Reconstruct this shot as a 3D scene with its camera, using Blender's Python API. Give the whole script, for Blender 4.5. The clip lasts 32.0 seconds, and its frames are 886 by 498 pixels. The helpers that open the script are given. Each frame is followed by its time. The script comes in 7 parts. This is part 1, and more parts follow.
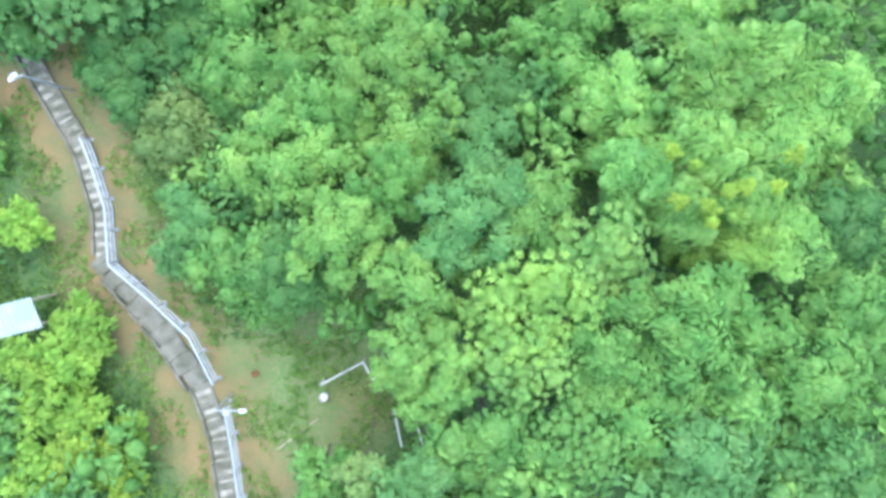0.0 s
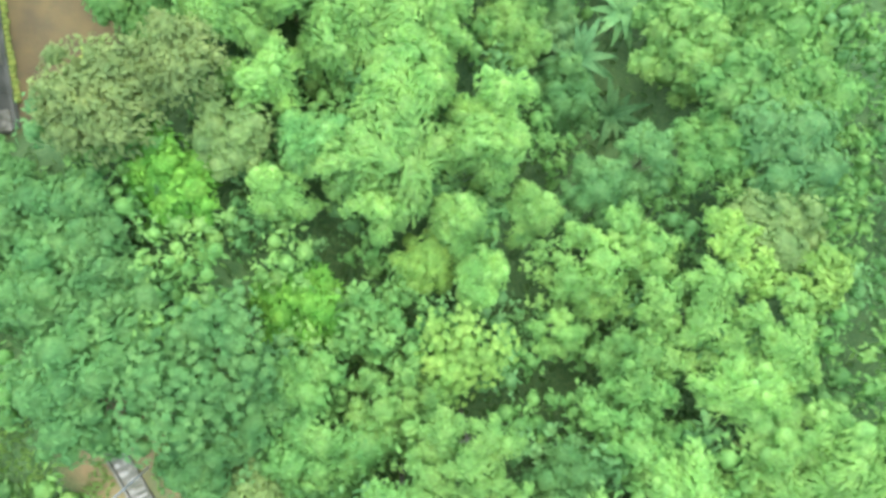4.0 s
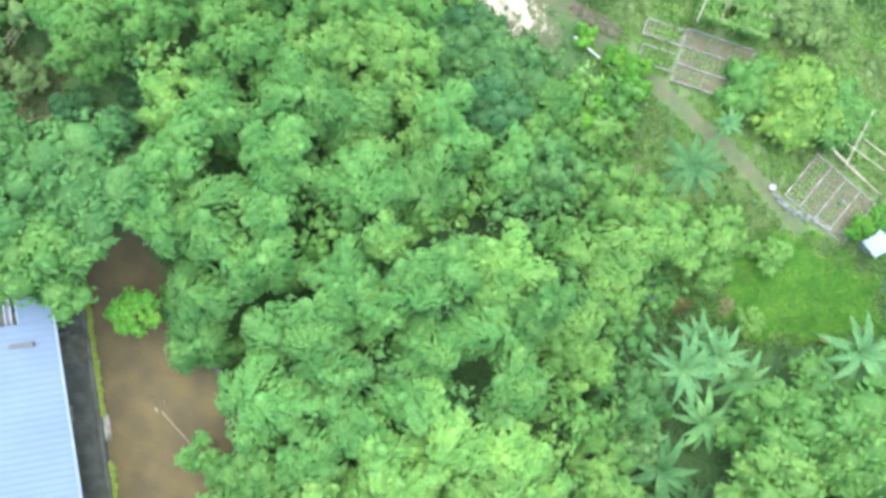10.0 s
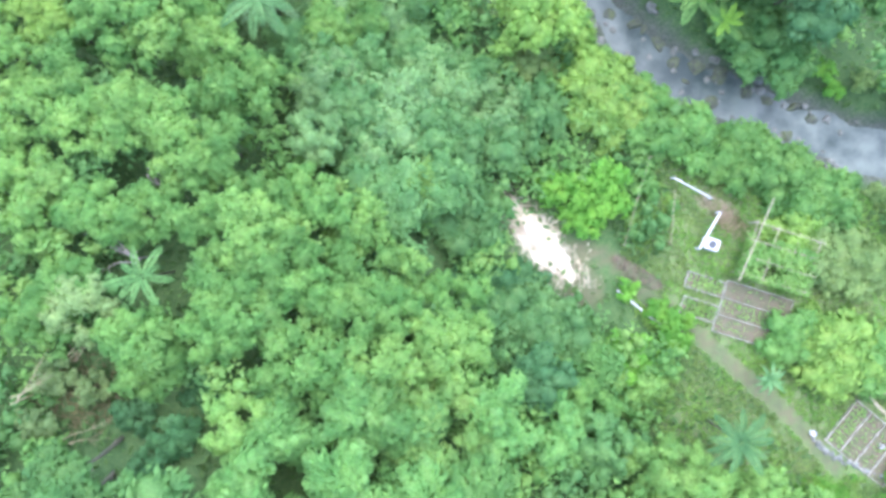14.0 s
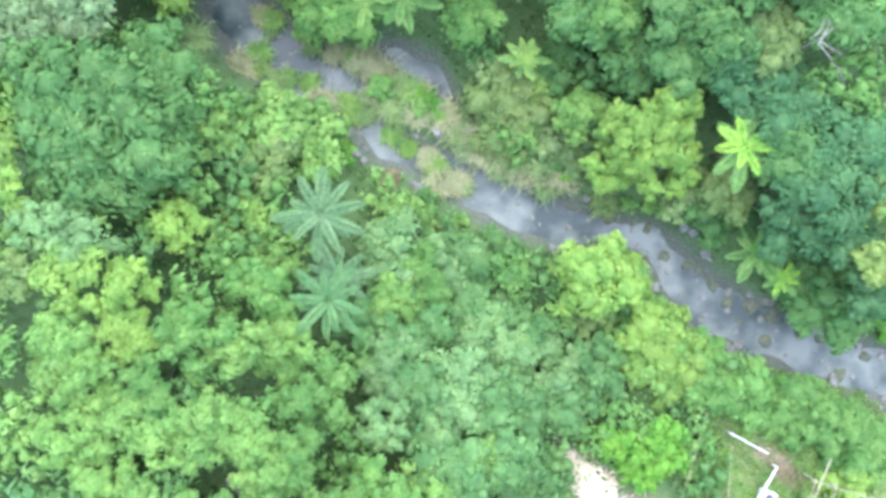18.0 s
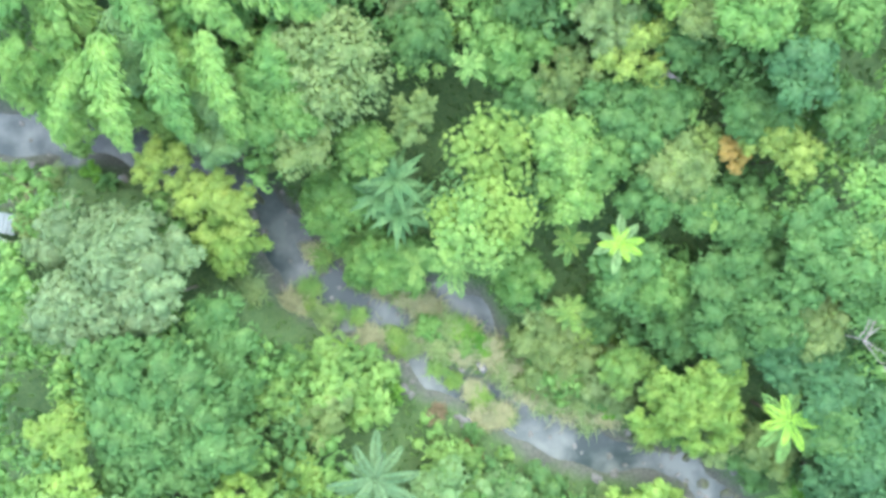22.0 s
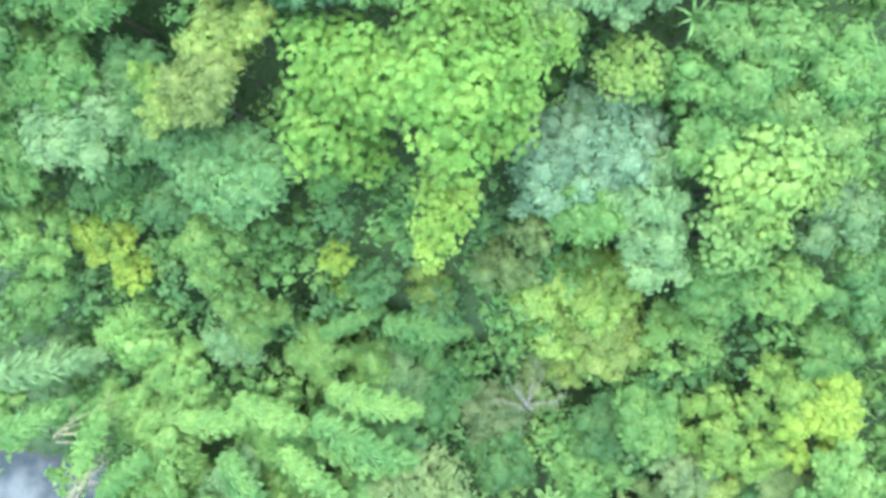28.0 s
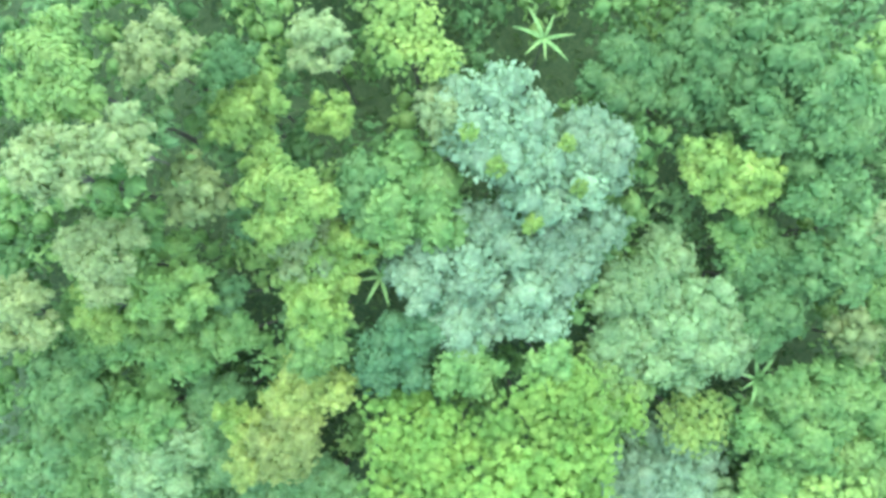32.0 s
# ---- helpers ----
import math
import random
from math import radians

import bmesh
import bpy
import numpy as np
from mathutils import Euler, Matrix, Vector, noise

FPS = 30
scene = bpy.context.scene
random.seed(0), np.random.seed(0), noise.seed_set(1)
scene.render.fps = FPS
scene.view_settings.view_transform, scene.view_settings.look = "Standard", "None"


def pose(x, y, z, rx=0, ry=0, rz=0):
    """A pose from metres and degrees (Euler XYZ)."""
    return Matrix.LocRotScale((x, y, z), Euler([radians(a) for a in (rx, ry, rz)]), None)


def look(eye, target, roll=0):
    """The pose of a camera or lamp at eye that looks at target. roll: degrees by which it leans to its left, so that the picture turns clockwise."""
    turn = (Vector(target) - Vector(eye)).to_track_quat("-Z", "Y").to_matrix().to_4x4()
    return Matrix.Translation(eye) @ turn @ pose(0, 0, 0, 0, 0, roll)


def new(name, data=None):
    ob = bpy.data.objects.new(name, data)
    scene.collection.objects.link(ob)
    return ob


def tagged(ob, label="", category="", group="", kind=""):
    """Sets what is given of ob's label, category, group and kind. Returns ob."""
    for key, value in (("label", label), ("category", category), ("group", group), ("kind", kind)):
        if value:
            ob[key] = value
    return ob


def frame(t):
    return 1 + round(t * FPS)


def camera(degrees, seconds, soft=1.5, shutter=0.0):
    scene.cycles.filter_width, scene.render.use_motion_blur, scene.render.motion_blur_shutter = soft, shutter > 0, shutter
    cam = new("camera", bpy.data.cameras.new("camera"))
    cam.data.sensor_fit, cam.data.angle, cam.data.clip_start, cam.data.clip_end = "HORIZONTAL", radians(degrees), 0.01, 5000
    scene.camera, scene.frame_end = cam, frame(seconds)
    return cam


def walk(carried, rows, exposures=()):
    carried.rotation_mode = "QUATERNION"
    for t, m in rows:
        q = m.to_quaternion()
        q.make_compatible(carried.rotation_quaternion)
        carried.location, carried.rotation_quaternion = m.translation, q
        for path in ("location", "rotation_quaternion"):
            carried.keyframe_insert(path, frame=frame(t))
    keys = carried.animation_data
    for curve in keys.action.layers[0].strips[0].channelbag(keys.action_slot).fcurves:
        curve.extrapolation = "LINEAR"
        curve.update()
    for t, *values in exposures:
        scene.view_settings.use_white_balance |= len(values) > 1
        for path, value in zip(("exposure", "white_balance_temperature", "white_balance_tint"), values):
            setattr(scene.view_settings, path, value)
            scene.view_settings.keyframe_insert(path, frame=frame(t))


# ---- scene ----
cam = camera(67.20, 32.0, soft=3.5)
PATH = [
    (0.0, pose(0.00, 0.00, 40.00, -4.63, -1.64, -10.81)),
    (0.5, pose(-0.06, 2.07, 39.88, -4.66, -1.39, -10.67)),
    (1.0, pose(-0.09, 4.16, 39.74, -4.31, -1.41, -10.71)),
    (1.5, pose(-0.07, 6.24, 39.62, -3.54, -1.48, -10.72)),
    (2.0, pose(-0.05, 8.24, 39.52, -2.76, -1.51, -10.79)),
    (2.5, pose(-0.04, 10.16, 39.44, -2.88, -1.73, -10.79)),
    (3.0, pose(-0.07, 12.07, 39.39, -3.16, -1.70, -10.91)),
    (3.5, pose(-0.11, 14.04, 39.35, -2.90, -1.71, -10.75)),
    (4.0, pose(-0.14, 16.07, 39.33, -2.40, -1.54, -10.82)),
    (4.5, pose(-0.16, 18.15, 39.32, -2.08, -1.14, -10.78)),
    (5.0, pose(-0.18, 20.26, 39.31, -2.35, -1.10, -10.65)),
    (5.5, pose(-0.21, 22.37, 39.30, -2.99, -1.31, -10.54)),
    (6.0, pose(-0.24, 24.50, 39.26, -3.75, -1.65, -10.49)),
    (6.5, pose(-0.28, 26.62, 39.19, -4.39, -1.99, -10.49)),
    (7.0, pose(-0.32, 28.74, 39.08, -4.61, -2.18, -10.43)),
    (7.5, pose(-0.39, 30.86, 38.95, -3.84, -1.90, -10.48)),
    (8.0, pose(-0.45, 32.96, 38.86, -3.12, -1.66, -10.49)),
    (8.5, pose(-0.51, 34.99, 38.83, -3.03, -1.70, -10.37)),
    (9.0, pose(-0.55, 36.97, 38.84, -2.62, -1.71, -10.41)),
    (9.5, pose(-0.60, 38.90, 38.90, -2.89, -1.66, -10.36)),
    (10.0, pose(-0.65, 40.82, 38.96, -2.89, -1.49, -10.35)),
    (10.5, pose(-0.68, 42.75, 39.02, -2.79, -1.57, -10.46)),
    (11.0, pose(-0.68, 44.69, 39.05, -2.84, -1.76, -10.33)),
    (11.5, pose(-0.67, 46.64, 39.02, -2.36, -1.68, -10.39)),
    (12.0, pose(-0.72, 48.61, 38.98, -2.18, -1.46, -10.56)),
    (12.5, pose(-0.81, 50.56, 38.95, -2.18, -1.25, -10.38)),
    (13.0, pose(-0.84, 52.50, 38.88, -1.92, -1.22, -10.57)),
    (13.5, pose(-0.86, 54.45, 38.84, -1.85, -1.44, -10.62)),
    (14.0, pose(-0.88, 56.39, 38.84, -1.77, -1.71, -10.64)),
    (14.5, pose(-0.88, 58.34, 38.88, -1.94, -1.62, -10.59)),
    (15.0, pose(-0.87, 60.33, 38.98, -1.82, -1.59, -10.60)),
    (15.5, pose(-0.84, 62.36, 39.09, -1.58, -1.57, -10.68)),
    (16.0, pose(-0.82, 64.40, 39.21, -1.39, -1.51, -10.82)),
    (16.5, pose(-0.79, 66.46, 39.31, -1.41, -1.31, -10.92)),
    (17.0, pose(-0.78, 68.54, 39.38, -1.79, -0.91, -10.80)),
    (17.5, pose(-0.76, 70.63, 39.38, -1.77, -0.53, -10.75)),
    (18.0, pose(-0.71, 72.73, 39.38, -1.39, -0.37, -10.75)),
    (18.5, pose(-0.65, 74.81, 39.41, -1.09, -0.63, -10.69)),
    (19.0, pose(-0.58, 76.84, 39.51, -0.54, -0.51, -10.78)),
    (19.5, pose(-0.51, 78.82, 39.65, -1.13, -0.46, -10.68)),
    (20.0, pose(-0.47, 80.75, 39.80, -1.20, -0.41, -10.71)),
    (20.5, pose(-0.45, 82.67, 39.91, -1.30, -0.50, -10.77)),
    (21.0, pose(-0.48, 84.64, 40.01, -1.28, -0.72, -10.72)),
    (21.5, pose(-0.56, 86.65, 40.10, -0.86, -0.44, -10.86)),
    (22.0, pose(-0.64, 88.65, 40.21, -0.99, -0.09, -10.64)),
    (22.5, pose(-0.67, 90.63, 40.31, -0.92, 0.04, -10.74)),
    (23.0, pose(-0.65, 92.60, 40.43, -0.88, -0.13, -10.64)),
    (23.5, pose(-0.62, 94.56, 40.54, -0.90, -0.39, -10.65)),
    (24.0, pose(-0.63, 96.58, 40.65, -0.23, -0.29, -10.79)),
    (24.5, pose(-0.65, 98.65, 40.79, 0.36, 0.01, -10.64)),
    (25.0, pose(-0.66, 100.70, 40.95, 0.60, 0.14, -10.72)),
    (25.5, pose(-0.67, 102.74, 41.12, 0.76, 0.04, -10.69)),
    (26.0, pose(-0.65, 104.76, 41.30, 0.77, 0.14, -10.54)),
    (26.5, pose(-0.63, 106.77, 41.48, 0.70, 0.36, -10.41)),
    (27.0, pose(-0.60, 108.77, 41.66, 0.65, 0.59, -10.37)),
    (27.5, pose(-0.58, 110.75, 41.87, 0.69, 0.74, -10.42)),
    (28.0, pose(-0.58, 112.72, 42.09, 0.88, 0.69, -10.50)),
    (28.5, pose(-0.60, 114.65, 42.26, 0.98, 0.76, -10.46)),
    (29.0, pose(-0.63, 116.57, 42.47, 0.95, 0.88, -10.45)),
    (29.5, pose(-0.66, 118.47, 42.70, 0.86, 1.04, -10.32)),
    (30.0, pose(-0.67, 120.41, 42.96, 0.95, 1.12, -10.37)),
    (30.5, pose(-0.69, 122.36, 43.20, 1.23, 0.91, -10.47)),
    (31.0, pose(-0.73, 124.31, 43.46, 1.35, 0.80, -10.48)),
    (31.5, pose(-0.79, 126.25, 43.72, 1.57, 0.94, -10.49)),
    (32.0, pose(-0.86, 128.20, 43.99, 2.00, 1.08, -10.56)),
]
EXPOSURES = [(0.0, 2.9, 6150, 11), (2.5, 3.0, 6650, 11), (4.0, 3.0, 6800, 7), (9.0, 2.93, 6550, 8), (12.0, 2.97, 6450, 12), (14.0, 3.06, 6050, 23), (17.0, 3.2, 6200, 22), (19.0, 3.24, 6250, 24),
             (23.0, 3.22, 6500, 18), (25.0, 3.28, 5900, 27), (28.0, 3.27, 6100, 22), (32.0, 3.18, 6050, 22)]
walk(cam, PATH, EXPOSURES)

# ---- light ----
world = bpy.data.worlds.new("overcast_sky")
scene.world = world
world.use_nodes = True
wn = world.node_tree.nodes
sky = wn.new("ShaderNodeTexSky")
sky.sky_type = "NISHITA"
sky.sun_disc = False
sky.sun_elevation = radians(60)
sky.sun_rotation = radians(12)
wn["Background"].inputs["Strength"].default_value = 0.11
world.node_tree.links.new(sky.outputs["Color"], wn["Background"].inputs["Color"])
sun = new("sun", bpy.data.lights.new("sun", "SUN"))
sun.data.energy = 0.8
sun.data.angle = radians(100)
sun.data.color = (1.0, 0.985, 0.95)
sun.matrix_world = look((8, 100, 100), (0, 68, 0))

# ---- materials ----


def material(name, base, rough=0.8, metal=0.0, spots=None, scale=3.0, bump=0.0, fine=40.0):
    """Plain surface with broad stains and fine grain."""
    mat = bpy.data.materials.new(name)
    mat.use_nodes = True
    nt = mat.node_tree
    bsdf = nt.nodes["Principled BSDF"]
    bsdf.inputs["Roughness"].default_value = rough
    bsdf.inputs["Metallic"].default_value = metal
    geo = nt.nodes.new("ShaderNodeNewGeometry")
    broad = nt.nodes.new("ShaderNodeTexNoise")
    broad.inputs["Scale"].default_value = scale
    broad.inputs["Detail"].default_value = 6
    grain = nt.nodes.new("ShaderNodeTexNoise")
    grain.inputs["Scale"].default_value = fine
    nt.links.new(geo.outputs["Position"], broad.inputs["Vector"])
    nt.links.new(geo.outputs["Position"], grain.inputs["Vector"])
    ramp = nt.nodes.new("ShaderNodeMapRange")
    ramp.inputs["From Min"].default_value, ramp.inputs["From Max"].default_value = 0.38, 0.64
    nt.links.new(broad.outputs["Fac"], ramp.inputs["Value"])
    mix = nt.nodes.new("ShaderNodeMixRGB")
    mix.inputs["Color1"].default_value = (*base, 1)
    mix.inputs["Color2"].default_value = (*(spots or [c * 0.6 for c in base]), 1)
    nt.links.new(ramp.outputs["Result"], mix.inputs["Fac"])
    over = nt.nodes.new("ShaderNodeMixRGB")
    over.blend_type = "OVERLAY"
    over.inputs["Fac"].default_value = 0.45
    nt.links.new(mix.outputs["Color"], over.inputs["Color1"])
    nt.links.new(grain.outputs["Fac"], over.inputs["Color2"])
    nt.links.new(over.outputs["Color"], bsdf.inputs["Base Color"])
    if bump:
        b = nt.nodes.new("ShaderNodeBump")
        b.inputs["Strength"].default_value = bump
        b.inputs["Distance"].default_value = 0.05
        nt.links.new(grain.outputs["Fac"], b.inputs["Height"])
        nt.links.new(b.outputs["Normal"], bsdf.inputs["Normal"])
    return mat


def leaf_material(name, rough=0.65, through_light=0.5, patch=0.9):
    """Foliage: the object's own tint, varied leaf by leaf and in patches, partly lit through."""
    mat = bpy.data.materials.new(name)
    mat.use_nodes = True
    nt = mat.node_tree
    bsdf = nt.nodes["Principled BSDF"]
    bsdf.inputs["Roughness"].default_value = rough
    bsdf.inputs["Specular IOR Level"].default_value = 0.2
    info = nt.nodes.new("ShaderNodeObjectInfo")
    geo = nt.nodes.new("ShaderNodeNewGeometry")
    noise_tex = nt.nodes.new("ShaderNodeTexNoise")
    noise_tex.inputs["Scale"].default_value = patch
    noise_tex.inputs["Detail"].default_value = 4
    nt.links.new(geo.outputs["Position"], noise_tex.inputs["Vector"])
    hsv = nt.nodes.new("ShaderNodeHueSaturation")
    hue = nt.nodes.new("ShaderNodeMapRange")
    hue.inputs["From Min"].default_value, hue.inputs["From Max"].default_value = 0.3, 0.7
    hue.inputs["To Min"].default_value, hue.inputs["To Max"].default_value = 0.515, 0.485
    nt.links.new(noise_tex.outputs["Fac"], hue.inputs["Value"])
    value = nt.nodes.new("ShaderNodeMapRange")
    value.inputs["To Min"].default_value, value.inputs["To Max"].default_value = 0.89, 1.12
    nt.links.new(geo.outputs["Random Per Island"], value.inputs["Value"])
    vmul = nt.nodes.new("ShaderNodeMath")
    vmul.operation = "MULTIPLY"
    vr = nt.nodes.new("ShaderNodeMapRange")
    vr.inputs["From Min"].default_value, vr.inputs["From Max"].default_value = 0.3, 0.7
    vr.inputs["To Min"].default_value, vr.inputs["To Max"].default_value = 0.82, 1.17
    nt.links.new(noise_tex.outputs["Fac"], vr.inputs["Value"])
    nt.links.new(value.outputs["Result"], vmul.inputs[0])
    nt.links.new(vr.outputs["Result"], vmul.inputs[1])
    fine = nt.nodes.new("ShaderNodeTexNoise")
    fine.inputs["Scale"].default_value, fine.inputs["Detail"].default_value = 6.5, 3
    nt.links.new(geo.outputs["Position"], fine.inputs["Vector"])
    speck = nt.nodes.new("ShaderNodeMapRange")
    speck.inputs["From Min"].default_value, speck.inputs["From Max"].default_value = 0.34, 0.66
    speck.inputs["To Min"].default_value, speck.inputs["To Max"].default_value = 0.84, 1.17
    nt.links.new(fine.outputs["Fac"], speck.inputs["Value"])
    both = nt.nodes.new("ShaderNodeMath")
    both.operation = "MULTIPLY"
    nt.links.new(vmul.outputs["Value"], both.inputs[0])
    nt.links.new(speck.outputs["Result"], both.inputs[1])
    relief = nt.nodes.new("ShaderNodeBump")
    relief.inputs["Strength"].default_value, relief.inputs["Distance"].default_value = 0.5, 0.1
    nt.links.new(fine.outputs["Fac"], relief.inputs["Height"])
    nt.links.new(relief.outputs["Normal"], bsdf.inputs["Normal"])
    nt.links.new(info.outputs["Color"], hsv.inputs["Color"])
    nt.links.new(hue.outputs["Result"], hsv.inputs["Hue"])
    nt.links.new(both.outputs["Value"], hsv.inputs["Value"])
    nt.links.new(hsv.outputs["Color"], bsdf.inputs["Base Color"])
    tr = nt.nodes.new("ShaderNodeBsdfTranslucent")
    nt.links.new(hsv.outputs["Color"], tr.inputs["Color"])
    mix = nt.nodes.new("ShaderNodeMixShader")
    mix.inputs["Fac"].default_value = through_light
    out = nt.nodes["Material Output"]
    nt.links.new(bsdf.outputs["BSDF"], mix.inputs[1])
    nt.links.new(tr.outputs["BSDF"], mix.inputs[2])
    nt.links.new(mix.outputs["Shader"], out.inputs["Surface"])
    return mat


LEAF = leaf_material("leaf")
GLOSSY_LEAF = leaf_material("large_leaf", rough=0.7, through_light=0.35)
BARK = material("bark", (0.11, 0.11, 0.07), 0.9, spots=(0.07, 0.08, 0.045), bump=0.5)
CULM = material("bamboo_culm", (0.20, 0.22, 0.07), 0.6, spots=(0.26, 0.22, 0.09))
DEADWOOD = material("dead_wood", (0.24, 0.23, 0.19), 0.9, spots=(0.16, 0.15, 0.12))
CONCRETE = material("weathered_concrete", (0.28, 0.27, 0.215), 0.9, spots=(0.10, 0.10, 0.062), scale=2.0, bump=0.4)
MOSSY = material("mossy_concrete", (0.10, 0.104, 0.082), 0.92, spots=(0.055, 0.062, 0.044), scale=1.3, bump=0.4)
GALVANISED = material("galvanised_steel", (0.33, 0.38, 0.40), 0.5, 0.4, spots=(0.30, 0.33, 0.34))
WHITE = material("white_plastic", (0.55, 0.56, 0.55), 0.5, spots=(0.48, 0.49, 0.48))
ROOF = material("coated_steel_roof", (0.105, 0.150, 0.200), 0.55, 0.1, spots=(0.118, 0.165, 0.212), scale=0.4)
PALE_ROOF = material("pale_green_sheet", (0.20, 0.265, 0.24), 0.5, spots=(0.29, 0.34, 0.32), scale=0.8)
WOOD = material("grey_wood", (0.36, 0.31, 0.24), 0.85, spots=(0.24, 0.2, 0.15), scale=4)
PALE_WOOD = material("pale_bamboo_pole", (0.34, 0.31, 0.2), 0.75, spots=(0.26, 0.235, 0.15), scale=4)
STRAW = material("bleached_straw", (0.70, 0.64, 0.49), 0.9, spots=(0.50, 0.43, 0.29), scale=0.7)
ROCK = material("river_rock", (0.165, 0.178, 0.148), 0.8, spots=(0.09, 0.10, 0.075), scale=2.5, bump=0.4)
BEDSOIL = material("bed_soil", (0.125, 0.105, 0.064), 0.95, spots=(0.09, 0.105, 0.048), scale=2.0, bump=0.5)
DARK = material("dark_plastic", (0.05, 0.06, 0.06), 0.5)
WORN = material("trodden_concrete", (0.15, 0.145, 0.11), 0.92, spots=(0.075, 0.08, 0.05), scale=1.6, bump=0.4)
BLUE = material("faded_blue_plastic", (0.12, 0.2, 0.36), 0.5)

TINTS = {
    "light": ((0.210, 0.398, 0.101), "light green"), "mid": ((0.145, 0.311, 0.079), "mid-green"),
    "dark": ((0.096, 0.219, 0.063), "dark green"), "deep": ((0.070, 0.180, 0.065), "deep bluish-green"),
    "lime": ((0.234, 0.410, 0.088), "lime-green"), "bright": ((0.153, 0.377, 0.055), "bright green"),
    "vivid": ((0.152, 0.320, 0.056), "vivid green"), "yellow": ((0.36, 0.54, 0.090), "yellow-green"),
    "yelgreen": ((0.222, 0.400, 0.088), "yellowish-green"), "yelolive": ((0.315, 0.470, 0.110), "yellow-olive"),
    "straw": ((0.37, 0.585, 0.13), "pale yellow-green"), "olive": ((0.180, 0.285, 0.088), "olive-green"), "sage": ((0.185, 0.300, 0.125), "greyish sage"), "olivel": ((0.237, 0.367, 0.132), "pale olive"),
    "blue": ((0.126, 0.275, 0.087), "bluish-green"), "bluel": ((0.201, 0.370, 0.134), "pale bluish-green"),
    "silver": ((0.208, 0.375, 0.180), "silvery green"), "greyolive": ((0.225, 0.345, 0.120), "grey-olive"),
    "greylime": ((0.283, 0.418, 0.142), "greyish lime"), "brown": ((0.202, 0.280, 0.088), "brownish-olive"),
    "brownyel": ((0.235, 0.350, 0.092), "brownish-yellow"), "orange": ((0.42, 0.33, 0.09), "orange-tinged"),
    "dead": ((0.165, 0.255, 0.092), "half-bare brown"), "reed": ((0.40, 0.44, 0.23), "straw-coloured"),
    "plume": ((0.262, 0.490, 0.128), "light green"), "grove": ((0.165, 0.360, 0.100), "mid-green"), "fresh": ((0.245, 0.430, 0.072), "fresh lime"), "round": ((0.222, 0.345, 0.118), "grey-olive"),
}

for key, (shade, word) in list(TINTS.items()):
    even = (0.33 / shade[1]) ** 0.35
    TINTS[key] = (tuple(c * even for c in shade), word)

# ---- lie of the land ----
SLOPE_SOUTH = [(-25, -15, 11.5), (-15, 0, 9.8), (-11, -5, 10.4), (-10, -14, 11.2), (-17, 9, 9.2), (-15, 18, 7), (-1, -4, 8.5), (10, -6, 8), (20, -10, 7.5),
               (0, 12, 4.0), (10, 11, 3), (20, 10, 2), (9, 22, -1.5), (0, 25, 2), (-9, 27, 4), (-4, 38, 1), (-20, 33, 4.5), (-30, 30, 4.6), (-16, 42, 4.4), (-20, 52, 3.0), (-40, 10, 9)]
VALLEY = [(14, 31, -3.6), (22, 30, -3.5), (20, 45, -3.6), (27, 52, -3.7), (10, 48, -3.8), (7, 53, -3.8), (16, 57, -3.9), (3, 45, -2.5), (-8, 50, 1.0), (-5, 60, -2.5),
          (-16, 62, 1), (-17, 78, -1.5), (-8, 72, -4), (-26, 90, -3.2), (35, 45, -3.5), (24, 64, -5), (8, 66, -5), (-2, 76, -5.2)]
SLOPE_NORTH = [(8, 80, -5), (19, 72, -3.5), (20, 88, -1), (-3, 92, -4.4), (10, 97, -1), (-9, 103, -2), (-20, 108, -2), (16, 108, 2), (0, 117, 5), (-17, 121, 2.5),
               (16, 122, 6), (0, 131, 8), (-14, 135, 9), (18, 135, 8), (0, 152, 13), (-38, 108, -4), (38, 110, 4)]
BUMPS = np.array(SLOPE_SOUTH + VALLEY + SLOPE_NORTH, float)
STREAM = [(-60, 106), (-35, 102.8), (-28, 101), (-23.2, 100.2), (-16, 96), (-12.1, 93.4), (-11.4, 90.6), (-10.2, 87.8), (-8.2, 85.6), (-5.8, 84.1), (-4.3, 81.8), (-3.2, 79.0), (-0.4, 77.6), (1.6, 75.9), (4.0, 74.0), (7.0, 72.2), (10.4, 70.7),
          (13.2, 69.7), (14.6, 67.5), (16.2, 64.8), (19.2, 62.2), (24.6, 59.1), (28.8, 56.4), (36, 54), (70, 45)]
STREAM_HALF = [2, 2, 1.6, 1.5, 1.0, 1.0, 1.9, 2.1, 1.9, 2.0, 1.4, 0.9, 0.9, 1.3, 1.8, 1.5, 1.0, 0.9, 1.2, 1.7, 1.7, 1.6, 1.7, 2, 2]
SIDE_ARM = [(-5.8, 84.1), (-3.6, 84.7), (-1.6, 84.6), (0.2, 83.6), (1.4, 81.4), (2.0, 78.6), (1.8, 76.2)]
SIDE_HALF = [1.4, 1.1, 1.3, 1.2, 0.8, 0.4, 0.4]
HUT_POOL = [(-34, 98.6), (-30.3, 97.8), (-27.6, 96.9), (-25.4, 98.4), (-23.2, 100.2)]
POOL_HALF = [1.0, 0.8, 0.8, 0.5, 0.8]
STAIRS = [(-16.0, 9.2), (-15.2, 6.6), (-14.4, 4.5), (-14.15, 1.9), (-14.55, -0.3), (-12.4, -3.9), (-11.4, -6.5), (-10.95, -9), (-11.05, -15)]
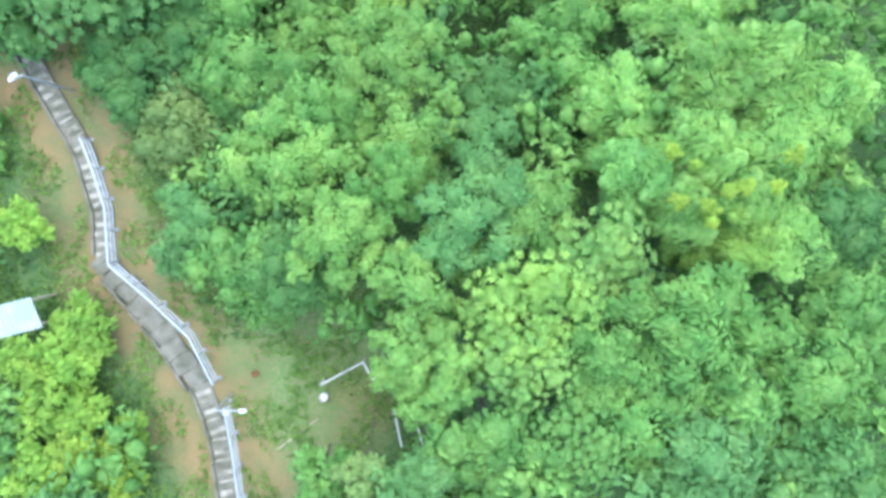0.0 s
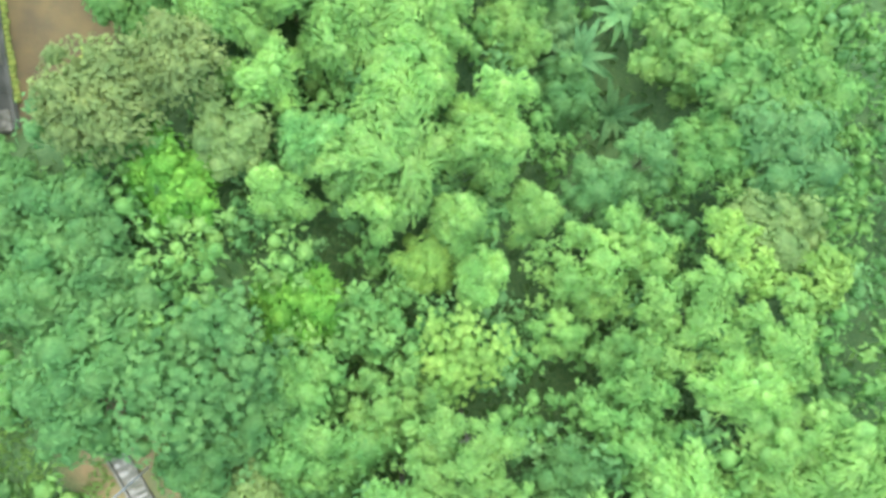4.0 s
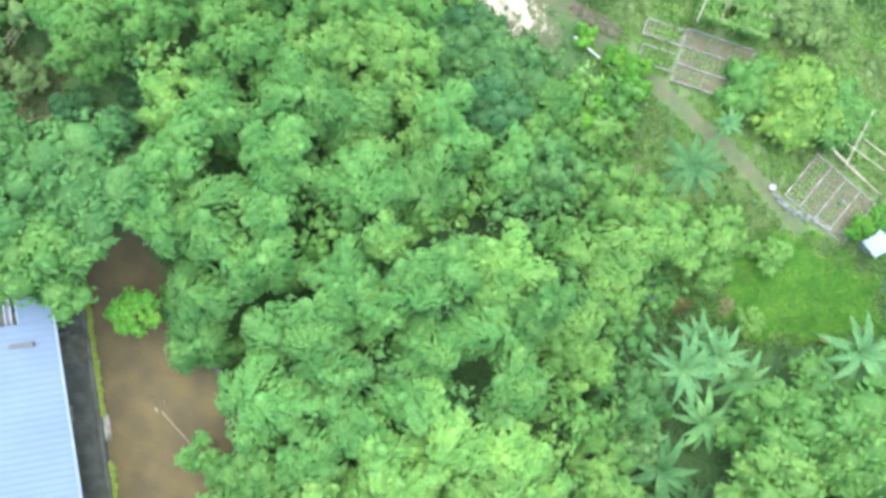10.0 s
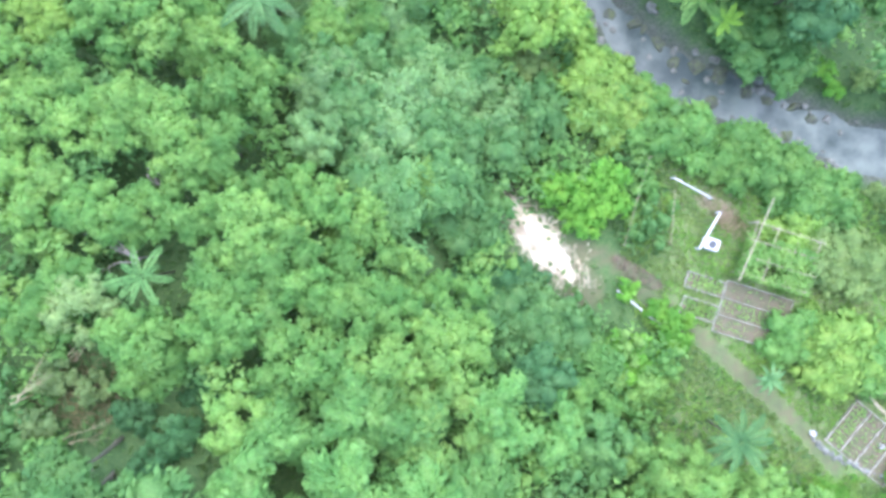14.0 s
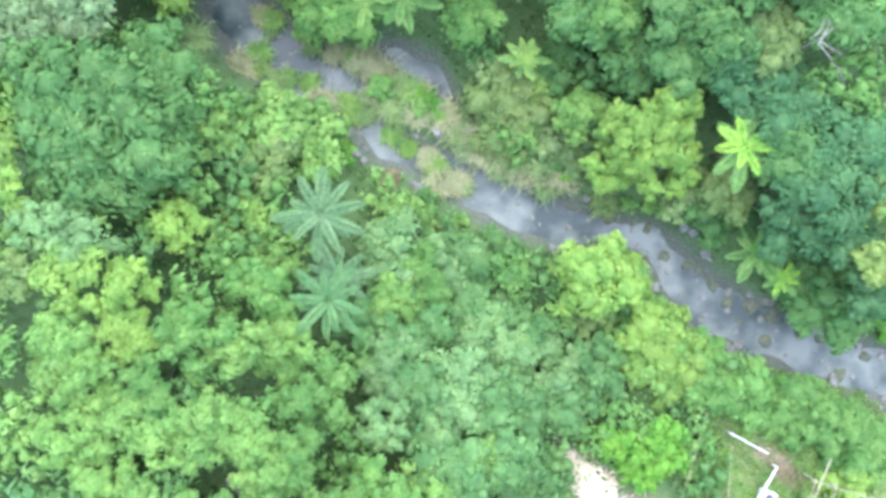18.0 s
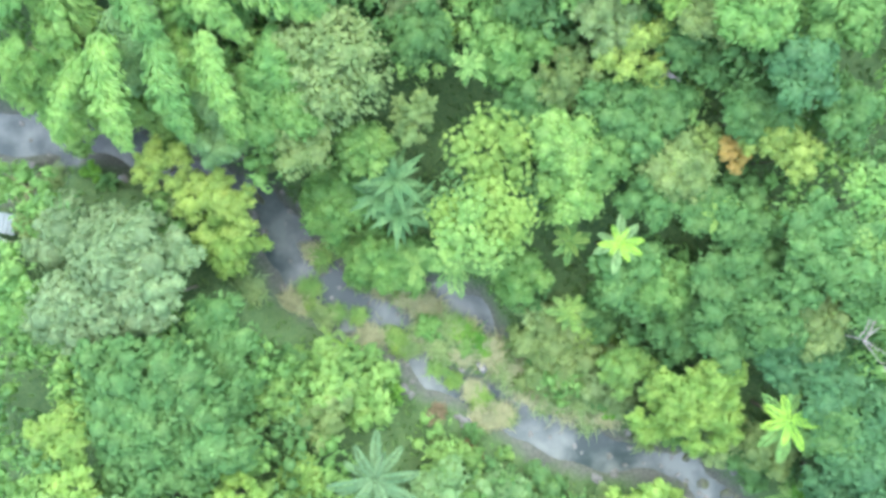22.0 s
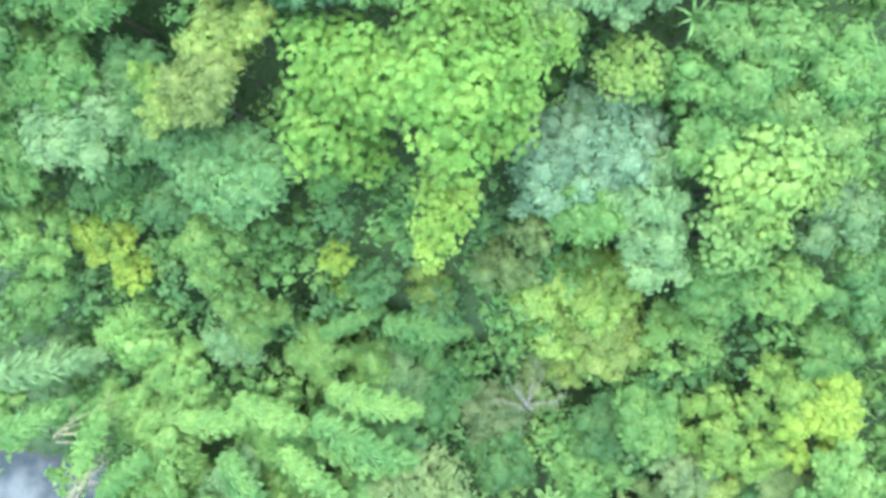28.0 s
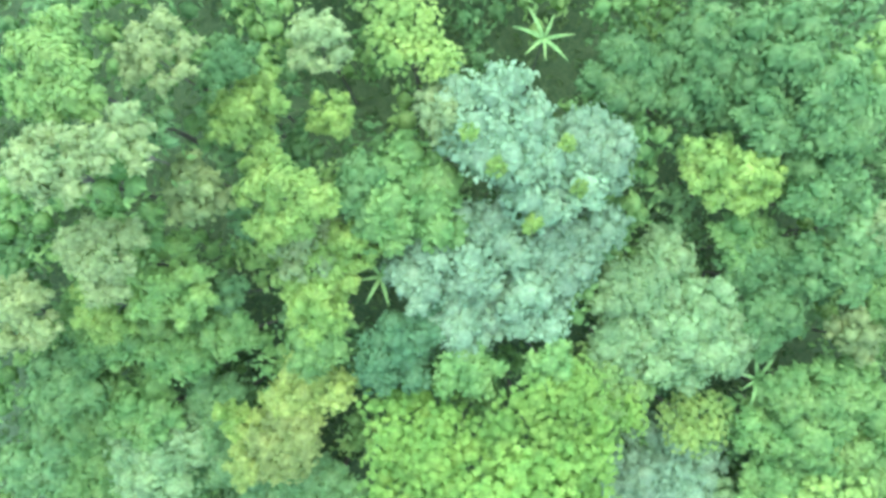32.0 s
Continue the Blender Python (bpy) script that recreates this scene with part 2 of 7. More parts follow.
GARDEN_PATH = [(8.5, 53.5), (10.9, 52.1), (12.6, 49.2), (15.2, 46.5), (17.3, 43.8), (19.5, 41.1), (21.3, 38.5), (22.8, 35.9)]
YARD = [(-20.2, 24.5), (-14.6, 26.5), (-12.3, 32.0), (-13.4, 36.5), (-15.3, 42.5), (-19.2, 42.6), (-19.8, 34)]
GARDEN = [(13.2, 50.5), (17.5, 43.0), (22.5, 36), (30, 32), (32, 44), (24, 55), (16, 58.5)]
LAWN = [(18.2, 34.6), (22.1, 35.6), (26.8, 31.5), (27.3, 28.5), (22.7, 28.2), (18.7, 29.6), (17.2, 31.7)]
MEADOW = [(14.5, 33), (19, 33.5), (22, 36.5), (18.5, 40.5), (14, 44), (12.5, 40)]


def off_line(x, y, line):
    x, y = np.asarray(x, float), np.asarray(y, float)
    best = np.full(np.broadcast(x, y).shape, 1e9)
    for (ax, ay), (bx, by) in zip(line, line[1:]):
        dx, dy = bx - ax, by - ay
        u = np.clip(((x - ax) * dx + (y - ay) * dy) / (dx * dx + dy * dy), 0, 1)
        best = np.minimum(best, np.hypot(x - ax - u * dx, y - ay - u * dy))
    return best


def off_stream(x, y):
    """Distance from the water's edge, negative in the stream and its side arms."""
    x, y = np.asarray(x, float), np.asarray(y, float)
    best = np.full(np.broadcast(x, y).shape, 1e9)
    for line, half in ((STREAM, STREAM_HALF), (SIDE_ARM, SIDE_HALF), (HUT_POOL, POOL_HALF)):
        for (ax, ay), (bx, by), ha, hb in zip(line, line[1:], half, half[1:]):
            dx, dy = bx - ax, by - ay
            u = np.clip(((x - ax) * dx + (y - ay) * dy) / (dx * dx + dy * dy), 0, 1)
            best = np.minimum(best, np.hypot(x - ax - u * dx, y - ay - u * dy) - ha - (hb - ha) * u)
    return best


def inside(x, y, poly):
    """Signed distance to a polygon, positive inside."""
    x, y = np.asarray(x, float), np.asarray(y, float)
    odd = np.zeros(np.broadcast(x, y).shape, bool)
    for (ax, ay), (bx, by) in zip(poly, poly[1:] + poly[:1]):
        if ay != by:
            odd ^= ((ay > y) != (by > y)) & (x < (bx - ax) * (y - ay) / (by - ay) + ax)
    return np.where(odd, 1, -1) * off_line(x, y, poly + poly[:1])


def smooth(a, b, v):
    u = np.clip((v - a) / (b - a), 0, 1)
    return u * u * (3 - 2 * u)


def land(x, y):
    """Height of the ground."""
    x, y = np.asarray(x, float), np.asarray(y, float)
    top, low = 0.0, 0.0
    for bx, by, bz in BUMPS:
        w = (1 + ((x - bx) ** 2 + (y - by) ** 2) / 30.0) ** -3.5
        top, low = top + w * bz, low + w
    z = top / low
    k = smooth(-3, 0.5, inside(x, y, YARD))
    z = z * (1 - k) + 4.5 * k
    k = smooth(-4, 0.5, np.maximum(np.maximum(inside(x, y, GARDEN), inside(x, y, LAWN)), inside(x, y, MEADOW)))
    z = z * (1 - k) - 3.65 * k
    d = off_stream(x, y) + 0.35 * np.sin(1.1 * x - 0.5 * y) * np.cos(0.9 * y)
    k = 1 - smooth(-0.1, 2.2, d)
    dip = 1 - smooth(-0.9, 0.5, d)
    return np.minimum(z, z * (1 - k) - 5.9 * k) * (1 - dip) - 6.75 * dip + 0.06 * np.sin(1.3 * x + 0.7 * y) * np.cos(0.9 * y - 0.5 * x)


def height(x, y):
    return float(land(x, y))


def mesh_from(name, verts, faces, mat, smoothed=False):
    me = bpy.data.meshes.new(name)
    me.from_pydata(verts, [], faces)
    me.materials.append(mat)
    if smoothed:
        me.polygons.foreach_set("use_smooth", [True] * len(me.polygons))
    me.update()
    return me


def part(name, data, material_=None, parent=None, label="", kind=""):
    """Link a mesh or a bmesh as one part under a thing."""
    if isinstance(data, bmesh.types.BMesh):
        me = bpy.data.meshes.new(name)
        data.to_mesh(me)
        data.free()
        data = me
    if material_ and not data.materials:
        data.materials.append(material_)
    ob = new(name, data)
    if parent:
        ob.parent = parent
    return tagged(ob, label, kind=kind)


def box(bm, cx, cy, cz, sx, sy, sz, turn=0.0, bevel=0.0):
    """Add a box given by centre and size to a bmesh."""
    made = bmesh.ops.create_cube(bm, size=1, matrix=Matrix.Translation((cx, cy, cz)) @ Matrix.Rotation(turn, 4, "Z") @ Matrix.Diagonal((sx, sy, sz, 1)))
    if bevel:
        edges = {e for v in made["verts"] for e in v.link_edges}
        bmesh.ops.bevel(bm, geom=list(edges), offset=bevel, segments=1, affect="EDGES")
    return bm


def rod(bm, a, b, r0, r1=None, sides=8):
    """Add a tapered round bar from a to b to a bmesh."""
    a, b = Vector(a), Vector(b)
    m = Matrix.Translation((a + b) / 2) @ (b - a).to_track_quat("Z", "Y").to_matrix().to_4x4()
    bmesh.ops.create_cone(bm, cap_ends=True, segments=sides, radius1=r0, radius2=r0 if r1 is None else r1, depth=(b - a).length, matrix=m)
    return bm


def thing(name, x, y, z, label, category, group="", turn=0.0):
    ob = new(name)
    ob.empty_display_size = 0.2
    ob.matrix_world = pose(x, y, z, 0, 0, turn)
    return tagged(ob, label, category, group)


# ---- ground ----
def build_ground():
    fx = np.arange(-36, 36.01, 0.6)
    fy = np.arange(-24, 160.01, 0.6)
    far = np.array([60, 100, 180, 320, 600, 1200, 2400])
    xs = np.concatenate([-far[::-1], fx, far])
    ys = np.concatenate([-24 - far[::-1], fy, 160 + far])
    gx, gy = np.meshgrid(xs, ys)
    gz = land(gx, gy)
    nx, ny = len(xs), len(ys)
    verts = np.stack([gx.ravel(), gy.ravel(), gz.ravel()], 1)
    ii = (np.arange(ny - 1)[:, None] * nx + np.arange(nx - 1)[None, :]).ravel()
    faces = np.stack([ii, ii + 1, ii + nx + 1, ii + nx], 1)
    me = bpy.data.meshes.new("ground")
    me.from_pydata(verts.tolist(), [], faces.tolist())
    me.polygons.foreach_set("use_smooth", [True] * len(me.polygons))
    x, y = gx.ravel(), gy.ravel()
    stairs = off_line(x, y, STAIRS)
    soil = smooth(-1.0, 0.4, inside(x, y, YARD))
    path = 1 - smooth(0.2, 0.7, off_line(x, y, GARDEN_PATH))
    path = np.maximum(path, 1 - smooth(0.5, 1.9, off_line(x, y, [(4.6, 57.4), (8.6, 50.6)])))
    path = np.maximum(path, 0.8 - 0.8 * smooth(0.5, 1.5, np.hypot(x - 18.4, y - 53.4)))
    bank = 1 - smooth(1.2, 3.6, stairs + 0.7 * np.sin(x * 1.7) * np.cos(y * 1.1))
    grass = np.maximum(smooth(-2, 1, inside(x, y, GARDEN)), smooth(-2, 1, inside(x, y, MEADOW)))
    grass = np.maximum(grass, 0.85 - 0.85 * smooth(2.5, 6, np.hypot(x + 7, y + 7)))
    bank = np.maximum(bank, 0.4 - 0.4 * smooth(1, 3, np.hypot(x + 5, y + 9.5)))
    lawn = smooth(-0.5, 0.8, inside(x, y, LAWN))
    gravel = 1 - smooth(0.0, 0.9, off_stream(x, y))
    for name, values in (("soil", soil), ("lawn", lawn), ("path", path), ("bank", bank), ("grass", grass), ("gravel", gravel)):
        me.attributes.new(name, "FLOAT", "POINT").data.foreach_set("value", values.astype(np.float32))
    mat = bpy.data.materials.new("forest_ground")
    mat.use_nodes = True
    nt = mat.node_tree
    geo = nt.nodes.new("ShaderNodeNewGeometry")

    def noise_node(scale):
        n = nt.nodes.new("ShaderNodeTexNoise")
        n.inputs["Scale"].default_value, n.inputs["Detail"].default_value = scale, 8
        nt.links.new(geo.outputs["Position"], n.inputs["Vector"])
        return n

    def ramp_node(src, a, b, stops=(0.35, 0.65)):
        r = nt.nodes.new("ShaderNodeValToRGB")
        r.color_ramp.elements[0].position, r.color_ramp.elements[0].color = stops[0], (*a, 1)
        r.color_ramp.elements[1].position, r.color_ramp.elements[1].color = stops[1], (*b, 1)
        nt.links.new(src.outputs["Fac"], r.inputs["Fac"])
        return r

    small, large = noise_node(6.0), noise_node(0.7)
    color = ramp_node(small, (0.03, 0.085, 0.02), (0.07, 0.125, 0.035))
    for name, a, b, src in (("grass", (0.08, 0.17, 0.035), (0.15, 0.165, 0.075), small), ("bank", (0.10, 0.112, 0.04), (0.175, 0.124, 0.052), large),
                            ("lawn", (0.09, 0.23, 0.02), (0.16, 0.28, 0.04), small), ("path", (0.075, 0.092, 0.040), (0.115, 0.108, 0.055), large), ("soil", (0.075, 0.057, 0.026), (0.115, 0.086, 0.032), large), ("gravel", (0.045, 0.055, 0.042), (0.10, 0.112, 0.082), small)):
        at_node = nt.nodes.new("ShaderNodeAttribute")
        at_node.attribute_name = name
        edge = nt.nodes.new("ShaderNodeMath")
        edge.operation = "MULTIPLY_ADD"
        edge.inputs[1].default_value, edge.inputs[2].default_value = 0.8, -0.4
        nt.links.new(small.outputs["Fac"], edge.inputs[0])
        add = nt.nodes.new("ShaderNodeMath")
        add.use_clamp = True
        nt.links.new(at_node.outputs["Fac"], add.inputs[0])
        nt.links.new(edge.outputs["Value"], add.inputs[1])
        keep = nt.nodes.new("ShaderNodeMath")
        keep.operation = "MULTIPLY"
        keep.use_clamp = True
        wide = nt.nodes.new("ShaderNodeMath")
        wide.operation = "MULTIPLY"
        wide.use_clamp = True
        wide.inputs[1].default_value = 3.0
        nt.links.new(at_node.outputs["Fac"], wide.inputs[0])
        nt.links.new(add.outputs["Value"], keep.inputs[0])
        nt.links.new(wide.outputs["Value"], keep.inputs[1])
        mix = nt.nodes.new("ShaderNodeMixRGB")
        nt.links.new(keep.outputs["Value"], mix.inputs["Fac"])
        nt.links.new(color.outputs["Color"], mix.inputs["Color1"])
        nt.links.new(ramp_node(src, a, b).outputs["Color"], mix.inputs["Color2"])
        color = mix
    bsdf = nt.nodes["Principled BSDF"]
    bsdf.inputs["Roughness"].default_value = 0.95
    nt.links.new(color.outputs["Color"], bsdf.inputs["Base Color"])
    bump = nt.nodes.new("ShaderNodeBump")
    bump.inputs["Strength"].default_value, bump.inputs["Distance"].default_value = 0.6, 0.08
    nt.links.new(small.outputs["Fac"], bump.inputs["Height"])
    nt.links.new(bump.outputs["Normal"], bsdf.inputs["Normal"])
    me.materials.append(mat)
    tagged(new("ground", me), "leafy valley ground with bare earth and grass patches", "ground", kind="structure")


build_ground()


def build_water():
    mat = bpy.data.materials.new("stream_water")
    mat.use_nodes = True
    nt = mat.node_tree
    bsdf = nt.nodes["Principled BSDF"]
    bsdf.inputs["Roughness"].default_value = 0.28
    bsdf.inputs["Specular IOR Level"].default_value = 0.42
    bsdf.inputs["IOR"].default_value = 1.33
    geo = nt.nodes.new("ShaderNodeNewGeometry")
    n = nt.nodes.new("ShaderNodeTexNoise")
    n.inputs["Scale"].default_value, n.inputs["Detail"].default_value = 0.42, 6
    nt.links.new(geo.outputs["Position"], n.inputs["Vector"])
    r = nt.nodes.new("ShaderNodeValToRGB")
    r.color_ramp.elements[0].position, r.color_ramp.elements[0].color = 0.40, (0.030, 0.050, 0.044, 1)
    r.color_ramp.elements[1].position, r.color_ramp.elements[1].color = 0.64, (0.130, 0.160, 0.135, 1)
    nt.links.new(n.outputs["Fac"], r.inputs["Fac"])
    nt.links.new(r.outputs["Color"], bsdf.inputs["Base Color"])
    w = nt.nodes.new("ShaderNodeTexNoise")
    w.inputs["Scale"].default_value, w.inputs["Detail"].default_value = 5.0, 4
    nt.links.new(geo.outputs["Position"], w.inputs["Vector"])
    b = nt.nodes.new("ShaderNodeBump")
    b.inputs["Strength"].default_value, b.inputs["Distance"].default_value = 0.16, 0.04
    nt.links.new(w.outputs["Fac"], b.inputs["Height"])
    nt.links.new(b.outputs["Normal"], bsdf.inputs["Normal"])
    verts, faces = [], []
    for line, half in ((STREAM, STREAM_HALF), (SIDE_ARM, SIDE_HALF), (HUT_POOL, POOL_HALF)):
        pts = []
        for (ax, ay), (bx, by), ha, hb in zip(line, line[1:], half, half[1:]):
            for k in range(6):
                pts.append((ax + (bx - ax) * k / 6, ay + (by - ay) * k / 6, ha + (hb - ha) * k / 6))
        for i, (x, y, h) in enumerate(pts):
            j0, j1 = max(i - 3, 0), min(i + 3, len(pts) - 1)
            d = Vector((pts[j1][0] - pts[j0][0], pts[j1][1] - pts[j0][1], 0)).normalized()
            for k in range(7):
                s = (k / 6 - 0.5) * 2 * (h + 0.9)
                verts.append((x - d.y * s, y + d.x * s, -6.28 - 0.02 * (line is not STREAM)))
            if i:
                for k in range(6):
                    a = len(verts) - 14 + k
                    faces.append((a, a + 1, a + 8, a + 7))
    tagged(new("water", mesh_from("water", verts, faces, mat, True)), "shallow grey-blue stream running between rocks", "stream", kind="structure")


build_water()

# ---- foliage ----
rng = np.random.default_rng(7)


ICO = bmesh.new()
bmesh.ops.create_icosphere(ICO, subdivisions=1, radius=1)
ICO.verts.ensure_lookup_table()
ICO_POINTS = np.array([v.co[:] for v in ICO.verts])
ICO_FACES = np.array([[v.index for v in f.verts] for f in ICO.faces])
ICO.free()


def leaf_mesh(name, centres, normals, size, aspect, mat, droop=0.0, spin=None, cores=(), core=0.8):
    """One mesh of folded four-point leaves."""
    n = len(centres)
    nrm = normals / np.linalg.norm(normals, axis=1, keepdims=True)
    ref = rng.normal(size=(n, 3)) if spin is None else spin
    u = np.cross(nrm, ref)
    u /= np.linalg.norm(u, axis=1, keepdims=True) + 1e-9
    if spin is not None:
        u = np.cross(u, nrm)
    v = np.cross(nrm, u)
    s = (size * rng.uniform(0.65, 1.3, n))[:, None]
    tip = centres + u * s * 0.6 - np.array([0, 0, 1]) * s * droop
    root = centres - u * s * 0.6
    side = v * s * aspect * 0.5 + nrm * s * 0.04
    other = -v * s * aspect * 0.5 + nrm * s * 0.04
    verts = np.stack([root, centres + side, tip, centres + other], 1).reshape(-1, 3)
    inner = []
    for bx, by, bz, rx, ry, rz in cores:
        lump = 1 + rng.uniform(-0.16, 0.12, (len(ICO_POINTS), 1))
        inner.append(ICO_POINTS * lump * (rx * core, ry * core, rz * core) + (bx, by, bz))
    m, nv, nf = len(inner), len(ICO_POINTS), len(ICO_FACES)
    if m:
        verts = np.concatenate([verts] + inner)
    loops = np.concatenate([np.arange(n * 4)] + [(ICO_FACES + n * 4 + k * nv).ravel() for k in range(m)])
    starts = np.concatenate([np.arange(0, n * 4, 4), n * 4 + np.arange(0, m * nf * 3, 3)])
    me = bpy.data.meshes.new(name)
    me.vertices.add(len(verts))
    me.vertices.foreach_set("co", verts.astype(np.float32).ravel())
    me.loops.add(len(loops))
    me.loops.foreach_set("vertex_index", loops.astype(np.int32))
    me.polygons.add(len(starts))
    me.polygons.foreach_set("loop_start", starts.astype(np.int32))
    me.polygons.foreach_set("use_smooth", np.arange(len(starts)) >= n)
    me.update(calc_edges=True)
    me.materials.append(mat)
    return me


def on_balls(balls, count):
    """Points and outward directions in the outer shells of balls (x, y, z, rx, ry, rz), thinner below."""
    area = np.array([b[3] * b[4] for b in balls])
    which = rng.choice(len(balls), count, p=area / area.sum())
    b = np.array(balls)[which]
    d = rng.normal(size=(count, 3))
    d[:, 2] = np.where(rng.random(count) < 0.8, np.abs(d[:, 2]), d[:, 2])
    d /= np.linalg.norm(d, axis=1, keepdims=True)
    rad = rng.uniform(0.88, 1.08, count)[:, None]
    return b[:, :3] + d * b[:, 3:6] * rad, d, which


def dome(n, spread=0.7, flat=0.85):
    """Puff centres over a dome of radius one."""
    pts = []
    for i in range(n):
        u = (i + 0.5) / n
        r = spread * math.sqrt(u) * rng.uniform(0.85, 1.1)
        a = i * 2.39996 + rng.uniform(-0.4, 0.4)
        z = flat * (math.sqrt(max(0, 1 - (r / 0.95) ** 2)) - 1) + rng.uniform(-0.3, 0.04)
        pts.append((r * math.cos(a), r * math.sin(a), z))
    return pts


def shingled(balls, count, size, aspect, jitter=0.2, droop=0.18, core=0.78, lift=0.4):
    """Leaf sprays laid over balls like shingles, tips outward and down."""
    c, d, _ = on_balls(balls, count)
    spin = d * (1, 1, 0.2) + (0, 0, -0.45) + rng.normal(size=c.shape) * 0.35
    return leaf_mesh("crown", c, d + rng.normal(size=c.shape) * jitter + (0, 0, lift), size, aspect, LEAF, droop, spin, balls, core)


def crown_broadleaf(many=1.0, big=1.0):
    balls = []
    for x, y, z in dome(rng.integers(9, 14), 0.7):
        s = rng.uniform(0.27, 0.46)
        balls.append((x, y, z - s * 0.7, s, s * rng.uniform(0.8, 1.1), s * 0.75))
        for k in range(4):
            a, q = rng.uniform(0, 6.28), s * rng.uniform(0.25, 0.5)
            balls.append((x + s * 0.85 * math.cos(a), y + s * 0.85 * math.sin(a), z - s * rng.uniform(0.5, 0.9), q, q, q * 0.8))
    return shingled(balls, int(1300 * many), 0.108 * big, 0.62, 0.24, core=0.83)


def tuft(balls, x, y, z, s, tall=1.25):
    """A rounded tuft with smaller ones round its foot."""
    balls.append((x, y, z - s * tall * 0.9, s, s * rng.uniform(0.8, 1.0), s * tall))
    for k in range(4):
        a, q = k * 1.57 + rng.uniform(0, 1.2), s * rng.uniform(0.4, 0.6)
        balls.append((x + s * 0.95 * math.cos(a), y + s * 0.95 * math.sin(a), z - s * rng.uniform(0.7, 1.3), q, q, q * 0.9))


def crown_feathery(many=1.0, big=1.0):
    balls = []
    tuft(balls, rng.uniform(-0.15, 0.15), rng.uniform(-0.15, 0.15), 0, 0.38)
    for k in range(7):
        a, r = k * 0.9 + rng.uniform(-0.3, 0.3), rng.uniform(0.45, 0.75)
        tuft(balls, r * math.cos(a), r * math.sin(a), -rng.uniform(0.1, 0.55), rng.uniform(0.2, 0.33), rng.uniform(0.9, 1.3))
    return shingled(balls, int(1650 * many), 0.1 * big, 0.52, 0.18, 0.2, 0.85)


def crown_bamboo(many=1.0, big=1.0):
    """Feathered plumes that rise from one clump and arch over towards +x, drooping at their tips."""
    cen, nrm, spin, cores = [], [], [], []
    plumes = 14
    for k in range(plumes):
        a = (k - (plumes - 1) / 2) * 0.42 + rng.uniform(-0.3, 0.3)
        if k % 3 == 0:
            a += rng.uniform(-1.2, 1.2)
        way = np.array([math.cos(a), math.sin(a), 0.0])
        side = np.array([-way[1], way[0], 0.0])
        long, wide = rng.uniform(0.5, 0.85), rng.uniform(0.165, 0.26)
        reach = rng.uniform(-0.4, 0.42)
        base = way * reach + side * rng.uniform(-0.28, 0.28) + np.array([0, 0, -rng.uniform(0.0, 0.5) - 0.25 * max(reach, 0)])
        drop = rng.uniform(0.3, 0.6)
        m = int(145 * many)
        u = rng.random(m) ** 0.85
        phi = rng.uniform(-0.25, math.pi + 0.25, m)
        w = wide * np.sin(np.pi * (0.2 + 0.76 * u)) ** 0.6 * (1 + 0.12 * np.sin(u * 17 + k)) + 0.02
        w = w * rng.uniform(0.85, 1.18, m)
        across, up = (np.cos(phi) * w)[:, None], (np.sin(phi) * w * 0.75)[:, None]
        axis = base + way * (long * (u - 0.15))[:, None] + np.array([0, 0, 1]) * (-wide * 0.7 - drop * u ** 2)[:, None]
        cen.append(axis + side * across + np.array([0, 0, 1]) * up)
        nrm.append(side * np.cos(phi)[:, None] * 0.8 + np.array([0, 0, 1]) * (np.sin(phi) + 0.45)[:, None] + way * (u * 0.8 - 0.15)[:, None] + rng.normal(size=(m, 3)) * 0.17)
        spin.append(way * 0.8 + side * (np.cos(phi) * 0.9)[:, None] + np.array([0, 0, -0.45]) + rng.normal(size=(m, 3)) * 0.25)
        for q in (0.06, 0.28, 0.5, 0.7, 0.88):
            p = base + way * long * (q - 0.15) + np.array([0, 0, -wide * 0.75 - drop * q * q])
            ww = wide * math.sin(math.pi * (0.2 + 0.76 * q)) ** 0.6
            cores.append((*p, ww, ww, ww * 0.75))
    return leaf_mesh("crown", np.concatenate(cen), np.concatenate(nrm), 0.108 * big, 0.36, LEAF, 0.22, np.concatenate(spin), cores, 0.8)


def crown_plume(leaves, wide):
    """One long feathered culm lying along +x, a unit long, rising and drooping at its end."""
    m = leaves
    u = rng.random(m) ** 0.9
    phi = rng.uniform(-0.3, math.pi + 0.3, m)
    w = wide * np.sin(np.pi * (0.12 + 0.86 * u)) ** 0.6 * (1 + 0.2 * np.sin(u * 40)) * rng.uniform(0.6, 1.15, m)
    z = 0.10 * np.sin(np.pi * u * 0.8) - 0.30 * u ** 2.2
    cen = np.stack([u, np.cos(phi) * w, z + np.sin(phi) * w * 0.6 - wide * 0.6], 1)
    nrm = np.stack([u * 0.5 - 0.2, np.cos(phi) * 0.7, np.sin(phi) + 0.45], 1) + rng.normal(size=(m, 3)) * 0.15
    spin = np.stack([np.full(m, 0.7), np.cos(phi) * 1.1, np.full(m, -0.4)], 1) + rng.normal(size=(m, 3)) * 0.2
    cores = []
    for q in np.linspace(0.04, 0.92, 9):
        ww = wide * math.sin(math.pi * (0.12 + 0.86 * q)) ** 0.6
        cores.append((q, 0, 0.10 * math.sin(math.pi * q * 0.8) - 0.30 * q ** 2.2 - wide * 0.62, max(ww, 0.07), ww, ww * 0.6))
    return leaf_mesh("crown", cen, nrm, 0.08, 0.42, LEAF, 0.2, spin, cores, 0.75)


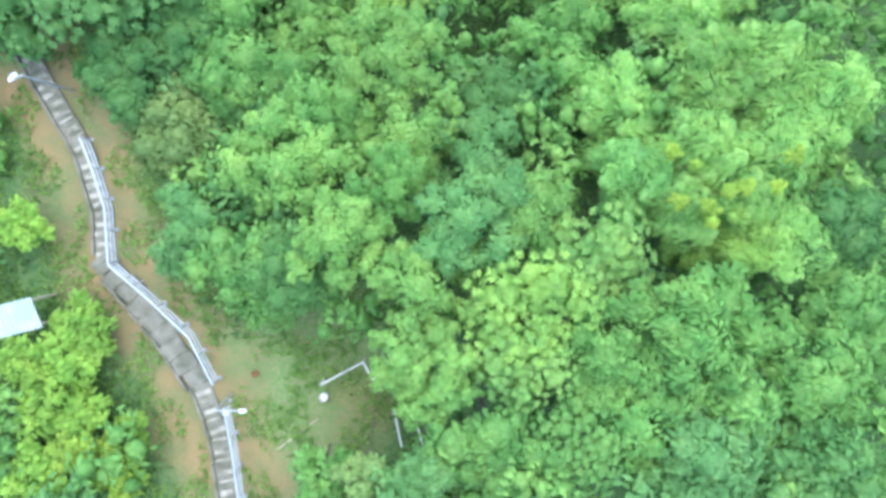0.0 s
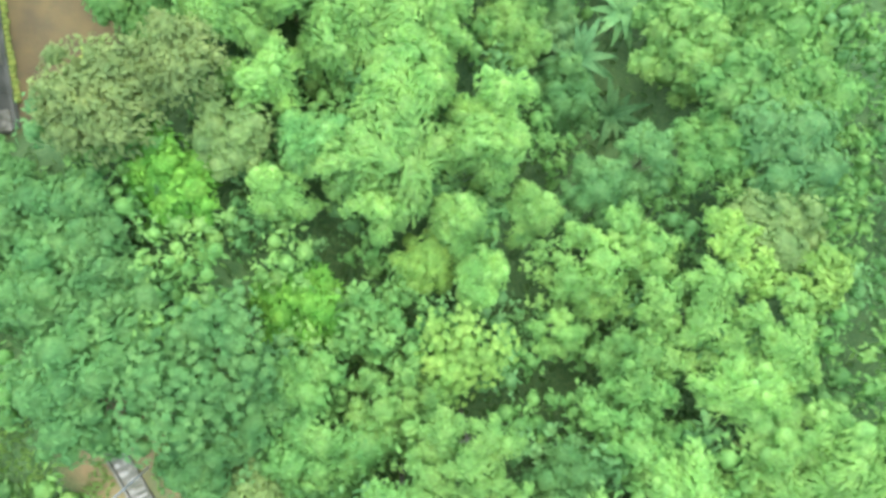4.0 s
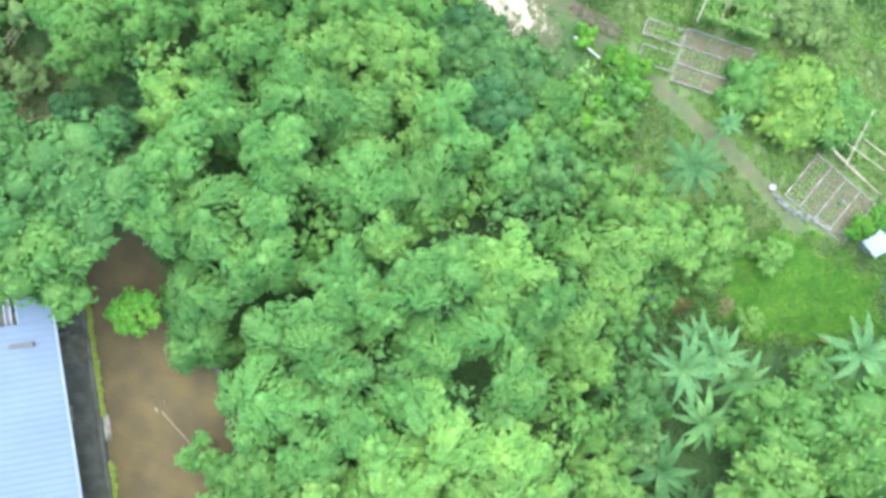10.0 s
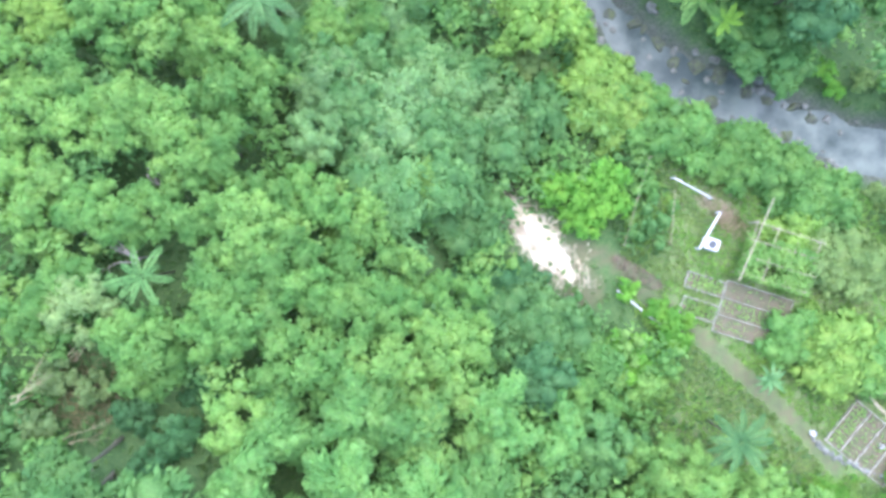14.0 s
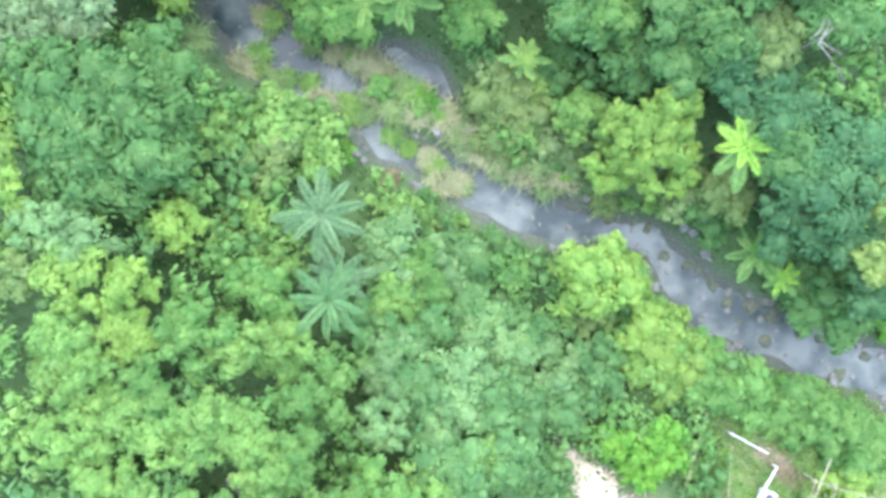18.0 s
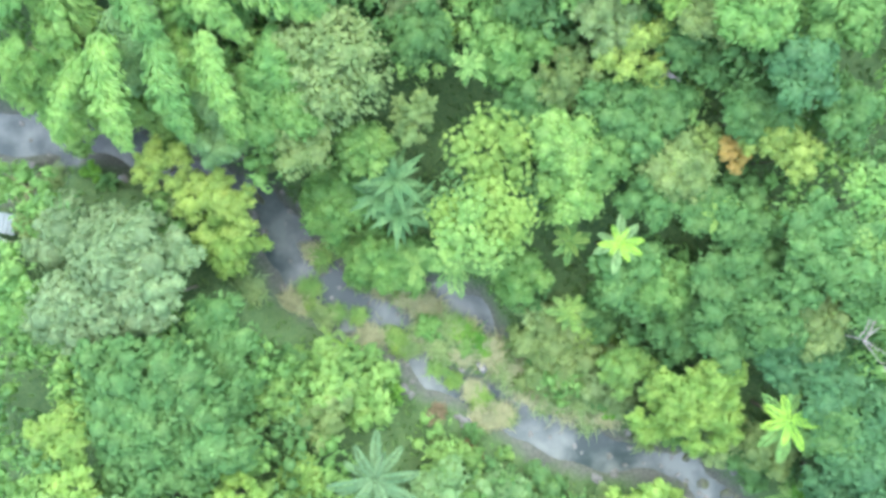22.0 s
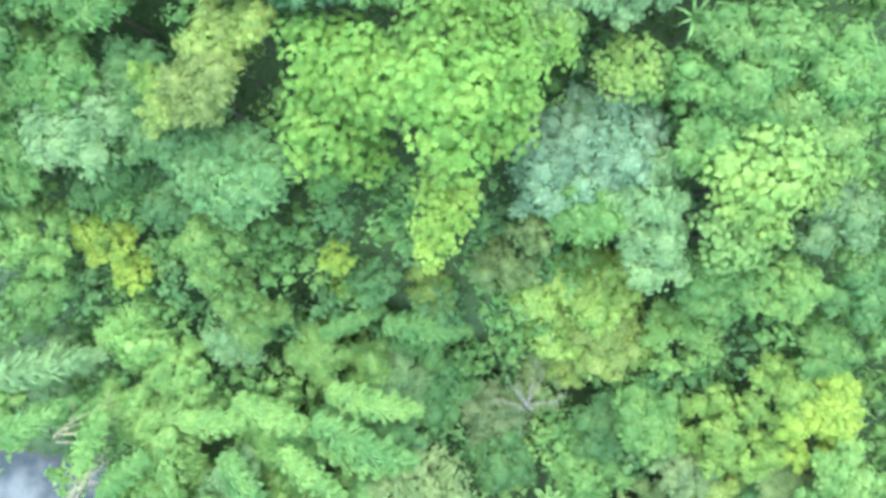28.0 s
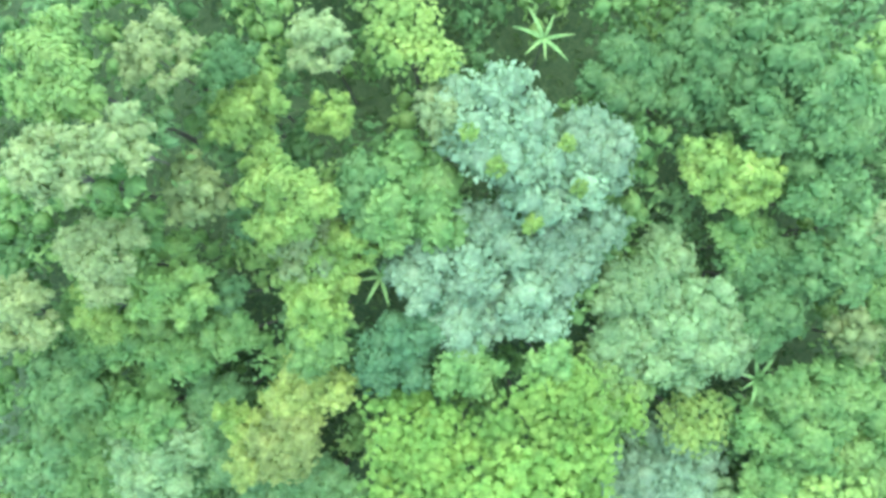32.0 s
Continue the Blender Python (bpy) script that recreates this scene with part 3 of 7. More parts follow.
def crown_whorled(many=1.0, big=1.0):
    """Rosettes of larger leaves standing on a dome."""
    balls = []
    for x, y, z in dome(17, 0.66, 0.55):
        s = rng.uniform(0.24, 0.36)
        balls.append((x, y, z - s * 0.6, s, s, s * 0.7))
    _, outward, which = on_balls(balls, int(1500 * many))
    heart = np.array(balls)[which]
    tips = heart[:, :3] + outward * heart[:, 3:6] * rng.uniform(1.0, 1.15, len(outward))[:, None]
    kept = []
    for i, p in enumerate(tips):
        if outward[i, 2] > -0.1 and all(((tips[j] - p) ** 2).sum() > (0.125 * big) ** 2 for j in kept):
            kept.append(i)
    tips, outward = tips[kept], outward[kept]
    cen, nrm, spin = [], [], []
    for p, o in zip(tips, outward):
        o = o + np.array([0, 0, 0.8])
        o /= np.linalg.norm(o)
        e = np.cross(o, rng.normal(size=3))
        e /= np.linalg.norm(e)
        g = np.cross(o, e)
        for k in range(6):
            a = k * 1.047 + rng.uniform(-0.2, 0.2)
            way = e * math.cos(a) + g * math.sin(a)
            cen.append(p + way * 0.042 * big)
            nrm.append(o - way * 0.25)
            spin.append(way)
    return leaf_mesh("crown", np.array(cen), np.array(nrm), 0.074 * big, 0.6, LEAF, 0.2, np.array(spin), balls, 0.62)


def crown_domed(many=1.0, big=1.0):
    """One even, finely leaved dome."""
    balls = [(0, 0, -0.62, 0.9, 0.9, 0.62)]
    for x, y, z in dome(26, 0.78, 0.6):
        q = rng.uniform(0.16, 0.25)
        balls.append((x, y, z - q * 0.6, q, q, q))
    return shingled(balls, int(1900 * many), 0.1, 0.5, 0.28, 0.15)


def crown_shrub(many=1.0, big=1.0):
    balls = []
    for x, y, z in dome(13, 0.72, 0.5):
        s = rng.uniform(0.2, 0.34)
        balls.append((x, y, z - s * 0.7, s, s, s))
    return shingled(balls, int(650 * many), 0.16 * big, 0.6, 0.3, 0.12)


def trunk_mesh(mat, thick, limbs, bend):
    """A tapered stem one unit high with limbs that rise into the crown."""
    bm = bmesh.new()
    pts = [Vector((bend * math.sin(k * 0.9), bend * math.cos(k * 1.3) - bend, k / 5)) for k in range(6)]
    rings = [[bm.verts.new(p + Vector((math.cos(j * 1.0472), math.sin(j * 1.0472), 0)) * thick * (1 - 0.14 * k)) for j in range(6)] for k, p in enumerate(pts)]
    for lower, upper in zip(rings, rings[1:]):
        for j in range(6):
            bm.faces.new((lower[j], lower[(j + 1) % 6], upper[(j + 1) % 6], upper[j]))
    bm.faces.new(rings[-1])
    for k in range(limbs):
        a = k * 6.28 / limbs + 0.5
        p = pts[3 + k % 2]
        rod(bm, p, p + Vector((math.cos(a) * 0.3, math.sin(a) * 0.3, 0.1)), thick * 0.3, thick * 0.1, 5)
    me = bpy.data.meshes.new("trunk")
    bm.to_mesh(me)
    bm.free()
    me.materials.append(mat)
    return me


CROWNS = {"broadleaf": [crown_broadleaf() for _ in range(5)], "feathery": [crown_feathery() for _ in range(5)], "bamboo": [crown_bamboo() for _ in range(5)],
          "whorled": [crown_whorled() for _ in range(4)], "shrub": [crown_shrub() for _ in range(4)], "domed": [crown_domed() for _ in range(3)]}
SMALL_CROWNS = {"broadleaf": [crown_broadleaf(0.5, 1.35) for _ in range(4)], "feathery": [crown_feathery(0.5, 1.35) for _ in range(4)], "bamboo": [crown_bamboo(0.5, 1.35) for _ in range(3)],
                "whorled": [crown_whorled(0.5, 1.35) for _ in range(3)], "shrub": [crown_shrub(0.55, 1.3) for _ in range(3)], "domed": CROWNS["domed"]}
FINE_CROWNS = {"broadleaf": [crown_broadleaf(1.4, 0.82) for _ in range(4)], "feathery": [crown_feathery(1.4, 0.82) for _ in range(4)], "bamboo": [crown_bamboo(1.5, 0.78) for _ in range(4)]}
TRUNKS = {"broadleaf": trunk_mesh(BARK, 0.10, 5, 0.05), "feathery": trunk_mesh(BARK, 0.085, 5, 0.06), "bamboo": trunk_mesh(CULM, 0.05, 6, 0.1),
          "whorled": trunk_mesh(BARK, 0.1, 5, 0.04), "shrub": trunk_mesh(BARK, 0.05, 5, 0.05), "domed": trunk_mesh(BARK, 0.09, 5, 0.05)}
WORDS = {"broadleaf": ("tree", "rounded {} broadleaf tree crown in the forest"), "feathery": ("tree", "feathery {} tree with small drooping leaves"),
         "bamboo": ("bamboo", "arching {} bamboo plume leaning over the slope"), "whorled": ("tree", "{} tree with leaves in dense whorls"),
         "domed": ("tree", "even {} dome of fine foliage on a tall tree"), "shrub": ("shrub", "low {} shrub on the ground")}
PLANTED, TOPS = [], []
GROUPS = {"broadleaf": "forest trees", "feathery": "forest trees", "bamboo": "bamboo grove", "whorled": "forest trees", "domed": "forest trees", "shrub": "shrubs"}


CLUMPS = [(13, 1), (-2, 19), (-3, 33), (-6, 41), (-16, 104), (-9, 102), (8, 40)]


def lean(x, y):
    """Direction in which bamboo arches: away from the middle of its clump."""
    cx, cy = min(CLUMPS, key=lambda c: math.hypot(x - c[0], y - c[1]))
    return math.atan2(y - cy, x - cx)


def plant(kind, x, y, top, r, tint):
    """A tree whose crown of radius r reaches up to the height top."""
    z = height(x, y)
    h = max(top + 0.15 * r - z, 0.75 * r)
    category, words = WORDS[kind]
    colour, colour_word = TINTS[tint]
    name = {"bamboo": "bamboo", "shrub": "shrub"}.get(kind, kind + "_tree")
    root = thing(name, x, y, z, words.format(colour_word), category, GROUPS[kind])
    i = len(PLANTED)
    PLANTED.append((x, y, r))
    if kind != "shrub":
        TOPS.append((x, y, z + h))
    stem = part("trunk", TRUNKS[kind], parent=root)
    stem.scale = (0.7 * r, 0.7 * r, max(h - 0.6 * r, 0.3))
    stem.location.z = -0.1
    choice = (SMALL_CROWNS if r < (1.9 if kind != "shrub" else 1.3) else CROWNS)[kind]
    if y < 17 and r > 1.3 and kind in FINE_CROWNS:
        choice = FINE_CROWNS[kind]
    crown = part("crown", choice[i % len(choice)], parent=root)
    crown.location.z = h
    crown.rotation_euler.z = i * 2.399 if kind != "bamboo" else lean(x, y) + 0.5 * math.sin(i * 2.399)
    if kind == "bamboo":
        r *= 1.12
    crown.scale = (r, r * (0.9 + 0.2 * ((i * 7) % 5) / 4), r * (0.95 if kind != "shrub" else 0.9))
    f = 0.9 + 0.2 * ((i * 13) % 11) / 10
    crown.color = (colour[0] * f, colour[1] * f, colour[2] * f, 1)
    return root


PLUMES = [crown_plume(620, 0.15), crown_plume(620, 0.125), crown_plume(560, 0.17)]


def plume(x, y, top, length, heading, tint):
    """A single bamboo culm whose leafy end arches out along a heading."""
    z = height(x, y)
    root = thing("bamboo", x, y, z, "long " + TINTS[tint][1] + " bamboo plume arching out of the grove", "bamboo", "bamboo plumes")
    stem = part("culm", TRUNKS["bamboo"], parent=root)
    stem.scale = (0.9, 0.9, max(top - z - 0.2, 0.5))
    i = len(TOPS) + int(abs(x) * 10)
    crown = part("crown", PLUMES[i % 3], parent=root)
    crown.location.z = top - z
    crown.rotation_euler.z = heading
    crown.scale = (length, length, length)
    crown.color = (*TINTS[tint][0], 1)


# ---- the forest, tree by tree ----
plant("broadleaf", -10.2, 4.6, 10.1, 2.7, "olive")
plant("broadleaf", -11.6, 7.5, 11.7, 2.2, "dark")
plant("broadleaf", -6.8, 6.6, 10.8, 2.9, "mid")
plant("broadleaf", -8.7, 8.7, 10.5, 2.6, "dark")
plant("feathery", -5.2, 2.2, 13.6, 2.6, "light")
plant("broadleaf", -9.7, 0.8, 12.6, 1.7, "blue")
plant("shrub", -10.7, -0.5, 11.9, 1.4, "blue")
plant("broadleaf", -7.6, -1.6, 13.6, 2.7, "mid")
plant("broadleaf", -5.5, -2.3, 14.6, 2.1, "dark")
plant("feathery", -3.5, -1.1, 16.2, 2.2, "light")
plant("broadleaf", -3.6, 4.3, 12.5, 2.2, "mid")
plant("feathery", -3.3, 7.8, 10.1, 2.7, "light")
plant("feathery", -0.2, 5.9, 12.7, 2.4, "light")
plant("feathery", -0.2, 2.7, 12.7, 3.0, "light")
plant("feathery", 2.3, 0.9, 12.8, 2.8, "blue")
plant("feathery", -1.2, 0.5, 15.4, 2.0, "mid")
plant("feathery", 1.4, -1.2, 16.7, 2.4, "blue")
plant("feathery", 3.6, -1.8, 16.1, 2.2, "light")
plant("feathery", -0.5, -3.4, 16.8, 2.6, "light")
plant("feathery", -1.7, -5.6, 17.1, 1.8, "light")
plant("feathery", -0.7, -6.8, 17.2, 1.8, "light")
plant("whorled", 2.9, -4.8, 17.2, 2.8, "lime")
plant("whorled", 5.7, -3.9, 16.0, 2.7, "light")
plant("whorled", 2.3, -6.5, 17.3, 2.1, "light")
plant("feathery", 5.4, -7.1, 16.8, 2.9, "mid")
plant("feathery", 8.7, -7.2, 17.3, 3.6, "mid")
plant("feathery", 10.7, -9.9, 16.5, 3.5, "mid")
plant("feathery", 6.3, -9.7, 17.0, 2.9, "mid")
plant("whorled", 3.7, -9.8, 17.6, 2.1, "mid")
plant("broadleaf", 0.7, -9.8, 17.5, 2.6, "mid")
plant("broadleaf", -1.9, -9.9, 17.5, 1.4, "blue")
plant("broadleaf", 8.1, -12.0, 17.0, 2.9, "blue")
plant("bamboo", 9.2, 1.9, 12.1, 3.1, "plume")
plant("bamboo", 12.8, 2.6, 12.5, 3.0, "plume")
plant("bamboo", 15.6, 2.3, 12.8, 3.3, "plume")
plant("bamboo", 11.6, -0.3, 14.2, 2.9, "plume")
plant("bamboo", 14.5, -1.1, 13.9, 2.9, "plume")
plant("bamboo", 17.2, 0.5, 13.3, 2.7, "plume")
plant("bamboo", 8.3, -1.3, 14.7, 2.8, "grove")
plant("bamboo", 10.0, -2.6, 15.3, 2.2, "plume")
plant("bamboo", 12.2, -2.9, 15.5, 2.0, "plume")
plant("bamboo", 11.9, -3.9, 15.6, 2.2, "lime")
plant("bamboo", 13.8, -4.5, 15.4, 2.5, "plume")
plant("feathery", 7.6, 4.4, 10.7, 3.2, "mid")
plant("broadleaf", 3.6, 2.9, 10.7, 2.4, "dark")
plant("broadleaf", 15.6, -4.4, 15.3, 2.3, "dark")
plant("broadleaf", 15.6, -7.7, 15.3, 2.3, "mid")
plant("broadleaf", 13.8, -10.7, 15.9, 2.6, "mid")
plant("broadleaf", 13.5, -13.2, 16.3, 2.8, "dark")
plant("shrub", -17.1, 1.9, 11.4, 1.4, "fresh")
plant("shrub", -15.5, -3.0, 11.7, 2.0, "fresh")
plant("shrub", -17.8, -5.7, 12.0, 2.1, "fresh")
plant("shrub", -16.1, -6.7, 11.9, 1.3, "fresh")
plant("shrub", -18.5, -8.7, 12.1, 2.2, "fresh")
plant("shrub", -16.3, -4.0, 11.9, 1.6, "fresh")
plant("shrub", -14.4, -7.7, 11.9, 1.3, "fresh")
plant("shrub", -16.9, -7.8, 12.0, 1.4, "yellow")
plant("shrub", -18.0, -3.6, 12.2, 1.3, "fresh")
plant("shrub", -15.3, -9.2, 12.0, 1.7, "yellow")
plant("shrub", -6.3, -10.2, 14.5, 1.6, "mid")
plant("shrub", -4.2, -9.7, 16.5, 1.2, "olive")
plant("domed", -13.2, 24.0, 10.6, 3.1, "brown")
plant("domed", -9.5, 25.1, 10.3, 2.2, "brown")
plant("broadleaf", -11.3, 20.0, 8.9, 2.8, "bright")
plant("broadleaf", -16.7, 18.7, 9.8, 3.3, "dark")
plant("broadleaf", -17.6, 16.5, 10.8, 2.3, "dark")
plant("broadleaf", -15.0, 14.1, 11.1, 4.0, "dark")
plant("whorled", -9.9, 11.9, 12.1, 3.1, "dark")
plant("whorled", -12.0, 10.8, 13.1, 2.9, "dark")
plant("broadleaf", -15.7, 12.0, 12.9, 3.0, "dark")
plant("bamboo", -6.5, 18.8, 9.4, 2.0, "plume")
plant("bamboo", -6.3, 23.7, 9.1, 2.6, "plume")
plant("bamboo", 0.8, 26.2, 8.0, 2.9, "plume")
plant("bamboo", -2.7, 25.7, 8.3, 2.9, "plume")
plant("bamboo", -4.8, 27.8, 8.8, 2.6, "plume")
plant("bamboo", 0.0, 21.9, 9.3, 2.8, "plume")
plant("bamboo", 4.1, 21.0, 8.3, 2.6, "plume")
plant("bamboo", -1.0, 19.3, 10.3, 3.2, "plume")
plant("bamboo", 3.5, 18.7, 9.4, 2.8, "plume")
plant("bamboo", 1.3, 16.0, 8.9, 2.2, "plume")
plant("bamboo", -0.7, 14.0, 8.7, 2.2, "lime")
plant("bamboo", -1.9, 17.2, 9.6, 2.0, "plume")
plant("bamboo", 2.0, 12.9, 8.6, 2.0, "plume")
plant("bamboo", 5.0, 15.8, 8.4, 2.1, "plume")
plant("feathery", 6.1, 24.6, 5.0, 2.1, "light")
plant("feathery", 8.6, 15.6, 6.9, 2.8, "blue")
plant("feathery", 11.5, 17.0, 6.6, 2.0, "blue")
plant("feathery", 8.1, 12.3, 8.7, 3.1, "light")
plant("broadleaf", 16.9, 19.0, 7.4, 3.4, "mid")
plant("broadleaf", 17.8, 16.0, 8.3, 3.3, "blue")
plant("broadleaf", 14.9, 16.9, 7.3, 2.6, "mid")
plant("broadleaf", 20.8, 18.1, 6.7, 2.7, "mid")
plant("shrub", 14.0, 12.7, 8.8, 1.6, "lime")
plant("shrub", 14.5, 10.8, 9.2, 1.7, "lime")
plant("shrub", 17.3, 9.8, 9.5, 2.0, "lime")
plant("broadleaf", 16.5, 12.3, 9.0, 2.7, "olive")
plant("feathery", 11.6, 9.1, 9.6, 3.2, "light")
plant("feathery", 14.6, 7.7, 10.5, 2.8, "light")
plant("feathery", 5.1, 9.7, 9.0, 1.4, "light")
plant("feathery", 7.8, 7.0, 9.9, 2.6, "mid")
plant("broadleaf", -6.4, 13.0, 8.8, 2.8, "bright")
plant("shrub", -4.0, 11.9, 8.7, 2.5, "mid")
plant("whorled", 0.3, 9.7, 9.5, 2.6, "lime")
plant("broadleaf", -6.5, 10.0, 10.3, 1.8, "mid")
plant("bamboo", 12.9, 5.7, 11.1, 2.4, "plume")
plant("broadleaf", -11.5, 29.2, 8.2, 2.5, "mid")
plant("broadleaf", 15.5, 22.4, 4.3, 3.2, "light")
plant("broadleaf", 22.0, 23.1, 2.7, 4.1, "mid")
plant("bamboo", -4.6, 20.5, 9.6, 2.6, "grove")
plant("broadleaf", -8.3, 21.5, 9.1, 2.1, "olive")
plant("broadleaf", -19.6, 19.5, 9.8, 2.1, "dark")
plant("broadleaf", -15.0, 18.5, 9.7, 2.1, "dark")
plant("broadleaf", -20.0, 21.1, 9.8, 1.3, "dark")
plant("shrub", 18.6, 30.4, -2.7, 1.3, "light")
plant("shrub", 16.4, 33.6, -2.7, 1.2, "mid")
plant("shrub", 20.6, 34.3, -2.5, 1.7, "light")
plant("shrub", 27.2, 35.0, -3.1, 1.7, "bright")
plant("shrub", 14.6, 34.2, -3.0, 1.1, "light")
plant("bamboo", -9.9, 47.8, 6.5, 2.4, "grove")
plant("bamboo", -11.9, 45.9, 7.2, 2.7, "grove")
plant("bamboo", -7.0, 45.0, 7.3, 2.7, "grove")
plant("bamboo", -4.0, 46.6, 6.1, 2.8, "grove")
plant("bamboo", -11.3, 42.5, 7.8, 2.9, "grove")
plant("bamboo", -9.2, 40.1, 7.6, 2.9, "grove")
plant("bamboo", -8.0, 42.8, 7.1, 2.4, "grove")
plant("bamboo", -3.6, 42.7, 6.6, 3.0, "grove")
plant("bamboo", 0.8, 45.4, 4.6, 3.0, "grove")
plant("bamboo", -0.9, 42.4, 5.1, 2.8, "grove")
plant("bamboo", -2.9, 40.0, 7.2, 1.7, "plume")
plant("bamboo", -0.9, 37.8, 7.4, 2.9, "grove")
plant("bamboo", 2.6, 37.7, 6.8, 3.0, "plume")
plant("bamboo", 4.3, 42.3, 2.0, 3.2, "grove")
plant("bamboo", -12.2, 38.8, 7.4, 2.4, "grove")
plant("bamboo", -13.1, 36.7, 6.8, 2.4, "grove")
plant("bamboo", -7.7, 36.6, 7.9, 2.9, "grove")
plant("bamboo", -5.4, 38.0, 7.7, 2.7, "grove")
plant("bamboo", -4.1, 36.5, 7.3, 2.4, "grove")
plant("bamboo", -9.8, 33.4, 8.5, 2.7, "grove")
plant("bamboo", -6.5, 34.5, 8.0, 2.7, "grove")
plant("bamboo", -6.0, 31.8, 8.2, 2.4, "grove")
plant("bamboo", -1.6, 34.0, 6.8, 2.8, "grove")
plant("bamboo", -2.8, 31.7, 7.8, 2.8, "grove")
plant("bamboo", 1.6, 34.8, 6.3, 2.9, "grove")
plant("bamboo", 3.9, 35.2, 6.4, 2.5, "grove")
plant("bamboo", 2.0, 30.8, 6.4, 2.9, "grove")
plant("bamboo", -8.3, 30.5, 8.6, 2.7, "grove")
plant("bamboo", -4.7, 29.6, 8.9, 2.7, "plume")
plant("bamboo", -1.7, 29.3, 7.8, 2.8, "plume")
plant("bamboo", 1.4, 28.0, 7.4, 2.8, "plume")
plant("bamboo", -7.7, 27.6, 9.1, 2.6, "plume")
plant("bamboo", -1.2, 26.0, 8.2, 2.9, "plume")
plant("bamboo", 2.2, 25.6, 8.0, 2.1, "plume")
plant("bamboo", 0.6, 24.1, 8.4, 2.7, "plume")
plant("feathery", 6.2, 31.6, 3.3, 2.6, "light")
plant("bamboo", 9.0, 36.7, 2.0, 3.5, "plume")
plant("bamboo", 8.4, 45.4, -2.2, 3.6, "grove")
plant("feathery", 11.4, 39.3, 0.8, 2.3, "light")
plant("broadleaf", -16.0, 44.5, 10.1, 3.4, "dark")
plant("shrub", -15.4, 38.8, 6.9, 1.6, "bright")
plant("shrub", -13.8, 31.0, 6.6, 1.3, "mid")
plant("feathery", 8.8, 27.7, 1.9, 3.1, "blue")
plant("broadleaf", 16.9, 25.1, 3.1, 3.5, "mid")
plant("broadleaf", 23.7, 43.4, -2.7, 3.1, "lime")
plant("feathery", 16.2, 35.8, -0.1, 2.8, "light")
plant("feathery", 13.1, 37.0, 1.6, 2.5, "light")
plant("feathery", 6.1, 25.7, 4.5, 2.1, "light")
plant("broadleaf", 8.3, 21.4, 4.0, 2.5, "dark")
plant("bamboo", -5.9, 48.0, 6.4, 2.4, "grove")
plant("feathery", 10.9, 43.9, -2.0, 2.9, "light")
plant("feathery", -10.9, 54.0, 6.6, 2.1, "mid")
plant("feathery", -8.0, 55.1, 5.6, 2.3, "mid")
plant("feathery", -5.0, 55.1, 3.6, 2.5, "mid")
plant("feathery", -2.3, 54.4, 2.1, 1.5, "light")
plant("feathery", -8.1, 50.5, 6.3, 2.9, "mid")
plant("feathery", -3.6, 52.4, 4.0, 2.1, "mid")
plant("feathery", -0.3, 51.4, 1.5, 3.0, "mid")
plant("broadleaf", 4.1, 50.7, -2.9, 2.6, "blue")
plant("broadleaf", 6.0, 48.4, -1.5, 2.9, "blue")
plant("broadleaf", 4.0, 46.2, 0.4, 2.4, "deep")
plant("bamboo", -13.1, 43.9, 8.9, 2.3, "grove")
plant("feathery", 7.1, 42.0, 1.4, 2.3, "blue")
plant("shrub", 10.7, 45.6, -2.5, 2.5, "bright")
plant("shrub", 13.7, 46.9, -3.4, 1.7, "bright")
plant("feathery", 9.9, 39.6, 1.4, 2.7, "light")
plant("feathery", 8.1, 34.2, 2.4, 3.0, "light")
plant("broadleaf", 22.7, 44.9, -2.8, 2.1, "lime")
plant("feathery", -18.4, 55.7, 6.0, 2.0, "olivel")
plant("feathery", -15.6, 52.2, 6.0, 2.3, "mid")
plant("broadleaf", -17.8, 42.0, 10.3, 2.8, "mid")
plant("feathery", 4.9, 33.4, 4.4, 2.9, "light")
plant("broadleaf", 21.5, 25.7, 0.8, 3.2, "mid")
plant("broadleaf", -19.3, 46.7, 10.7, 2.6, "dark")
plant("broadleaf", -20.0, 43.4, 10.6, 2.6, "dark")
plant("broadleaf", -18.7, 48.4, 10.0, 2.0, "dark")
plant("feathery", -17.9, 70.6, 5.1, 2.0, "lime")
plant("feathery", -14.1, 69.8, 5.6, 2.5, "mid")
plant("feathery", -11.5, 70.8, 2.4, 2.7, "mid")
plant("feathery", -5.2, 66.7, 0.6, 2.3, "blue")
plant("feathery", -9.2, 65.5, 4.4, 2.8, "mid")
plant("feathery", -17.3, 67.7, 5.2, 2.0, "mid")
plant("feathery", -19.0, 66.0, 5.3, 2.3, "light")
plant("feathery", -15.3, 64.5, 5.4, 2.0, "light")
plant("feathery", -13.0, 64.1, 5.2, 2.0, "light")
plant("feathery", -20.5, 63.2, 5.2, 2.0, "light")
plant("feathery", -10.5, 62.5, 4.9, 2.0, "mid")
plant("broadleaf", -3.6, 63.1, 0.9, 3.1, "blue")
plant("broadleaf", 0.0, 61.5, 0.3, 2.7, "blue")
plant("broadleaf", -2.8, 58.7, 1.4, 2.9, "blue")
plant("broadleaf", 0.8, 58.7, 0.6, 2.3, "blue")
plant("broadleaf", 1.8, 56.5, -0.8, 3.0, "blue")
plant("feathery", 7.1, 61.8, -1.9, 2.9, "blue")
plant("broadleaf", 4.4, 60.5, -1.4, 2.5, "blue")
plant("broadleaf", 0.4, 67.1, -2.9, 2.3, "blue")
plant("broadleaf", -2.7, 66.9, -1.3, 2.2, "blue")
plant("feathery", -6.6, 58.8, 3.6, 2.5, "mid")
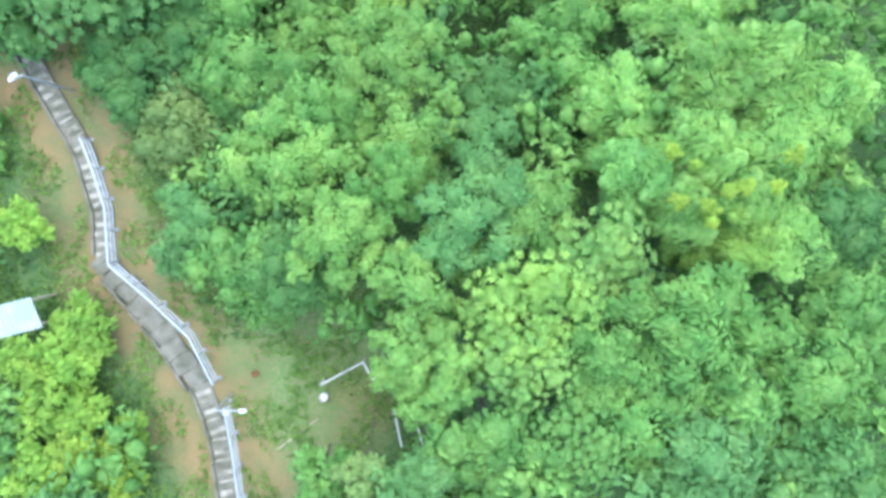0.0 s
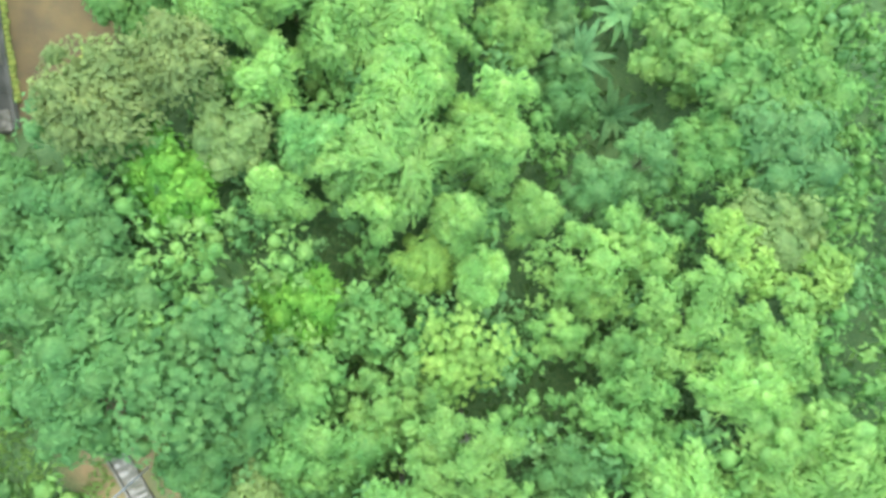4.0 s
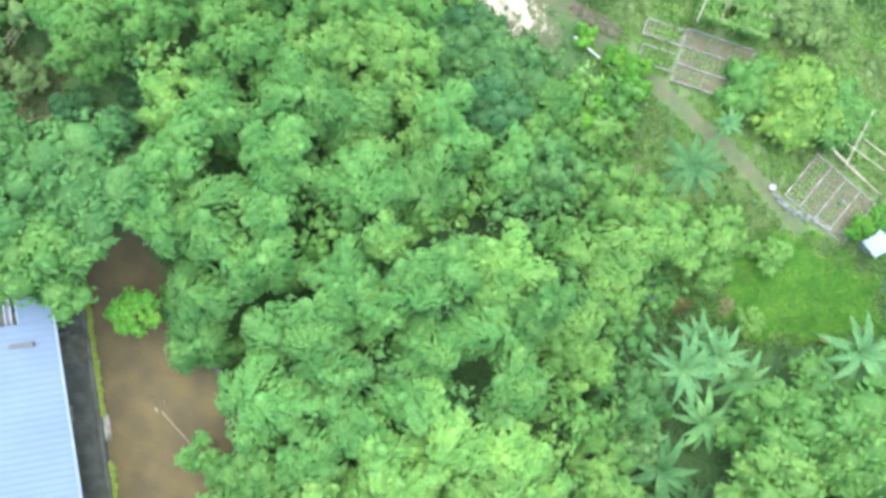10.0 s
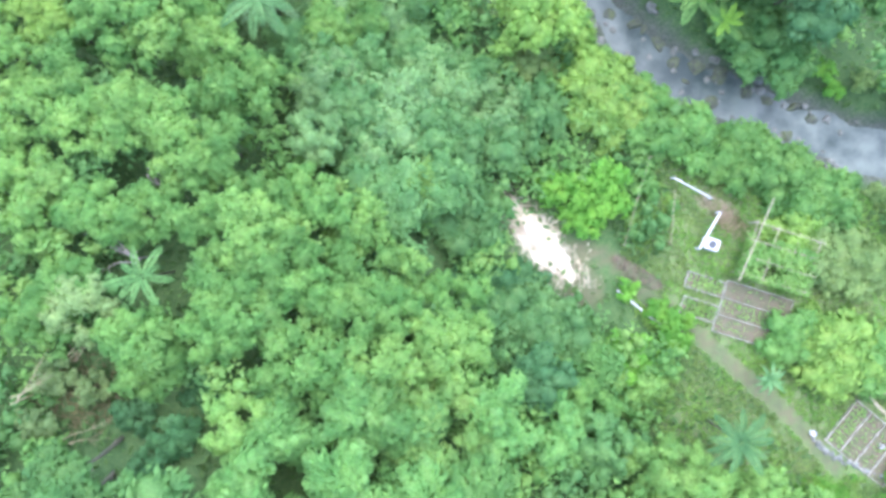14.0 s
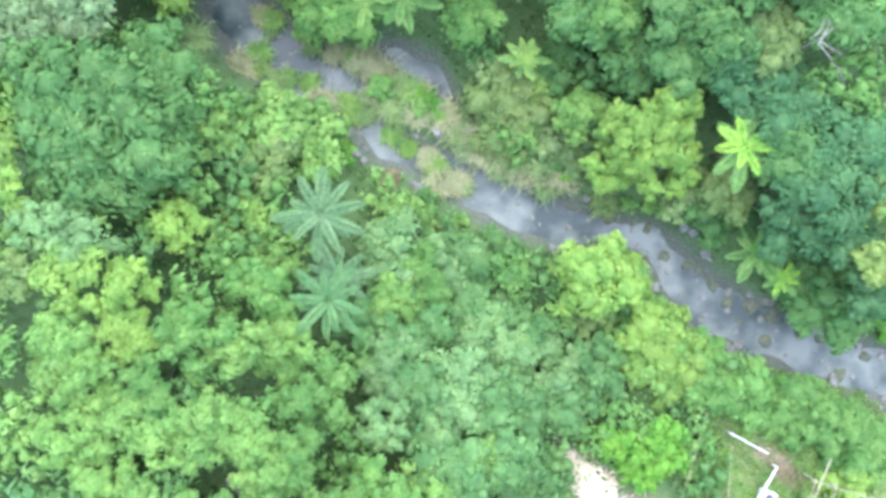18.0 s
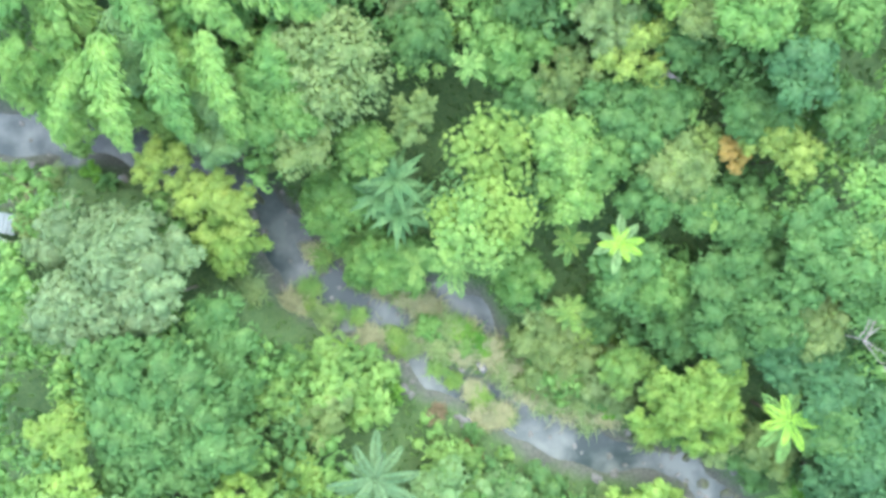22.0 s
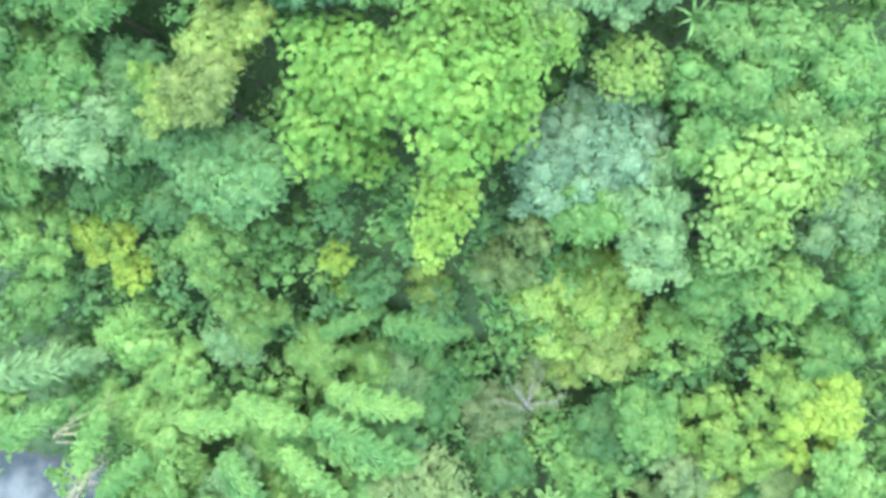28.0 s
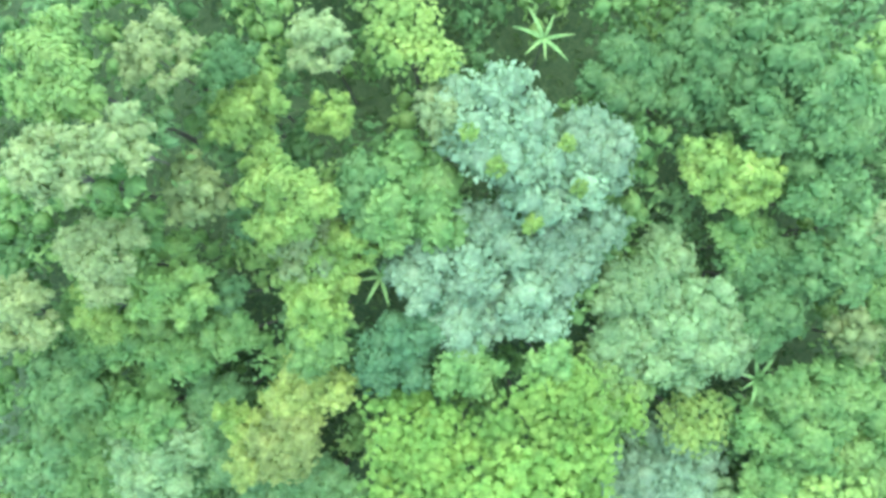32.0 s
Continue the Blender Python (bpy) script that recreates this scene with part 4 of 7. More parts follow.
plant("feathery", -9.1, 59.0, 5.5, 2.0, "mid")
plant("feathery", -12.4, 59.4, 5.5, 2.0, "mid")
plant("feathery", -14.9, 59.8, 5.4, 2.0, "mid")
plant("feathery", -20.1, 60.8, 5.4, 2.2, "light")
plant("feathery", -17.1, 60.3, 5.4, 2.0, "mid")
plant("feathery", -8.9, 56.2, 6.0, 2.7, "mid")
plant("feathery", -11.1, 55.8, 6.5, 2.0, "mid")
plant("feathery", -19.0, 56.9, 5.7, 2.0, "mid")
plant("feathery", -20.7, 55.9, 5.9, 2.0, "mid")
plant("feathery", -16.1, 53.4, 6.2, 2.1, "mid")
plant("feathery", -12.2, 53.2, 6.2, 2.0, "mid")
plant("feathery", -8.9, 53.6, 5.9, 2.5, "mid")
plant("feathery", -5.7, 52.9, 5.3, 2.1, "mid")
plant("feathery", -4.5, 49.8, 5.7, 2.4, "light")
plant("feathery", -1.1, 49.2, 3.6, 2.9, "light")
plant("feathery", -11.8, 48.3, 6.4, 2.3, "light")
plant("feathery", -2.3, 46.0, 5.3, 2.9, "light")
plant("feathery", 1.9, 49.5, -0.9, 3.3, "blue")
plant("broadleaf", 4.8, 51.8, -3.2, 1.7, "deep")
plant("broadleaf", 1.8, 52.2, -1.8, 2.5, "deep")
plant("feathery", 6.6, 43.6, -0.2, 2.6, "mid")
plant("broadleaf", 8.5, 68.2, -0.9, 3.2, "lime")
plant("broadleaf", 12.5, 61.9, -4.6, 3.1, "lime")
plant("broadleaf", 7.8, 65.8, -3.3, 1.9, "olive")
plant("shrub", 8.4, 57.2, -2.9, 2.3, "bright")
plant("shrub", 10.6, 56.6, -2.7, 2.5, "bright")
plant("shrub", 9.4, 55.2, -3.0, 1.8, "bright")
plant("shrub", 12.6, 54.6, -3.0, 0.8, "light")
plant("shrub", 13.6, 56.4, -2.9, 0.8, "mid")
plant("shrub", 14.0, 54.0, -3.2, 0.6, "light")
plant("shrub", 15.0, 54.8, -3.2, 0.6, "mid")
plant("broadleaf", 17.0, 58.9, -4.4, 2.7, "mid")
plant("broadleaf", 21.2, 45.1, -2.7, 2.2, "mid")
plant("broadleaf", 22.0, 55.9, -3.6, 2.8, "mid")
plant("broadleaf", 19.1, 56.9, -3.4, 2.2, "mid")
plant("broadleaf", 24.5, 53.3, -2.9, 2.8, "mid")
plant("broadleaf", 26.4, 48.5, -3.0, 2.4, "olive")
plant("feathery", 14.2, 61.7, -5.8, 2.3, "mid")
plant("feathery", 1.7, 70.3, -4.0, 3.0, "blue")
plant("feathery", -2.4, 70.3, -1.3, 2.4, "mid")
plant("feathery", 3.9, 64.9, -2.6, 2.5, "blue")
plant("shrub", 20.8, 57.7, -5.0, 1.8, "mid")
plant("broadleaf", 26.0, 42.3, -2.8, 2.6, "mid")
plant("shrub", 11.2, 50.2, -3.3, 1.0, "bright")
plant("shrub", 12.9, 48.4, -3.3, 1.0, "bright")
plant("broadleaf", -19.3, 79.5, 4.9, 3.1, "dark")
plant("broadleaf", -16.0, 79.9, 4.4, 3.5, "dark")
plant("broadleaf", -19.4, 82.1, 4.9, 2.4, "dark")
plant("broadleaf", -14.7, 82.2, 1.6, 2.6, "dark")
plant("feathery", -12.8, 80.9, 0.6, 1.8, "light")
plant("shrub", -9.6, 81.9, -3.0, 2.6, "light")
plant("shrub", -7.6, 80.6, -4.3, 2.6, "mid")
plant("shrub", -10.0, 79.0, -0.9, 2.4, "olive")
plant("feathery", -14.3, 77.8, 1.0, 1.5, "light")
plant("feathery", -15.3, 75.9, 2.4, 1.7, "lime")
plant("shrub", -11.9, 75.6, -0.4, 2.2, "yelgreen")
plant("broadleaf", -20.0, 75.8, 5.0, 2.4, "bluel")
plant("shrub", -20.0, 74.1, 5.1, 2.1, "lime")
plant("feathery", -17.6, 72.7, 5.2, 2.2, "lime")
plant("feathery", -20.9, 71.0, 5.2, 2.1, "light")
plant("feathery", -11.5, 72.4, 0.7, 2.3, "light")
plant("feathery", -12.4, 68.8, 5.1, 1.7, "light")
plant("feathery", -10.3, 68.0, 3.6, 2.2, "light")
plant("feathery", -20.6, 68.6, 5.2, 2.1, "light")
plant("feathery", -17.1, 64.8, 5.5, 1.7, "light")
plant("feathery", -22.0, 65.7, 5.3, 2.1, "light")
plant("feathery", -18.7, 62.1, 5.3, 1.7, "light")
plant("feathery", -14.2, 65.1, 5.5, 2.1, "light")
plant("feathery", -12.0, 61.9, 5.2, 2.1, "light")
plant("feathery", -9.4, 57.8, 6.0, 2.4, "light")
plant("feathery", -6.0, 62.6, 2.1, 1.9, "bluel")
plant("feathery", -4.9, 65.5, 1.1, 2.3, "bluel")
plant("feathery", -6.4, 68.4, -0.0, 2.0, "blue")
plant("broadleaf", -3.9, 71.7, -1.4, 3.3, "bluel")
plant("broadleaf", -0.5, 70.8, -3.1, 2.6, "bluel")
plant("broadleaf", -1.3, 63.4, 0.7, 2.8, "bluel")
plant("feathery", 3.1, 63.6, -2.1, 2.5, "bluel")
plant("broadleaf", 1.7, 61.0, -0.3, 2.4, "blue")
plant("feathery", -3.1, 61.1, 0.7, 2.4, "bluel")
plant("feathery", -0.8, 58.9, 0.6, 2.0, "light")
plant("feathery", -4.4, 57.2, 2.6, 2.3, "light")
plant("broadleaf", 11.7, 63.7, -4.2, 3.1, "lime")
plant("broadleaf", 5.7, 80.0, -3.9, 3.5, "olive")
plant("broadleaf", 8.3, 77.8, -4.3, 2.7, "olivel")
plant("feathery", 12.2, 76.2, 0.7, 2.7, "lime")
plant("feathery", 14.1, 77.1, 1.2, 2.2, "lime")
plant("feathery", 13.6, 74.4, 0.0, 2.4, "lime")
plant("feathery", 10.8, 75.0, -1.2, 2.4, "lime")
plant("broadleaf", 16.9, 71.2, -3.4, 2.6, "dark")
plant("broadleaf", 17.3, 71.8, -0.6, 2.0, "olive")
plant("broadleaf", 21.3, 75.2, 2.6, 3.4, "deep")
plant("broadleaf", 23.3, 72.9, 2.8, 3.0, "deep")
plant("broadleaf", 20.8, 72.2, 2.5, 2.3, "deep")
plant("broadleaf", 20.0, 69.6, 1.3, 2.7, "deep")
plant("broadleaf", 22.7, 68.5, 1.5, 2.3, "deep")
plant("broadleaf", 24.2, 70.0, 2.1, 1.5, "brownyel")
plant("broadleaf", 23.6, 66.3, 2.0, 1.5, "brownyel")
plant("broadleaf", 22.7, 65.0, -4.2, 3.1, "dark")
plant("broadleaf", 23.7, 63.3, -2.2, 3.0, "dark")
plant("broadleaf", 24.1, 64.6, 1.3, 2.3, "deep")
plant("broadleaf", 20.3, 57.4, -3.8, 2.4, "mid")
plant("broadleaf", 14.6, 59.1, -3.2, 2.2, "mid")
plant("broadleaf", 24.5, 49.7, -3.0, 2.6, "olive")
plant("broadleaf", 22.5, 51.7, -2.8, 2.2, "lime")
plant("broadleaf", -19.4, 89.1, 4.4, 3.7, "sage")
plant("broadleaf", -17.1, 82.4, 4.9, 3.9, "dark")
plant("broadleaf", -19.5, 84.6, 4.8, 2.8, "dark")
plant("broadleaf", -15.3, 84.8, 2.0, 3.0, "dark")
plant("shrub", -22.8, 79.3, 4.9, 1.8, "lime")
plant("feathery", -21.1, 76.9, 5.0, 1.7, "bluel")
plant("feathery", -21.5, 69.9, 5.2, 2.4, "light")
plant("broadleaf", -13.9, 90.9, 0.1, 2.6, "lime")
plant("shrub", -10.1, 80.4, -0.9, 2.5, "light")
plant("shrub", -7.4, 79.6, -2.6, 3.0, "light")
plant("feathery", 1.8, 65.1, -2.5, 3.2, "bluel")
plant("feathery", 4.8, 62.2, -1.9, 3.4, "bluel")
plant("broadleaf", -5.6, 88.5, -3.3, 2.8, "mid")
plant("broadleaf", -3.5, 87.4, -2.3, 2.3, "mid")
plant("broadleaf", -7.5, 91.3, -1.9, 2.3, "mid")
plant("whorled", 1.5, 88.6, 3.3, 2.9, "light")
plant("shrub", 4.5, 82.5, -3.4, 1.5, "olivel")
plant("broadleaf", 11.7, 83.3, 1.6, 2.1, "mid")
plant("feathery", 9.6, 78.0, -1.0, 2.2, "light")
plant("broadleaf", 17.0, 80.7, 3.2, 2.4, "dark")
plant("broadleaf", 20.5, 83.6, 5.7, 2.6, "dark")
plant("broadleaf", 23.0, 80.5, 4.6, 2.7, "dark")
plant("broadleaf", 21.5, 70.7, 2.7, 3.2, "deep")
plant("broadleaf", 15.1, 82.8, 2.7, 2.6, "dark")
plant("broadleaf", 19.9, 73.3, 2.3, 2.5, "dark")
plant("feathery", -4.6, 69.0, -0.6, 2.0, "light")
plant("shrub", -22.8, 74.5, 5.0, 1.7, "olive")
plant("shrub", -2.6, 82.8, -4.4, 1.1, "mid")
plant("broadleaf", 19.4, 80.2, 3.3, 2.2, "olive")
plant("broadleaf", 9.1, 82.0, -3.0, 2.6, "dark")
plant("broadleaf", 3.7, 85.4, -0.9, 2.1, "mid")
plant("bamboo", -21.3, 100.5, 0.5, 3.0, "plume")
plant("bamboo", -17.7, 100.3, 1.0, 2.5, "plume")
plant("bamboo", -15.6, 99.3, 1.0, 2.5, "plume")
plant("bamboo", -11.4, 98.2, 4.1, 2.3, "bluel")
plant("bamboo", -11.8, 96.0, 3.3, 2.0, "bluel")
plant("feathery", -16.0, 95.9, 1.6, 2.1, "yelolive")
plant("feathery", -13.5, 92.9, 1.3, 2.7, "yelolive")
plant("broadleaf", -16.0, 90.6, 2.5, 1.7, "sage")
plant("broadleaf", -21.4, 92.3, 2.6, 3.4, "sage")
plant("broadleaf", -18.2, 90.6, 4.4, 2.9, "sage")
plant("broadleaf", -21.3, 88.4, 4.5, 2.9, "sage")
plant("broadleaf", -18.2, 92.0, 2.6, 2.3, "sage")
plant("broadleaf", -16.7, 88.5, 4.0, 1.8, "sage")
plant("broadleaf", -23.0, 81.8, 4.9, 2.1, "lime")
plant("broadleaf", -7.4, 95.4, 3.8, 2.2, "olive")
plant("broadleaf", -4.1, 94.6, 2.0, 1.9, "light")
plant("feathery", -0.9, 95.8, 2.6, 1.7, "olive")
plant("broadleaf", -6.3, 92.6, -1.1, 2.5, "mid")
plant("broadleaf", -4.6, 87.8, -2.2, 2.1, "mid")
plant("whorled", 3.0, 93.0, 3.0, 3.0, "lime")
plant("whorled", 2.9, 89.2, 3.6, 2.6, "lime")
plant("whorled", 0.2, 89.6, 2.1, 1.9, "lime")
plant("broadleaf", 7.0, 92.5, 3.5, 2.2, "light")
plant("broadleaf", 7.6, 89.9, 3.0, 2.3, "light")
plant("broadleaf", 9.2, 91.1, 3.5, 1.8, "mid")
plant("broadleaf", 5.6, 94.5, 2.8, 2.6, "dark")
plant("broadleaf", 10.0, 93.7, 3.6, 2.6, "dark")
plant("broadleaf", 12.9, 93.9, 3.5, 2.2, "dark")
plant("broadleaf", 11.3, 92.3, 3.6, 1.8, "dark")
plant("broadleaf", 10.2, 84.1, 1.3, 2.8, "dark")
plant("broadleaf", 12.8, 80.9, 0.8, 2.4, "dark")
plant("feathery", 8.8, 76.5, -4.5, 2.3, "olivel")
plant("feathery", 15.4, 72.3, -3.5, 2.2, "olivel")
plant("shrub", 16.3, 90.4, 3.4, 1.3, "orange")
plant("feathery", 15.2, 91.2, 3.2, 1.1, "brownyel")
plant("feathery", 17.7, 90.7, 4.8, 1.6, "yelolive")
plant("feathery", 19.0, 89.6, 4.8, 1.8, "yelolive")
plant("broadleaf", 14.6, 87.4, 2.7, 1.9, "dark")
plant("broadleaf", 16.4, 86.1, 3.2, 2.3, "dark")
plant("broadleaf", 19.1, 85.3, 5.5, 2.1, "dark")
plant("whorled", 22.4, 86.7, 5.4, 2.1, "mid")
plant("whorled", 22.4, 83.7, 5.5, 2.1, "light")
plant("broadleaf", 14.9, 79.9, 1.9, 2.3, "dark")
plant("broadleaf", 16.3, 83.5, 3.1, 2.3, "dark")
plant("broadleaf", 18.3, 82.8, 4.5, 1.8, "dark")
plant("broadleaf", 10.6, 67.6, -3.5, 2.2, "lime")
plant("feathery", -3.0, 73.2, -2.1, 2.6, "light")
plant("bamboo", -18.2, 106.1, 5.6, 3.6, "plume")
plant("bamboo", -22.0, 102.2, 3.0, 3.3, "plume")
plant("bamboo", -15.3, 102.1, 5.0, 2.9, "bluel")
plant("bamboo", -12.9, 104.8, 4.6, 3.1, "plume")
plant("bamboo", -18.9, 103.5, 4.7, 2.7, "plume")
plant("bamboo", -5.0, 105.9, 4.2, 2.4, "bluel")
plant("domed", -5.1, 99.1, 4.3, 3.9, "round")
plant("broadleaf", 5.3, 99.0, 3.0, 2.8, "mid")
plant("broadleaf", -2.7, 105.5, 3.3, 3.0, "dark")
plant("feathery", -5.9, 103.0, 4.3, 2.2, "blue")
plant("broadleaf", 6.7, 101.7, 3.9, 2.2, "dark")
plant("feathery", 11.9, 101.0, 6.8, 2.6, "lime")
plant("feathery", 10.2, 98.6, 5.0, 2.2, "olivel")
plant("feathery", 11.9, 97.1, 4.6, 2.7, "yelolive")
plant("feathery", 16.9, 100.4, 7.4, 2.5, "yellow")
plant("feathery", 14.1, 99.1, 6.1, 1.9, "lime")
plant("feathery", 7.9, 96.2, 3.5, 2.1, "olive")
plant("broadleaf", 15.3, 96.4, 4.8, 2.5, "dark")
plant("broadleaf", 17.4, 92.3, 5.3, 2.3, "dark")
plant("broadleaf", 18.9, 93.6, 7.3, 2.5, "deep")
plant("broadleaf", 16.8, 96.4, 7.9, 2.0, "mid")
plant("broadleaf", 21.0, 96.2, 7.9, 2.6, "mid")
plant("broadleaf", 8.0, 80.1, -3.5, 2.7, "lime")
plant("broadleaf", 18.8, 78.3, 2.7, 3.1, "deep")
plant("broadleaf", 22.0, 91.2, 5.4, 2.1, "dark")
plant("broadleaf", 13.2, 90.1, 3.3, 2.3, "olive")
plant("broadleaf", 12.0, 89.0, 2.5, 2.3, "dark")
plant("broadleaf", -9.2, 97.1, 4.3, 2.2, "mid")
plant("broadleaf", -7.4, 96.8, 4.2, 1.8, "mid")
plant("bamboo", -20.4, 107.7, 5.8, 2.3, "plume")
plant("bamboo", -8.1, 99.3, 4.6, 2.0, "grove")
plant("broadleaf", -24.9, 89.6, 3.6, 2.3, "mid")
plant("shrub", -27.4, 92.5, 0.2, 1.6, "mid")
plant("shrub", -24.9, 94.1, -0.2, 1.9, "olive")
plant("shrub", -26.8, 97.2, -0.8, 1.7, "mid")
plant("whorled", -4.6, 119.6, 14.8, 2.9, "vivid")
plant("whorled", -2.1, 120.2, 16.3, 2.7, "vivid")
plant("whorled", 0.3, 118.5, 18.0, 2.9, "vivid")
plant("whorled", 2.2, 117.7, 16.8, 2.2, "vivid")
plant("whorled", -0.1, 115.3, 15.4, 1.8, "fresh")
plant("whorled", -0.7, 114.2, 15.3, 1.4, "fresh")
plant("whorled", -1.3, 113.2, 14.9, 1.1, "fresh")
plant("whorled", -3.5, 118.2, 12.8, 1.8, "vivid")
plant("broadleaf", -9.8, 121.9, 14.7, 1.9, "brownyel")
plant("broadleaf", -11.9, 121.1, 13.9, 1.0, "yelolive")
plant("broadleaf", -16.8, 122.1, 12.2, 2.7, "bluel")
plant("broadleaf", -16.9, 124.3, 12.7, 2.4, "mid")
plant("broadleaf", -17.3, 120.7, 8.4, 2.9, "dark")
plant("broadleaf", -9.4, 118.3, 13.0, 2.8, "blue")
plant("broadleaf", -13.5, 118.3, 9.5, 2.3, "blue")
plant("feathery", -18.6, 117.2, 7.2, 2.0, "yellow")
plant("feathery", -17.8, 115.3, 6.5, 1.4, "yellow")
plant("feathery", -12.5, 115.1, 8.5, 1.9, "light")
plant("feathery", -22.0, 117.8, 7.9, 2.3, "light")
plant("broadleaf", -22.9, 115.0, 6.8, 2.2, "mid")
plant("feathery", -12.5, 113.1, 6.9, 1.6, "light")
plant("feathery", -6.5, 112.3, 5.9, 1.1, "yellow")
plant("feathery", -2.1, 111.2, 5.8, 1.7, "yelolive")
plant("broadleaf", 8.0, 117.2, 12.2, 2.9, "silver")
plant("broadleaf", 4.7, 115.6, 12.1, 2.3, "silver")
plant("whorled", 8.7, 119.5, 13.3, 1.9, "lime")
plant("feathery", 3.4, 113.4, 11.0, 1.3, "olive")
plant("broadleaf", 3.6, 110.7, 8.6, 2.1, "straw")
plant("broadleaf", 7.0, 109.8, 7.2, 2.7, "straw")
plant("broadleaf", 5.0, 107.9, 4.9, 2.7, "straw")
plant("broadleaf", 7.4, 106.9, 5.9, 2.4, "yelolive")
plant("feathery", 3.3, 106.6, 3.4, 2.3, "olive")
plant("feathery", 2.9, 104.4, 3.5, 1.7, "olive")
plant("feathery", 8.8, 106.1, 5.6, 1.7, "lime")
plant("feathery", 11.0, 106.4, 6.8, 2.5, "light")
plant("whorled", 13.8, 113.9, 13.1, 2.8, "yelgreen")
plant("whorled", 16.3, 113.4, 12.0, 2.0, "yelgreen")
plant("whorled", 12.4, 111.6, 12.1, 2.3, "light")
plant("broadleaf", 12.4, 109.1, 9.7, 2.4, "mid")
plant("broadleaf", 8.9, 111.2, 11.4, 2.2, "bluel")
plant("feathery", 15.6, 108.2, 9.4, 2.1, "light")
plant("broadleaf", 18.4, 111.7, 10.5, 2.4, "bluel")
plant("broadleaf", 16.6, 115.9, 12.8, 2.5, "light")
plant("broadleaf", 13.6, 116.9, 13.2, 2.5, "mid")
plant("broadleaf", 11.6, 115.6, 12.8, 1.9, "mid")
plant("broadleaf", 18.2, 117.8, 13.2, 2.2, "mid")
plant("broadleaf", 19.9, 107.4, 8.5, 2.2, "dark")
plant("broadleaf", 17.9, 104.3, 7.6, 1.9, "mid")
plant("feathery", 15.3, 102.4, 7.3, 2.4, "lime")
plant("feathery", 17.4, 101.7, 7.5, 2.1, "yellow")
plant("broadleaf", 8.7, 101.7, 5.3, 2.4, "mid")
plant("bamboo", -18.9, 111.8, 6.1, 3.0, "plume")
plant("feathery", -11.6, 111.4, 6.0, 2.0, "light")
plant("bamboo", -8.8, 108.9, 5.1, 2.6, "plume")
plant("bamboo", -6.3, 107.4, 4.3, 2.5, "plume")
plant("bamboo", -3.0, 108.4, 3.8, 1.9, "grove")
plant("bamboo", -22.7, 108.1, 5.7, 2.2, "grove")
plant("bamboo", -10.5, 104.0, 4.4, 3.1, "grove")
plant("bamboo", -8.0, 103.9, 4.4, 2.1, "grove")
plant("bamboo", -12.5, 100.8, 4.2, 2.7, "plume")
plant("bamboo", -23.5, 110.8, 6.1, 2.0, "bluel")
plant("broadleaf", -13.1, 110.4, 5.7, 2.0, "bluel")
plant("feathery", -16.6, 109.1, 5.4, 2.2, "light")
plant("broadleaf", 0.4, 103.1, 3.0, 2.4, "dead")
plant("broadleaf", 0.2, 100.4, 3.0, 2.4, "dark")
plant("broadleaf", 15.5, 97.8, 5.9, 2.2, "olive")
plant("broadleaf", 17.2, 97.9, 8.1, 2.0, "light")
plant("feathery", -13.8, 131.1, 19.9, 1.9, "greyolive")
plant("feathery", -13.0, 130.1, 17.1, 2.4, "light")
plant("feathery", -15.9, 129.6, 16.0, 1.9, "lime")
plant("feathery", -13.8, 129.3, 14.2, 1.8, "light")
plant("broadleaf", -18.3, 128.5, 13.7, 2.4, "mid")
plant("broadleaf", -16.3, 128.1, 13.7, 1.8, "mid")
plant("broadleaf", -14.3, 127.5, 13.9, 2.4, "mid")
plant("broadleaf", -10.7, 129.2, 15.5, 1.1, "blue")
plant("broadleaf", -11.2, 127.4, 15.1, 1.4, "mid")
plant("feathery", -6.7, 130.6, 17.4, 1.8, "olivel")
plant("feathery", -4.8, 130.1, 17.4, 1.3, "lime")
plant("feathery", -7.0, 129.1, 16.7, 1.6, "yelgreen")
plant("feathery", -6.8, 127.7, 16.5, 1.5, "yelgreen")
plant("broadleaf", -7.2, 126.3, 16.1, 1.6, "mid")
plant("broadleaf", -2.0, 128.5, 17.1, 2.1, "silver")
plant("broadleaf", 0.3, 129.1, 17.3, 2.4, "silver")
plant("broadleaf", -0.6, 126.5, 16.7, 2.1, "silver")
plant("broadleaf", 2.1, 126.3, 16.7, 2.1, "silver")
plant("broadleaf", 3.5, 128.0, 16.8, 2.1, "silver")
plant("broadleaf", 5.5, 128.8, 16.7, 1.3, "silver")
plant("broadleaf", -4.1, 125.2, 16.3, 1.9, "deep")
plant("broadleaf", -3.2, 125.9, 16.6, 1.6, "deep")
plant("broadleaf", -1.1, 124.1, 16.5, 1.6, "mid")
plant("broadleaf", 2.3, 123.7, 16.8, 1.3, "mid")
plant("broadleaf", 6.3, 125.8, 15.4, 2.0, "bluel")
plant("broadleaf", 8.5, 126.9, 14.2, 1.8, "bluel")
plant("broadleaf", 6.0, 123.7, 15.3, 2.0, "bluel")
plant("broadleaf", 8.0, 123.4, 15.2, 2.3, "bluel")
plant("broadleaf", 9.8, 124.5, 14.9, 1.7, "bluel")
plant("broadleaf", 10.4, 122.7, 14.9, 1.4, "bluel")
plant("broadleaf", 12.8, 125.6, 15.1, 2.5, "dark")
plant("broadleaf", 14.3, 125.7, 15.4, 1.7, "dark")
plant("broadleaf", 11.9, 127.2, 15.1, 1.7, "mid")
plant("broadleaf", 16.1, 125.6, 15.4, 1.7, "dark")
